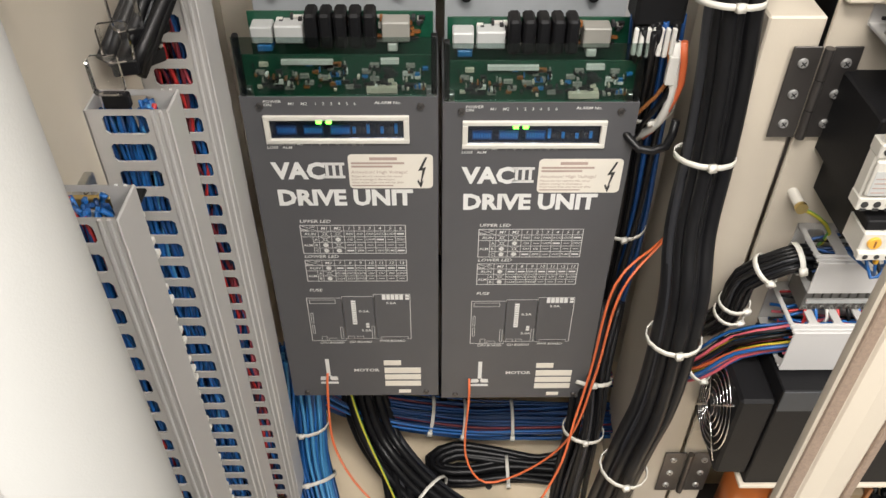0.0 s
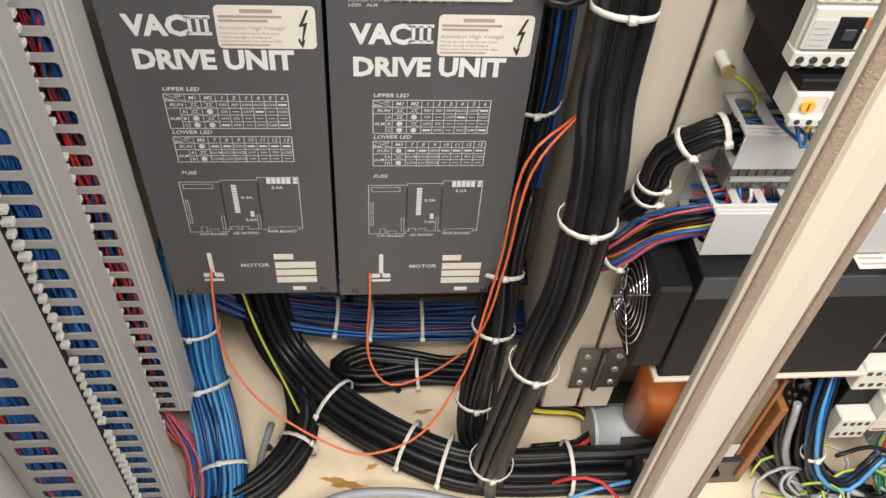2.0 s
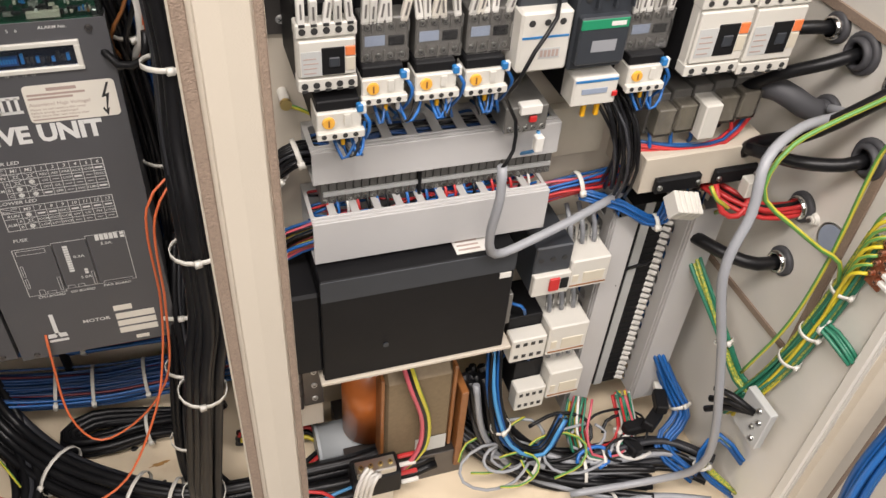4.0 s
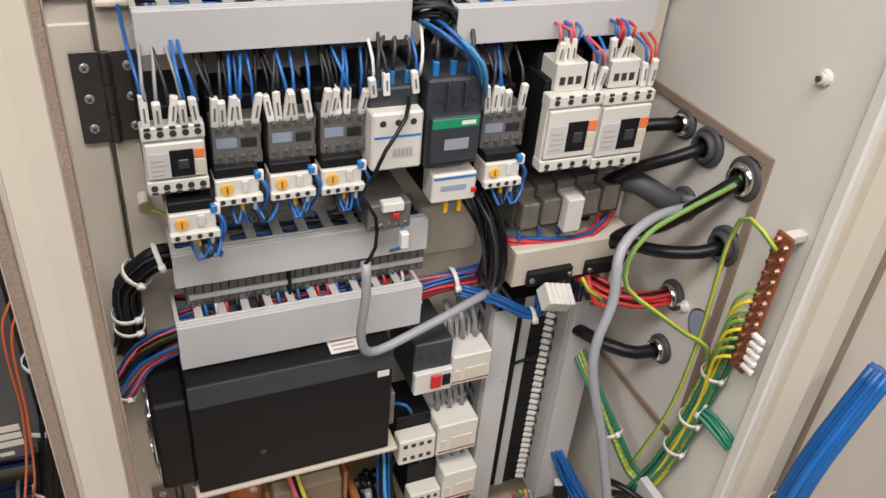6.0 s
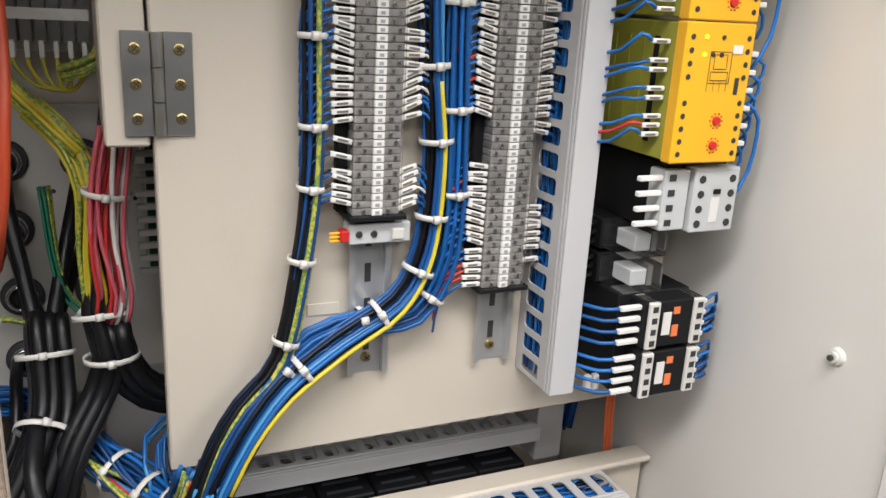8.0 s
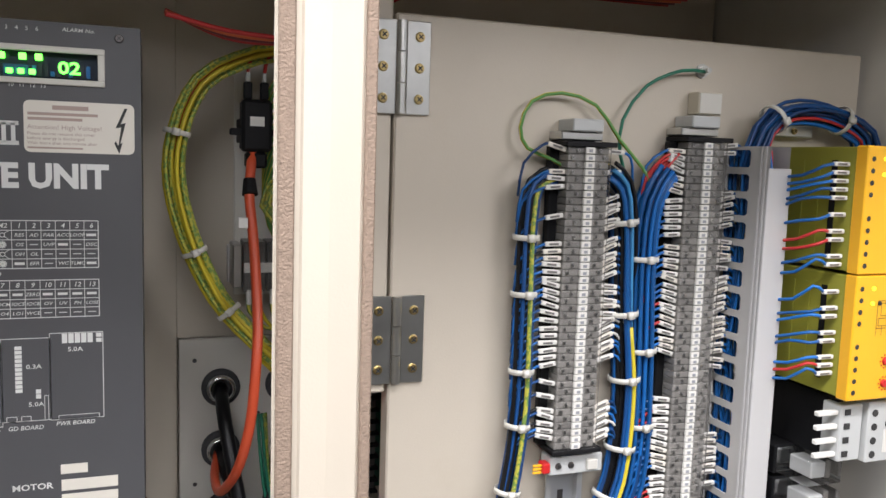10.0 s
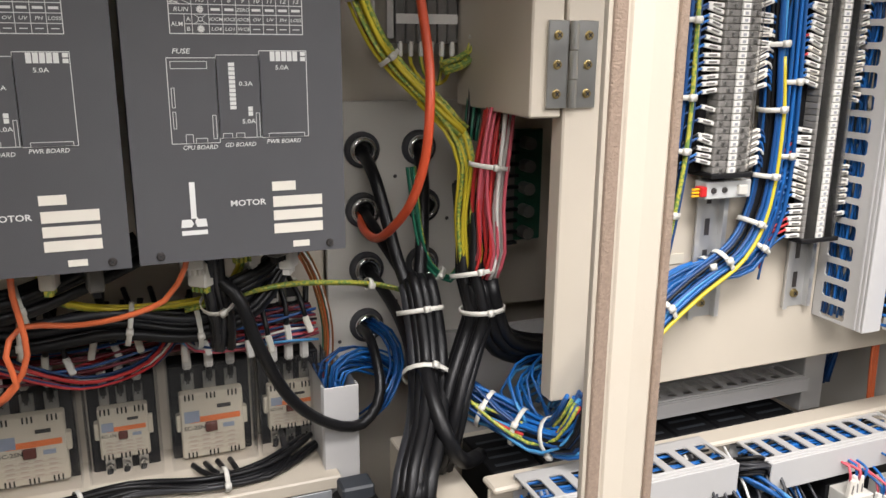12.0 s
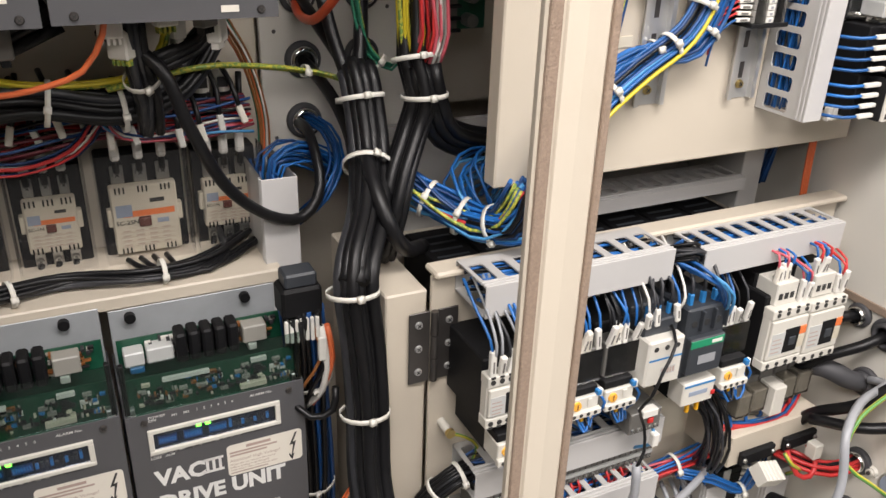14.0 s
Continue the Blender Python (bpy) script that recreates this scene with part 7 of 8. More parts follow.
for k, (pts, n, R, r, mm, lab) in enumerate((
    ([(0.74, 0.95, 0.70), (0.79, 0.90, 0.67), (0.86, 0.86, 0.655), (0.93, 0.85, 0.655), (1.0, 0.84, 0.66), (1.05, 0.80, 0.66)], 18, 0.022, 0.0044, FL, "black and grey cables lying across the floor"),
    ([(0.76, 0.93, 0.80), (0.775, 0.90, 0.72), (0.82, 0.87, 0.67), (0.89, 0.84, 0.655), (0.97, 0.81, 0.655)], 16, 0.022, 0.0048, FL, "black cables sweeping over the floor"),
    ([(0.77, 0.92, 0.86), (0.765, 0.89, 0.80), (0.785, 0.87, 0.73), (0.83, 0.865, 0.70), (0.86, 0.88, 0.74)], 9, 0.009, 0.0024, [(BLUE, 3), (BLACKC, 2), (LBLUE, 0.5)], "blue leads hanging in a loop"),
    ([(0.90, 0.91, 0.73), (0.885, 0.88, 0.70), (0.895, 0.855, 0.675), (0.935, 0.85, 0.672), (0.96, 0.87, 0.69), (0.955, 0.90, 0.73)], 18, 0.013, 0.0018, [(RED, 2), (WHITEW, 2), (YELLOW, 2), (GREENW, 2), (PINK, 2), (LBLUE, 1)], "coil of thin many-coloured leads"),
    ([(1.0, 0.92, 0.79), (1.02, 0.89, 0.74), (1.03, 0.86, 0.71), (1.0, 0.84, 0.68), (1.03, 0.80, 0.66)], 9, 0.010, 0.0026, [(BLUE, 3), (BLACKC, 1)], "blue leads running to the floor"),
    ([(0.80, 0.82, 0.645), (0.88, 0.80, 0.645), (0.96, 0.79, 0.648), (1.03, 0.76, 0.65)], 4, 0.008, 0.0045, [(GREYC, 1)], "grey cables along the front of the floor"),
    ([(1.06, 0.76, 0.66), (1.02, 0.79, 0.70), (1.04, 0.80, 0.74), (1.06, 0.77, 0.72)], 5, 0.006, 0.0028, [(BLUE, 3), (YGREEN, 1)], "blue leads looped at the cabinet edge"),
)):
    bundle("floor_leads", pts, n, R, r, mm, lab, ties=(0.5,), seed=80 + k, loose=0.4)
for k, (x, y, z) in enumerate(((0.965, 0.865, 0.70), (0.985, 0.86, 0.715), (1.0, 0.875, 0.73), (0.955, 0.85, 0.685))):
    e = thing("plug", "black and white cable plug among the floor leads", "plug", (x, y, z), 35 * k, group="floor plugs")
    pbox("body", (-0.016, -0.008, -0.008), (0.016, 0.008, 0.008), BLACKP, e, 0.002)
    pbox("tail", (0.016, -0.005, -0.005), (0.030, 0.005, 0.005), WHITEP, e, 0.001)
# bunch of blue leads outside the cabinet edge
bundle("blue_riser", [(1.10, 0.62, 0.55), (1.085, 0.635, 0.72), (1.065, 0.645, 0.87), (1.075, 0.648, 0.96), (1.085, 0.648, 1.03), (1.12, 0.65, 1.12)], 14, 0.011, 0.0034, [(BLUE, 4), (LBLUE, 1)], "tied bunch of bright blue leads outside the cabinet edge", ties=(0.45, 0.72), seed=90)

rg = random.Random(95)
for k in range(16):
    cx, cy, rr = rg.uniform(0.76, 0.99), rg.uniform(0.84, 0.89), rg.uniform(0.018, 0.040)
    a0, turn = rg.uniform(0, 6.28), rg.uniform(3.5, 6.0)
    pts = [(cx + rr * 1.3 * math.cos(a0 + turn * q / 6), cy + rr * 0.6 * math.sin(a0 + turn * q / 6), 0.675 + 0.004 * (k % 5) + rr * 0.5 * (1 + math.sin(a0 + turn * q / 6))) for q in range(7)]
    cable("floor_loop_lead", pts, rg.uniform(0.0016, 0.0028), rg.choice((BLUE, GREYC, GREYC, BLACKC, BLACKC, GREYC, WHITEW, BLACKC, YGREEN)), "thin lead looped among the floor cables", group="looped floor leads")

# ---- right bay: upper swing panel ----
UY = 0.975
slab("wall_upper_panel", (0.6040, UY, 1.4325), (1.060, UY + 0.020, 1.984), CREAM, 0.0015, "cream swing panel that carries the terminal rails")
slab("wall_upper_rear", (0.62, 1.20, 1.45), (1.062, 1.205, 2.08), CREAM_IN)
e = thing("cream_block", "cream plastic block stuck on the panel", "block", (0.868, UY, 1.920))
pbox("body", (0, -0.016, 0), (0.024, 0, 0.019), BEIGEP, e, 0.001)
pbox("face", (0.001, -0.0166, 0.001), (0.023, -0.016, 0.018), WHITEP, e, 0.0004)
e = thing("earth_stud", "zinc earth stud with nut and washer on the panel", "stud", (0.880, UY, 1.958), group="studs")
pcyl("washer", (0, -0.001, 0), (0, -1, 0), 0.0062, 0.002, ZINC, e)
pcyl("nut", (0, -0.004, 0), (0, -1, 0), 0.0046, 0.005, ZINC, e, seg=6)
pcyl("thread", (0, -0.009, 0), (0, -1, 0), 0.0022, 0.006, ZINC, e)
cable("earth_lead", [(0.880, 0.968, 1.957), (0.853, 0.965, 1.956), (0.819, 0.965, 1.941), (0.798, 0.965, 1.912), (0.797, 0.965, 1.885), (0.803, 0.962, 1.86), (0.806, 0.958, 1.80)], 0.0015, GREENW, "thin green earth lead curving to a stud")
cable("earth_lead", [(0.748, 0.955, 1.868), (0.732, 0.962, 1.878), (0.712, 0.965, 1.886), (0.705, 0.965, 1.902), (0.714, 0.965, 1.923), (0.740, 0.965, 1.931), (0.772, 0.965, 1.923), (0.794, 0.962, 1.896), (0.823, 0.955, 1.859), (0.826, 0.955, 1.81)], 0.0016, YGREEN, "yellow and green earth lead in a wide loop")


def din_rail(x, z0, z1):
    """A 35 mm top-hat rail with punched slots and a screw."""
    e = thing("mounting_rail", "bright metal top-hat rail screwed to the panel", "mounting rail", (x, UY, z0), group="mounting rails")
    L = z1 - z0
    bm = bmesh.new()
    for a, b in (((-0.0175, -0.0075, 0), (-0.0125, -0.0065, L)), ((-0.0135, -0.0065, 0), (-0.0125, 0, L)), ((-0.0125, -0.001, 0), (0.0125, 0.0, L)), ((0.0125, -0.0065, 0), (0.0135, 0, L)), ((0.0125, -0.0075, 0), (0.0175, -0.0065, L))):
        add_box(bm, a, b)
    part("profile", bm, ALU, e)
    for k in range(int(L / 0.030)):
        pbox("slot", (-0.0026, -0.0014, 0.020 + k * 0.030), (0.0026, -0.0010, 0.036 + k * 0.030), DARKSTEEL, e, 0)
    pscrew("screw", (0, -0.003, 0.014), (0, -1, 0), 0.0046, BRASS, e, 0.003)


din_rail(0.7615, 1.497, 1.900)
din_rail(0.8770, 1.494, 1.900)


def tall_strip(x, z0, n, pitch, seed, left, right, lm, rm):
    """A tall terminal strip: narrow terminals under a clear cover, number strip, sleeved leads both sides."""
    e = thing("terminal_strip", "tall dark terminal strip with white numbers and sleeved leads", "terminal block", (x, UY, z0), group="tall terminal strips")
    L = n * pitch
    rg = random.Random(seed)
    for k in range(n):
        pbox("terminal", (-0.0185, -0.028, k * pitch), (0.0185, -0.007, (k + 0.93) * pitch), STRIPP, e, 0.0006)
        for s in (-1, 1):
            pscrew("screw", (s * (0.0098 + 0.0045 * (k % 2)), -0.0286, (k + 0.5) * pitch), (0, -1, 0), 0.0019, ZINC, e)
    pbox("insulator", (-0.027, -0.014, 0.0), (-0.0185, -0.006, L), BLACKP, e)
    for k in range(n):
        pbox("number_tab", (-0.0042, -0.0312, (k + 0.06) * pitch), (0.0042, -0.0284, (k + 0.92) * pitch), LABEL, e, 0.0004)
        pbox("number_mark", (-0.0016, -0.0315, (k + 0.25) * pitch), (0.0016, -0.0312, (k + 0.65) * pitch), GREYC, e, 0)
    bm = bmesh.new()
    add_box(bm, (0.0060, -0.0315, 0.0), (0.0185, -0.0305, L))
    add_box(bm, (-0.0185, -0.0315, 0.0), (-0.0060, -0.0305, L))
    part("clear_cover", bm, CLEAR, e, "clear cover strips")
    for zz in (-0.004, L):
        pbox("end_plate", (-0.022, -0.032, zz), (0.024, 0, zz + 0.004), BLACKP, e, 0.0006)
    pbox("end_clamp", (-0.022, -0.022, L + 0.005), (0.016, 0, L + 0.012), ZINC, e, 0.001)
    pbox("end_stop", (-0.014, -0.026, L + 0.012), (0.014, 0, L + 0.022), LGREYP, e, 0.001, "pale end stop")
    for side, chance, mats, reach in ((-1, left, lm, 0.034), (1, right, rm, 0.028)):
        gap, sag = False, 0.0
        for k in range(n):
            if k % 6 == 0:
                gap, sag = rg.random() > chance, rg.uniform(-0.34, 0.12)
            if rg.random() > (0.25 if gap else 0.96):
                continue
            z = (k + 0.5) * pitch
            tilt = side * (sag + rg.uniform(-0.10, 0.10))
            x0 = side * 0.0185
            ln = rg.uniform(0.0145, 0.0175)
            sl = pbox("wire_sleeve", (-ln / 2, -0.0018, -0.0019), (ln / 2, 0.0018, 0.0019), LABEL if rg.random() < 0.75 else STICKER, e, 0.0006)
            cx, cz = x0 + side * ln / 2 * math.cos(tilt), z - ln / 2 * math.sin(tilt) * side
            sl.location = (cx, -0.0235, cz)
            sl.rotation_euler = (0, tilt, 0)
            pr = pbox("sleeve_print", (-0.0042, -0.0004, -0.0008), (0.0042, 0.0, 0.0008), INKSOFT, e, 0)
            pr.location = (cx, -0.0255, cz)
            pr.rotation_euler = (0, tilt, 0)
            ex, ez = x0 + side * ln * math.cos(tilt), z - ln * math.sin(tilt) * side
            drop = rg.uniform(0.010, 0.020)
            cable("lead", [(ex - side * 0.001, -0.0235, ez), (ex + side * 0.005, -0.023, ez - 0.002), (x0 + side * reach, -0.019, ez - drop), (x0 + side * (reach + 0.003), -0.017, ez - drop - 0.026)], 0.0012, rg.choice(mats), "", parent=e, sides=5)
    return e


tall_strip(0.7575, 1.6400, 43, 0.00578, 101, 0.62, 0.74, (BLUE, BLUE, BLUED, BLACKC), (BLUE, BLUE, BLUED, WHITEW))
tall_strip(0.8700, 1.5720, 56, 0.00579, 102, 0.78, 0.66, (BLUE, BLUE, BLUE, RED), (BLUE, BLUE, BLUED))
e = thing("diode_terminal", "pale terminal with yellow and red ferrules under the strip", "terminal block", (0.758, UY, 1.616))
pbox("body", (-0.020, -0.024, 0), (0.030, -0.007, 0.016), LGREYP, e, 0.001)
pbox("red_block", (-0.027, -0.026, 0.003), (-0.020, -0.016, 0.012), REDP, e, 0.001, "red block")
for k in range(3):
    pbox("ferrule", (-0.035, -0.024, 0.003 + k * 0.003), (-0.027, -0.022, 0.005 + k * 0.003), YELM, e, 0.0005, "yellow ferrule")
for k in range(2):
    pscrew("screw", (-0.012 + 0.012 * k, -0.0248, 0.008), (0, -1, 0), 0.003, DARKSTEEL, e)
pbox("tab", (0.014, -0.027, 0.003), (0.024, -0.023, 0.012), WHITEP, e, 0.0008)
e = thing("small_tag", "small yellow-white tag stuck on the panel", "tag", (0.712, UY, 1.552))
pbox("tag", (0, -0.0014, 0), (0.026, 0, 0.010), BEIGEP, e, 0.0003)

# wire bunches on the panel, and where they leave it
BB = [(BLUE, 9), (BLUED, 3), (BLACKC, 2), (LBLUE, 1)]
bundle("panel_loom", [(0.733, 0.958, 1.866), (0.716, 0.958, 1.857), (0.711, 0.958, 1.827), (0.711, 0.958, 1.754), (0.711, 0.958, 1.675), (0.703, 0.957, 1.605), (0.686, 0.955, 1.528), (0.655, 0.95, 1.494), (0.636, 0.945, 1.467), (0.622, 0.94, 1.436), (0.612, 0.95, 1.40), (0.59, 0.99, 1.395)], 16, 0.0075, 0.0021, [(BLACKC, 8), (BLUED, 3), (BLUE, 1), (LBLUE, 1), (YGREEN, 1)], "black, blue and green leads tied down the panel", ties=(0.14, 0.24, 0.34, 0.43, 0.55, 0.66), seed=111)
bundle("panel_loom", [(0.778, 0.955, 1.868), (0.792, 0.957, 1.857), (0.798, 0.957, 1.828), (0.803, 0.957, 1.751), (0.809, 0.957, 1.680), (0.803, 0.956, 1.607), (0.780, 0.955, 1.565), (0.733, 0.953, 1.538), (0.688, 0.948, 1.508), (0.657, 0.942, 1.472), (0.636, 0.938, 1.436), (0.622, 0.945, 1.402), (0.60, 0.985, 1.392), (0.57, 1.03, 1.405)], 26, 0.0105, 0.0020, [(BLUE, 7), (BLUED, 3), (BLACKC, 5), (YELLOW, 1), (LBLUE, 1)], "blue leads with a yellow and a black one, tied", ties=(0.12, 0.22, 0.33, 0.42, 0.5, 0.58, 0.66), seed=112)
bundle("panel_loom", [(0.836, 0.955, 1.872), (0.823, 0.957, 1.846), (0.820, 0.958, 1.797), (0.824, 0.958, 1.703), (0.826, 0.960, 1.624), (0.819, 0.961, 1.583), (0.797, 0.961, 1.551), (0.753, 0.962, 1.546), (0.713, 0.960, 1.536), (0.682, 0.958, 1.506), (0.652, 0.952, 1.472), (0.632, 0.948, 1.438), (0.615, 0.96, 1.405), (0.585, 1.01, 1.400)], 30, 0.0110, 0.0019, [(BLUE, 12), (BLUED, 3), (LBLUE, 1), (PINK, 1)], "fat bunch of blue leads curving down the panel", ties=(0.15, 0.27, 0.38, 0.5, 0.6, 0.7), seed=113)
bundle("panel_leads", [(0.846, 0.955, 1.885), (0.828, 0.955, 1.862), (0.822, 0.955, 1.825), (0.821, 0.955, 1.76)], 7, 0.004, 0.0015, [(RED, 3), (YELLOW, 1)], "red leads from the top terminals", seed=114)
cable("yellow_cable", [(0.806, 0.947, 1.74), (0.812, 0.946, 1.68), (0.806, 0.945, 1.605), (0.782, 0.943, 1.560), (0.736, 0.942, 1.530), (0.692, 0.938, 1.500), (0.662, 0.932, 1.468), (0.642, 0.928, 1.432)], 0.0019, YELLOW, "yellow lead along the outside of the bunch")
bundle("blue_spread", [(0.545, 1.05, 1.418), (0.574, 1.02, 1.404), (0.600, 0.99, 1.394), (0.614, 0.965, 1.405), (0.622, 0.945, 1.44)], 34, 0.016, 0.0018, [(BLUE, 8), (BLUED, 3), (LBLUE, 2), (RED, 1), (YGREEN, 1)], "blue leads spreading under the panel corner", ties=(0.3, 0.55, 0.75), seed=115, loose=0.5)
bundle("blue_spread", [(0.60, 1.0, 1.40), (0.60, 1.03, 1.425), (0.64, 1.05, 1.430), (0.67, 1.06, 1.41), (0.64, 1.04, 1.395)], 16, 0.014, 0.0016, [(BLUE, 5), (LBLUE, 2)], "tangle of blue leads behind the panel corner", seed=116, loose=0.8)

# upright duct, with the lid cut short at the top
duct((0.9060, UY, 1.482), (0, 0, 0), 0.412, 0.0215, 0.062, "upright grey slotted duct with blue wires in its slots", seed=120, wires=22, mats=[(BLUE, 8), (BLUED, 2), (RED, 0.7)], cut=0.018, pitch=0.0206, lo=0.010, hi=0.040, gap=0.006)
bundle("panel_loom", [(0.915, 0.945, 1.875), (0.925, 0.945, 1.908), (0.953, 0.948, 1.925), (0.999, 0.950, 1.925), (1.043, 0.950, 1.908), (1.052, 0.95, 1.88)], 22, 0.010, 0.0018, [(BLUED, 6), (BLUE, 4), (RED, 1)], "blue leads arching from the duct top", ties=(0.3, 0.7), seed=121)
din = thing("mounting_rail", "bright metal rail behind the yellow modules", "mounting rail", (0.975, UY, 1.905), group="mounting rails")
pbox("profile", (-0.020, -0.012, 0), (0.022, 0, 0.010), ALU, din, 0.0008)
pscrew("screw", (0, -0.0135, 0.005), (0, -1, 0), 0.003, BRASS, din)


def yellow_module(z, h, k):
    e = thing("safety_relay", "yellow safety relay module with red dials and black terminals", "safety relay", (0.9575, UY, z), group="yellow modules")
    w, d = 0.064, 0.112
    pbox("housing", (0.001, -d + 0.012, 0.001), (w - 0.001, 0, h - 0.001), OLIVE, e, 0.001, "olive plastic housing")
    for q in range(4):
        pbox("vent", (0.0005, -d + 0.03 + q * 0.018, 0.012), (0.0012, -d + 0.036 + q * 0.018, h - 0.012), BLACKP if q == 0 else OLIVE, e, 0)
    pbox("face", (0, -d, 0), (w, -d + 0.012, h), YELM, e, 0.001, "yellow front")
    bm = bmesh.new()
    y = -d - 0.0004
    for side in (0.006, w - 0.006):
        for q in range(10):
            if q in (5,):
                continue
            cz = h * (0.07 + 0.092 * q)
            n = 8
            f = bm.faces.new([bm.verts.new((side + 0.0022 * math.cos(a * math.tau / n), y, cz + 0.0022 * math.sin(a * math.tau / n))) for a in range(n)])
            f.material_index = 0
    for a in ((0.024, 0.58, 0.044, 0.80), (0.026, 0.60, 0.042, 0.66), (0.028, 0.68, 0.040, 0.78)):
        add_frame(bm, a[0], h * a[1], a[2], h * a[3], y, 0.0005, 0)
    for q in range(4):
        add_line(bm, 0.024 + q * 0.006, h * 0.52, 0.024 + q * 0.006, h * 0.60, y, 0.0004, 0)
    add_rect(bm, 0.050, h * 0.50, 0.054, h * 0.62, y, 0)
    part("front_print", bm, [INK_HOLE], e)
    for zz in (0.13, 0.31):
        pcyl("dial", (0.038, -d - 0.001, h * zz), (0, -1, 0), 0.0036, 0.002, REDP, e, 0.003, 14, "red dial")
        for a in range(10):
            c, s = math.cos(a * math.tau / 10), math.sin(a * math.tau / 10)
            pbox("tick", (0.038 + 0.0056 * c - 0.0005, -d - 0.0008, h * zz + 0.0056 * s - 0.0005), (0.038 + 0.0056 * c + 0.0005, -d - 0.0002, h * zz + 0.0056 * s + 0.0005), REDP, e, 0)
    for q, (dx, dz, m) in enumerate(((0.018, 0.90, LEDY), (0.018, 0.78, LEDY), (0.034, 0.90, INK_HOLE), (0.034, 0.78, INK_HOLE), (0.026, 0.78, INK_HOLE))):
        pcyl("indicator", (dx, -d - 0.0005, h * dz), (0, -1, 0), 0.0016, 0.0012, m, e, seg=8)
    pbox("sticker", (0.044, -d - 0.0008, h * 0.79), (0.053, -d - 0.0002, h * 0.85), LABEL, e, 0)
    rg = random.Random(k)
    for q in range(14):
        zz = h * (0.06 + 0.066 * q)
        if rg.random() < 0.66:
            pbox("wire_sleeve", (-0.016, -d + 0.016, zz - 0.0018), (0.0, -d + 0.020, zz + 0.0018), LABEL, e, 0.0007)
            pbox("sleeve_print", (-0.013, -d + 0.0156, zz - 0.0007), (-0.004, -d + 0.016, zz + 0.0007), INKSOFT, e, 0)
            cable("lead", [(-0.015, -d + 0.018, zz), (-0.024, -d + 0.020, zz + rg.uniform(-0.004, 0.006)), (-0.030, -d + 0.035, zz - rg.uniform(0.002, 0.010)), (-0.033, -d + 0.06, zz - 0.012)], 0.0014, RED if q in (2, 3, 4) and rg.random() < 0.6 else BLUE, "", parent=e, sides=5)
        if q % 2 and rg.random() < 0.7:
            pbox("wire_sleeve", (w, -d + 0.006, zz - 0.002), (w + 0.012, -d + 0.011, zz + 0.002), LABEL, e, 0.0007)
            cable("lead", [(w + 0.008, -d + 0.016, zz), (w + 0.016 + 0.001 * q, -d + 0.014, zz - 0.008), (w + 0.018 + 0.0005 * q, -d + 0.018, zz - 0.024), (w + 0.006, -d + 0.03, zz - 0.036)], 0.0014, BLUE, "", parent=e, sides=5)
    cable("lead", [(w + 0.010, -d + 0.008, h * 0.42), (w + 0.026, -d + 0.010, h * 0.30), (w + 0.026, -d + 0.012, h * -0.10), (w + 0.012, -d + 0.014, h * -0.36)], 0.0016, BLUE, "", parent=e, sides=6)
    return e


yellow_module(1.794, 0.1025, 1)
yellow_module(1.690, 0.1030, 2)


# small contactor, two clear relays and the twin contactor below
e = thing("contactor", "light grey four-pole contactor with sleeved leads", "contactor", (0.972, UY, 1.630), group="upper contactors")
pbox("base", (0.0, -0.09, 0.0), (0.062, 0, 0.056), BLACKP, e, 0.001)
pbox("body", (0.020, -0.104, 0.002), (0.064, -0.08, 0.054), LGREYP, e, 0.001, "light grey front")
pbox("side_block", (-0.006, -0.100, 0.004), (0.018, -0.08, 0.052), LGREYP, e, 0.001)
for q in range(4):
    for x in (0.027, 0.057):
        pcyl("screw_hole", (x, -0.1042, 0.009 + q * 0.012), (0, -1, 0), 0.0032, 0.0006, INK_HOLE, e, seg=10)
    pbox("wire_sleeve", (-0.028, -0.098, 0.008 + q * 0.012), (-0.006, -0.093, 0.012 + q * 0.012), LABEL, e, 0.0007)
    pbox("slot", (-0.002, -0.1008, 0.008 + q * 0.012), (0.004, -0.0998, 0.013 + q * 0.012), INK_HOLE, e, 0)
pbox("marker", (0.038, -0.1046, 0.010), (0.046, -0.104, 0.030), LABEL, e, 0)
pbox("plunger", (0.039, -0.1055, 0.033), (0.046, -0.104, 0.037), BLACKP, e, 0.0004)
for k in range(2):
    e = thing("relay", "clear cased plug-in relay with a pale coil", "relay", (0.952, UY, 1.604 - 0.030 * k), group="clear relays")
    pbox("socket", (0.0, -0.045, 0.0), (0.042, 0, 0.026), BLACKP, e, 0.001)
    pbox("case", (0.002, -0.082, 0.002), (0.040, -0.045, 0.025), CLEAR, e, 0.0008, "clear case")
    pbox("coil", (0.012, -0.076, 0.006), (0.028, -0.050, 0.020), LGREYP, e, 0.001, "pale coil")
    pbox("frame", (0.030, -0.074, 0.004), (0.036, -0.048, 0.022), GREYP, e, 0.0006)
    for q in range(3):
        pbox("wire_sleeve", (-0.034, -0.042, 0.004 + q * 0.008), (-0.012, -0.038, 0.007 + q * 0.008), LABEL, e, 0.0007)
        cable("lead", [(-0.012, -0.040, 0.0055 + q * 0.008), (-0.004, -0.040, 0.0055 + q * 0.008), (0.0, -0.036, 0.006 + q * 0.008)], 0.0016, BLACKC, "", parent=e)
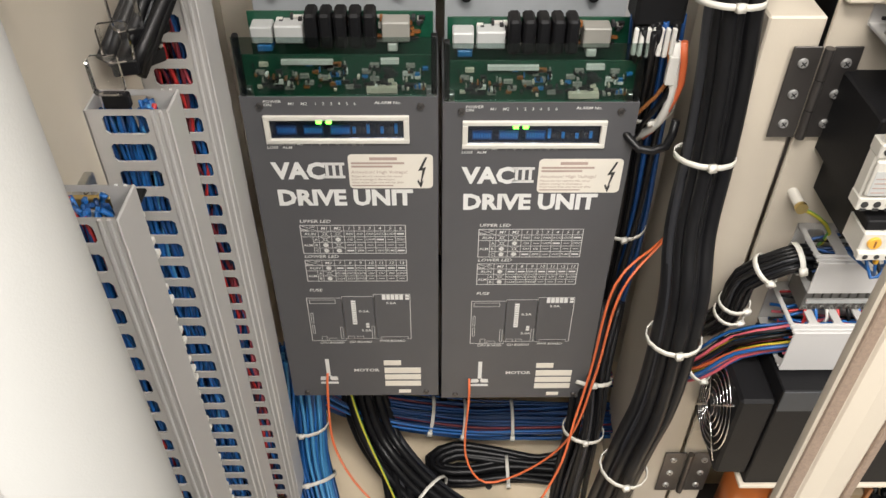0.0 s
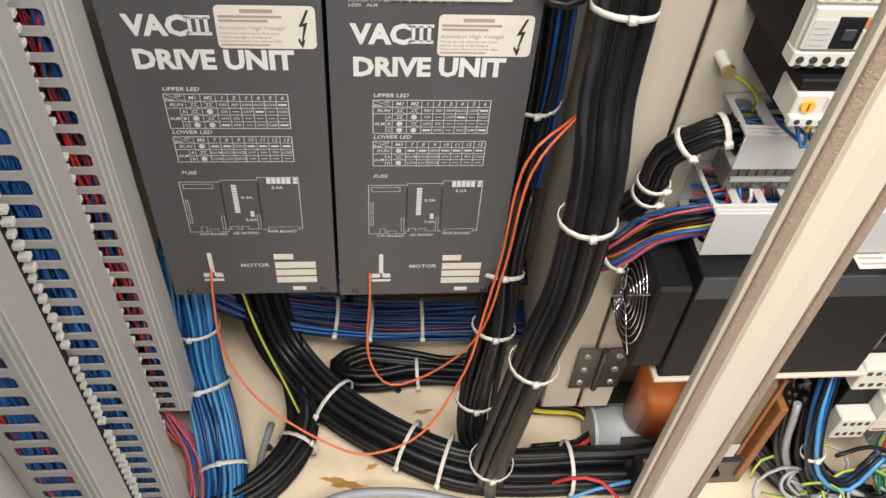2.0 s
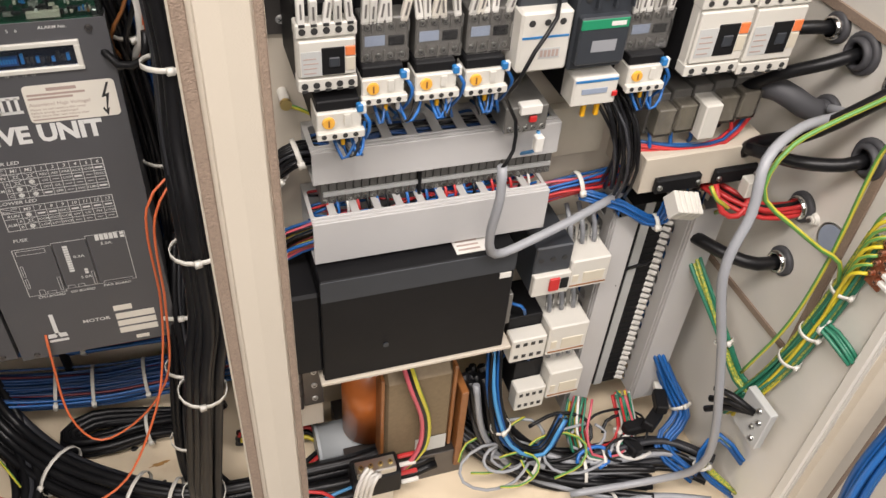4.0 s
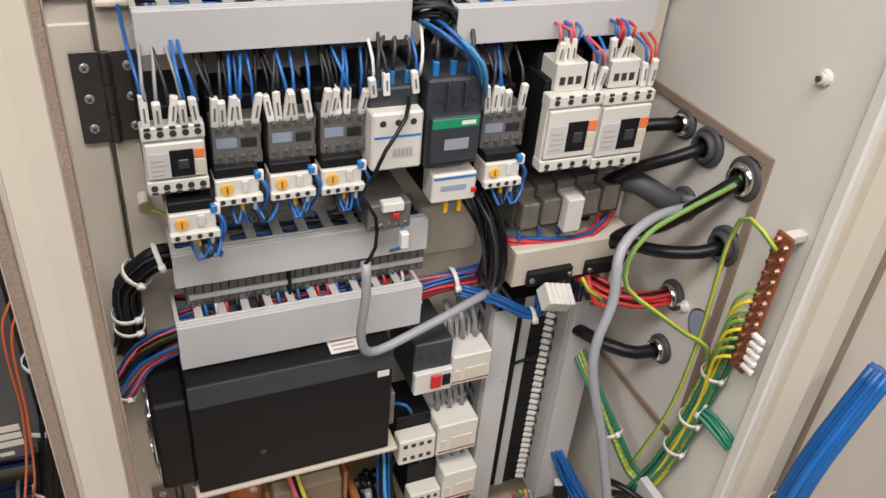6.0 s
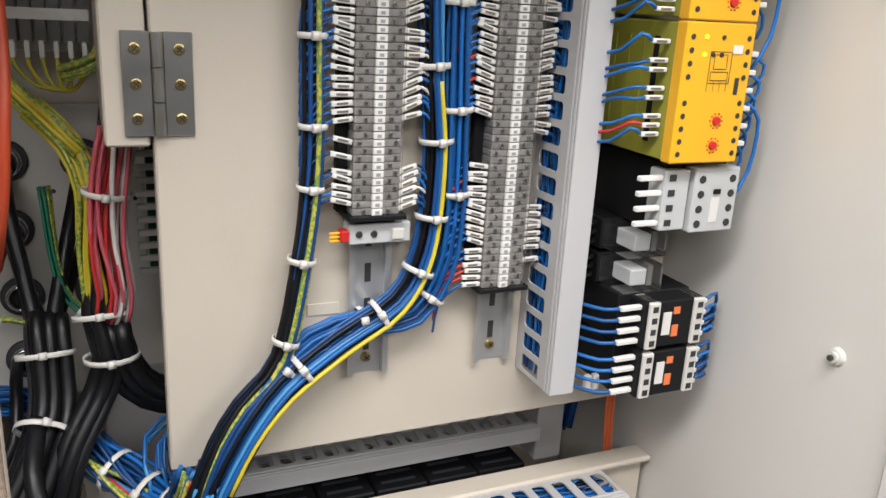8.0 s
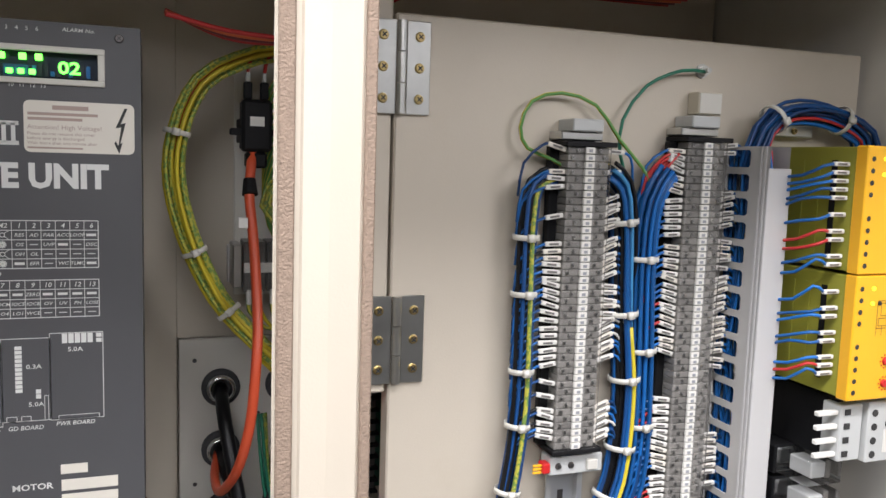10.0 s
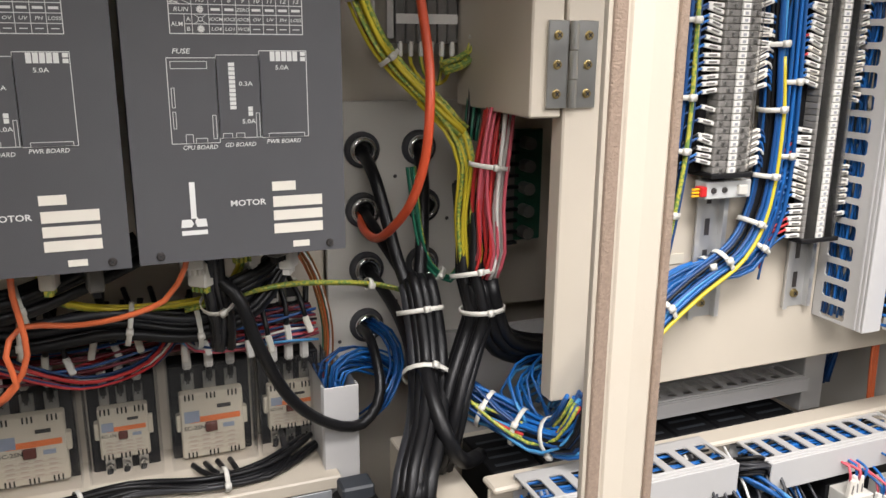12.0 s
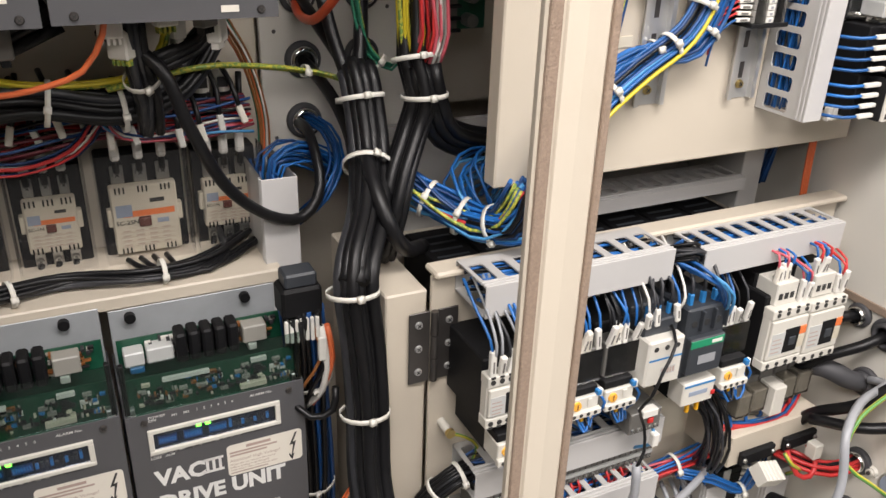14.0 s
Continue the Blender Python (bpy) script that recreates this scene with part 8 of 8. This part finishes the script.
for k in range(2):
    e = thing("contactor", "black contactor with white terminals and an orange stripe", "contactor", (0.958, UY, 1.484 + 0.045 * k), group="upper contactors")
    pbox("base", (0.0, -0.072, 0.0), (0.074, 0, 0.043), BLACKP, e, 0.0012)
    pbox("body", (0.012, -0.094, 0.001), (0.072, -0.072, 0.042), BLACKP, e, 0.0012)
    for x in (0.014, 0.060):
        pbox("terminal_cover", (x, -0.0965, 0.001), (x + 0.011, -0.072, 0.042), WHITEP, e, 0.001, "white terminal row")
        for q in range(4):
            pbox("slot", (x + 0.003, -0.0970, 0.004 + q * 0.010), (x + 0.008, -0.0963, 0.009 + q * 0.010), INK_HOLE, e, 0)
    pbox("label", (0.030, -0.0948, 0.012), (0.038, -0.094, 0.032), LABEL, e, 0)
    pbox("stripe", (0.040, -0.0952, 0.010), (0.046, -0.094, 0.020), ORANGEP, e, 0, "orange stripe")
    pbox("stripe", (0.040, -0.0952, 0.030), (0.046, -0.094, 0.036), ORANGEP, e, 0, "orange stripe")
    for q in range(4):
        o = pbox("wire_sleeve", (-0.008, -0.088, 0.004 + q * 0.010), (0.014, -0.083, 0.008 + q * 0.010), LABEL, e, 0.0007)
        cable("lead", [(-0.006, -0.085, 0.006 + q * 0.010), (-0.018, -0.078, 0.004 + q * 0.010), (-0.03, -0.06, 0.004 + q * 0.010)], 0.0016, BLUE, "", parent=e)
        pbox("wire_sleeve", (0.071, -0.090, 0.004 + q * 0.010), (0.079, -0.085, 0.008 + q * 0.010), LABEL, e, 0.0007)
        cable("lead", [(0.078, -0.087, 0.006 + q * 0.010), (0.092, -0.085, 0.010 + q * 0.010), (0.098, -0.075, 0.0 + q * 0.006), (0.085, -0.05, -0.012)], 0.0015, BLUE, "", parent=e)
e = thing("wire_tag", "pair of white sleeves hanging under the contactor", "wire sleeve", (0.945, 0.92, 1.478))
for k in range(2):
    pbox("wire_sleeve", (k * 0.008, -0.003, 0), (k * 0.008 + 0.006, 0.003, 0.014), LABEL, e, 0.0008)

# ---- gap between the two swing panels: duct, black modules, leads ----
slab("wall_gap_back", (0.56, 1.13, 1.33), (1.062, 1.14, 1.45), DUCT)
duct((0.62, 1.085, 1.3765), (0, 90, 0), 0.355, 0.014, 0.055, "flat grey duct behind the swing panels", wires=0, pitch=0.02, lo=0.01, hi=0.04)
for k in range(7):
    e = thing("black_module", "black ventilated electronic module in a row", "module", (0.575 + 0.0555 * k, 1.03, 1.285), group="black modules")
    pbox("case", (0, 0, 0), (0.0535, 0.08, 0.052), BLACKP, e, 0.0015)
    for q in range(4):
        pbox("vent", (0.008, 0.010 + q * 0.016, 0.0522), (0.044, 0.014 + q * 0.016, 0.0528), DGREYP, e, 0)
    pbox("badge", (0.010, -0.0008, 0.030), (0.030, 0.0, 0.036), GREYC, e, 0)
    if k % 3 == 2:
        pbox("label", (0.034, -0.0008, 0.022), (0.048, 0.0, 0.040), LGREYP, e, 0)
slab("trim_grey_post", (0.978, 1.04, 1.33), (1.010, 1.13, 1.46), DUCT, 0.001)
bundle("gap_leads", [(0.66, 1.06, 1.425), (0.72, 1.06, 1.415), (0.80, 1.07, 1.422), (0.88, 1.07, 1.418), (0.96, 1.08, 1.425)], 14, 0.012, 0.0018, [(BLUED, 4), (BLUE, 3)], "blue leads lying behind the panels", seed=130, loose=0.6)
bundle("gap_leads", [(1.020, 1.04, 1.47), (1.020, 1.04, 1.42), (1.018, 1.05, 1.36)], 8, 0.008, 0.002, [(BLUED, 1)], "dark blue leads dropping behind the panels", seed=131)
for k in range(3):
    cable("orange_lead", [(1.032 + 0.004 * k, 1.0, 1.48), (1.034 + 0.004 * k, 1.0, 1.40), (1.040 + 0.003 * k, 1.0, 1.33)], 0.0018, ORANGE, "thin orange lead running down behind the panel", group="orange leads")

# ---- upper compartment between drives and panel ----
slab("trim_plate", (0.503, 1.170, 1.738), (0.598, 1.174, 1.962), IVORY, 0.001, "ivory plate with earth bar and terminals")
slab("wall_compartment_back", (0.452, 1.205, 1.69), (0.64, 1.215, 2.17), CREAM_IN)
e = thing("earth_bar", "copper earth bar with two rows of screws and sleeved leads", "earth bar", (0.556, 1.120, 1.828), group="earth bars")
pbox("bar", (-0.010, 0, 0), (0.010, 0.005, 0.140), COPPER, e, 0.0008)
for k in range(11):
    for s in (-1, 1):
        pscrew("screw", (s * 0.0055, -0.002, 0.026 + k * 0.0095 + s * 0.002), (0, -1, 0), 0.0042, COPPER, e, 0.004)
        pbox("lug", (s * 0.0055 if s > 0 else -0.017, -0.001, 0.0245 + k * 0.0095), (0.017 if s > 0 else -0.0055, 0.0, 0.0285 + k * 0.0095), ZINC, e, 0.0004)
pscrew("screw", (0, -0.002, 0.010), (0, -1, 0), 0.006, COPPER, e, 0.004)
for zz in (0.010, 0.134):
    pcyl("standoff", (0, 0.028, zz), (0, -1, 0), 0.005, 0.046, WHITEP, e)
for k in range(10):
    z = 0.030 + k * 0.0095
    cable("earth_lead", [(-0.016, -0.001, z), (-0.024, -0.004, z - 0.006), (-0.030, 0.002, z - 0.03), (-0.030, 0.006, 0.0), (-0.02, 0.01, -0.03)], 0.0018, YGREEN, "", parent=e)
for k in range(5):
    z = 0.028 + k * 0.0095
    o = pbox("wire_sleeve", (0.016, -0.004, z - 0.004), (0.030, 0.001, z + 0.001), LABEL, e, 0.001)
    o.rotation_euler = (0, 0.45, 0)
    cable("lead", [(0.028, -0.001, z - 0.004), (0.034, 0.004, z - 0.012), (0.036, 0.01, z - 0.05)], 0.002, GREENW, "", parent=e)
e = thing("toggle_plug", "black connector with two red leads and a white tag", "connector", (0.515, 1.10, 1.876))
pbox("body", (-0.013, -0.010, 0.0), (0.013, 0.012, 0.045), BLACKP, e, 0.003)
pbox("neck", (-0.009, -0.007, -0.014), (0.009, 0.009, 0.0), BLACKP, e, 0.002)
pbox("clip", (-0.022, -0.004, 0.014), (0.022, 0.006, 0.020), BLACKP, e, 0.001)
pbox("tag", (-0.006, -0.0108, 0.022), (0.006, -0.010, 0.030), LABEL, e, 0)
pbox("back_foot", (-0.010, 0.012, 0.008), (0.010, 0.070, 0.030), BLACKP, e)
for s in (-1, 1):
    pbox("boot", (s * 0.007 - 0.0035, -0.003, 0.045), (s * 0.007 + 0.0035, 0.004, 0.060), BLACKP, e, 0.001)
    pbox("ferrule", (s * 0.007 - 0.002, -0.002, 0.060), (s * 0.007 + 0.002, 0.002, 0.068), LGREYP, e, 0.0006)
    cable("lead", [(s * 0.007, 0, 0.066), (s * 0.007 + 0.004, 0, 0.082), (0.03 + s * 0.004, 0.004, 0.095), (0.08, 0.02, 0.100)], 0.0016, RED, "", parent=e)
e = thing("sheathed_cable", "orange-red sheathed cable curving down into a gland", "cable", (0, 0, 0))
pcyl("collar", (0.5085, 1.086, 1.846), (0, 0.35, 0.94), 0.0068, 0.014, BLACKP, e, 0.0052, 14, "black rubber collar")
pbox("tag", (0.497, 1.066, 1.812), (0.505, 1.069, 1.821), LABEL, e, 0.0004, "small white tag")
cable("sheath", [(0.512, 1.098, 1.876), (0.508, 1.085, 1.841), (0.510, 1.073, 1.806), (0.511, 1.060, 1.772), (0.511, 1.044, 1.730), (0.508, 1.035, 1.692), (0.504, 1.035, 1.652), (0.497, 1.049, 1.613), (0.490, 1.079, 1.584), (0.485, 1.119, 1.563), (0.485, 1.165, 1.562), (0.491, 1.20, 1.573)], 0.0043, ORANGER, "", parent=e, sides=12)
bundle("earth_bunch", [(0.545, 1.11, 1.965), (0.515, 1.10, 1.961), (0.468, 1.10, 1.934), (0.447, 1.10, 1.875), (0.454, 1.10, 1.816), (0.483, 1.10, 1.749), (0.523, 1.09, 1.702), (0.556, 1.075, 1.668)], 14, 0.008, 0.0020, [(YGREEN, 6), (YELLOW, 3), (GREENW, 2), (RED, 0.6)], "yellow and green earth leads in a wide bow", ties=(0.35, 0.6, 0.78), seed=140, loose=0.4)
bundle("earth_bunch", [(0.536, 1.115, 1.85), (0.524, 1.11, 1.828), (0.545, 1.105, 1.808), (0.572, 1.10, 1.800), (0.583, 1.10, 1.770), (0.574, 1.10, 1.738), (0.545, 1.10, 1.726)], 11, 0.006, 0.0019, [(YGREEN, 1)], "striped earth leads looping round a terminal block", ties=(0.5, 0.8), seed=141)
bundle("green_leads", [(0.594, 1.11, 1.94), (0.594, 1.11, 1.86), (0.585, 1.11, 1.78), (0.578, 1.10, 1.70), (0.57, 1.09, 1.66)], 8, 0.006, 0.0018, [(GREENW, 3), (BLACKC, 1)], "dark green leads running down the compartment", ties=(0.6,), seed=142)
bundle("earth_bunch", [(0.56, 1.12, 1.965), (0.585, 1.11, 1.955), (0.60, 1.11, 1.92), (0.598, 1.12, 1.87)], 9, 0.007, 0.0019, [(YGREEN, 3), (BAKE, 2), (GREENW, 1)], "striped and brown leads above the earth bar", seed=143, loose=0.5)
e = thing("terminal_block", "small clear-covered terminal block with yellow leads", "terminal block", (0.498, 1.125, 1.748))
pbox("rail", (-0.002, 0.035, 0.004), (0.088, 0.042, 0.040), ALU, e)
for k in range(6):
    pbox("terminal", (0.010 + k * 0.0105, 0.0, 0.0), (0.019 + k * 0.0105, 0.035, 0.046), GREYP, e, 0.0006)
    cable("lead", [(0.0145 + k * 0.0105, 0.004, -0.002), (0.0150 + k * 0.0105, 0.002, -0.018), (0.030 + k * 0.006, 0.0, -0.034), (0.052, 0.0, -0.038)], 0.0018, YELLOW if k % 2 else YGREEN, "", parent=e)
    pbox("wire_sleeve", (0.0125 + k * 0.0105, -0.001, -0.012), (0.0165 + k * 0.0105, 0.004, 0.002), LABEL, e, 0.0007)
pbox("number_strip", (0.010, -0.0016, 0.018), (0.072, 0.0, 0.027), LABEL, e, 0)
pbox("end_clamp", (0.0, -0.002, 0.004), (0.008, 0.035, 0.044), ZINC, e, 0.001)
pbox("end_clamp", (0.075, -0.002, 0.004), (0.082, 0.035, 0.044), ZINC, e, 0.001)
pbox("clear_cover", (0.008, -0.004, 0.001), (0.075, -0.003, 0.045), CLEAR, e, 0)
e = thing("terminal_block", "black barrier terminals with white sleeves behind the column", "terminal block", (0.607, 1.120, 1.545))
pbox("back", (0, 0.012, 0), (0.065, 0.02, 0.118), PCB, e, 0.001)
for k in range(10):
    pbox("barrier", (0.010, -0.004, k * 0.0118), (0.030, 0.012, k * 0.0118 + 0.0030), BLACKP, e, 0.0004)
    pbox("terminal", (0.010, 0.002, k * 0.0118 + 0.003), (0.028, 0.012, k * 0.0118 + 0.0118), GREYP, e, 0.0004)
    pbox("wire_sleeve", (-0.010, -0.003, k * 0.0118 + 0.004), (0.010, 0.002, k * 0.0118 + 0.0095), LABEL, e, 0.0008)
    if k % 2 == 0:
        pcyl("component", (0.043, 0.004, k * 0.0118 + 0.010), (0, -1, 0), 0.0065, 0.016, GREYP, e)
slab("trim_block_support", (0.607, 1.14, 1.545), (0.672, 1.205, 1.70), CREAM_IN)
for k in range(4):
    cable("ceiling_lead", [(0.44, 1.02 + 0.02 * k, 1.975 + 0.004 * k), (0.50, 1.04 + 0.015 * k, 1.968), (0.58, 1.06, 1.975), (0.66, 1.05, 2.02), (0.9, 1.03 + 0.01 * k, 2.03)], 0.002, (RED, ORANGE, MAROON, RED)[k], "red lead strung under the cabinet roof", group="roof leads")
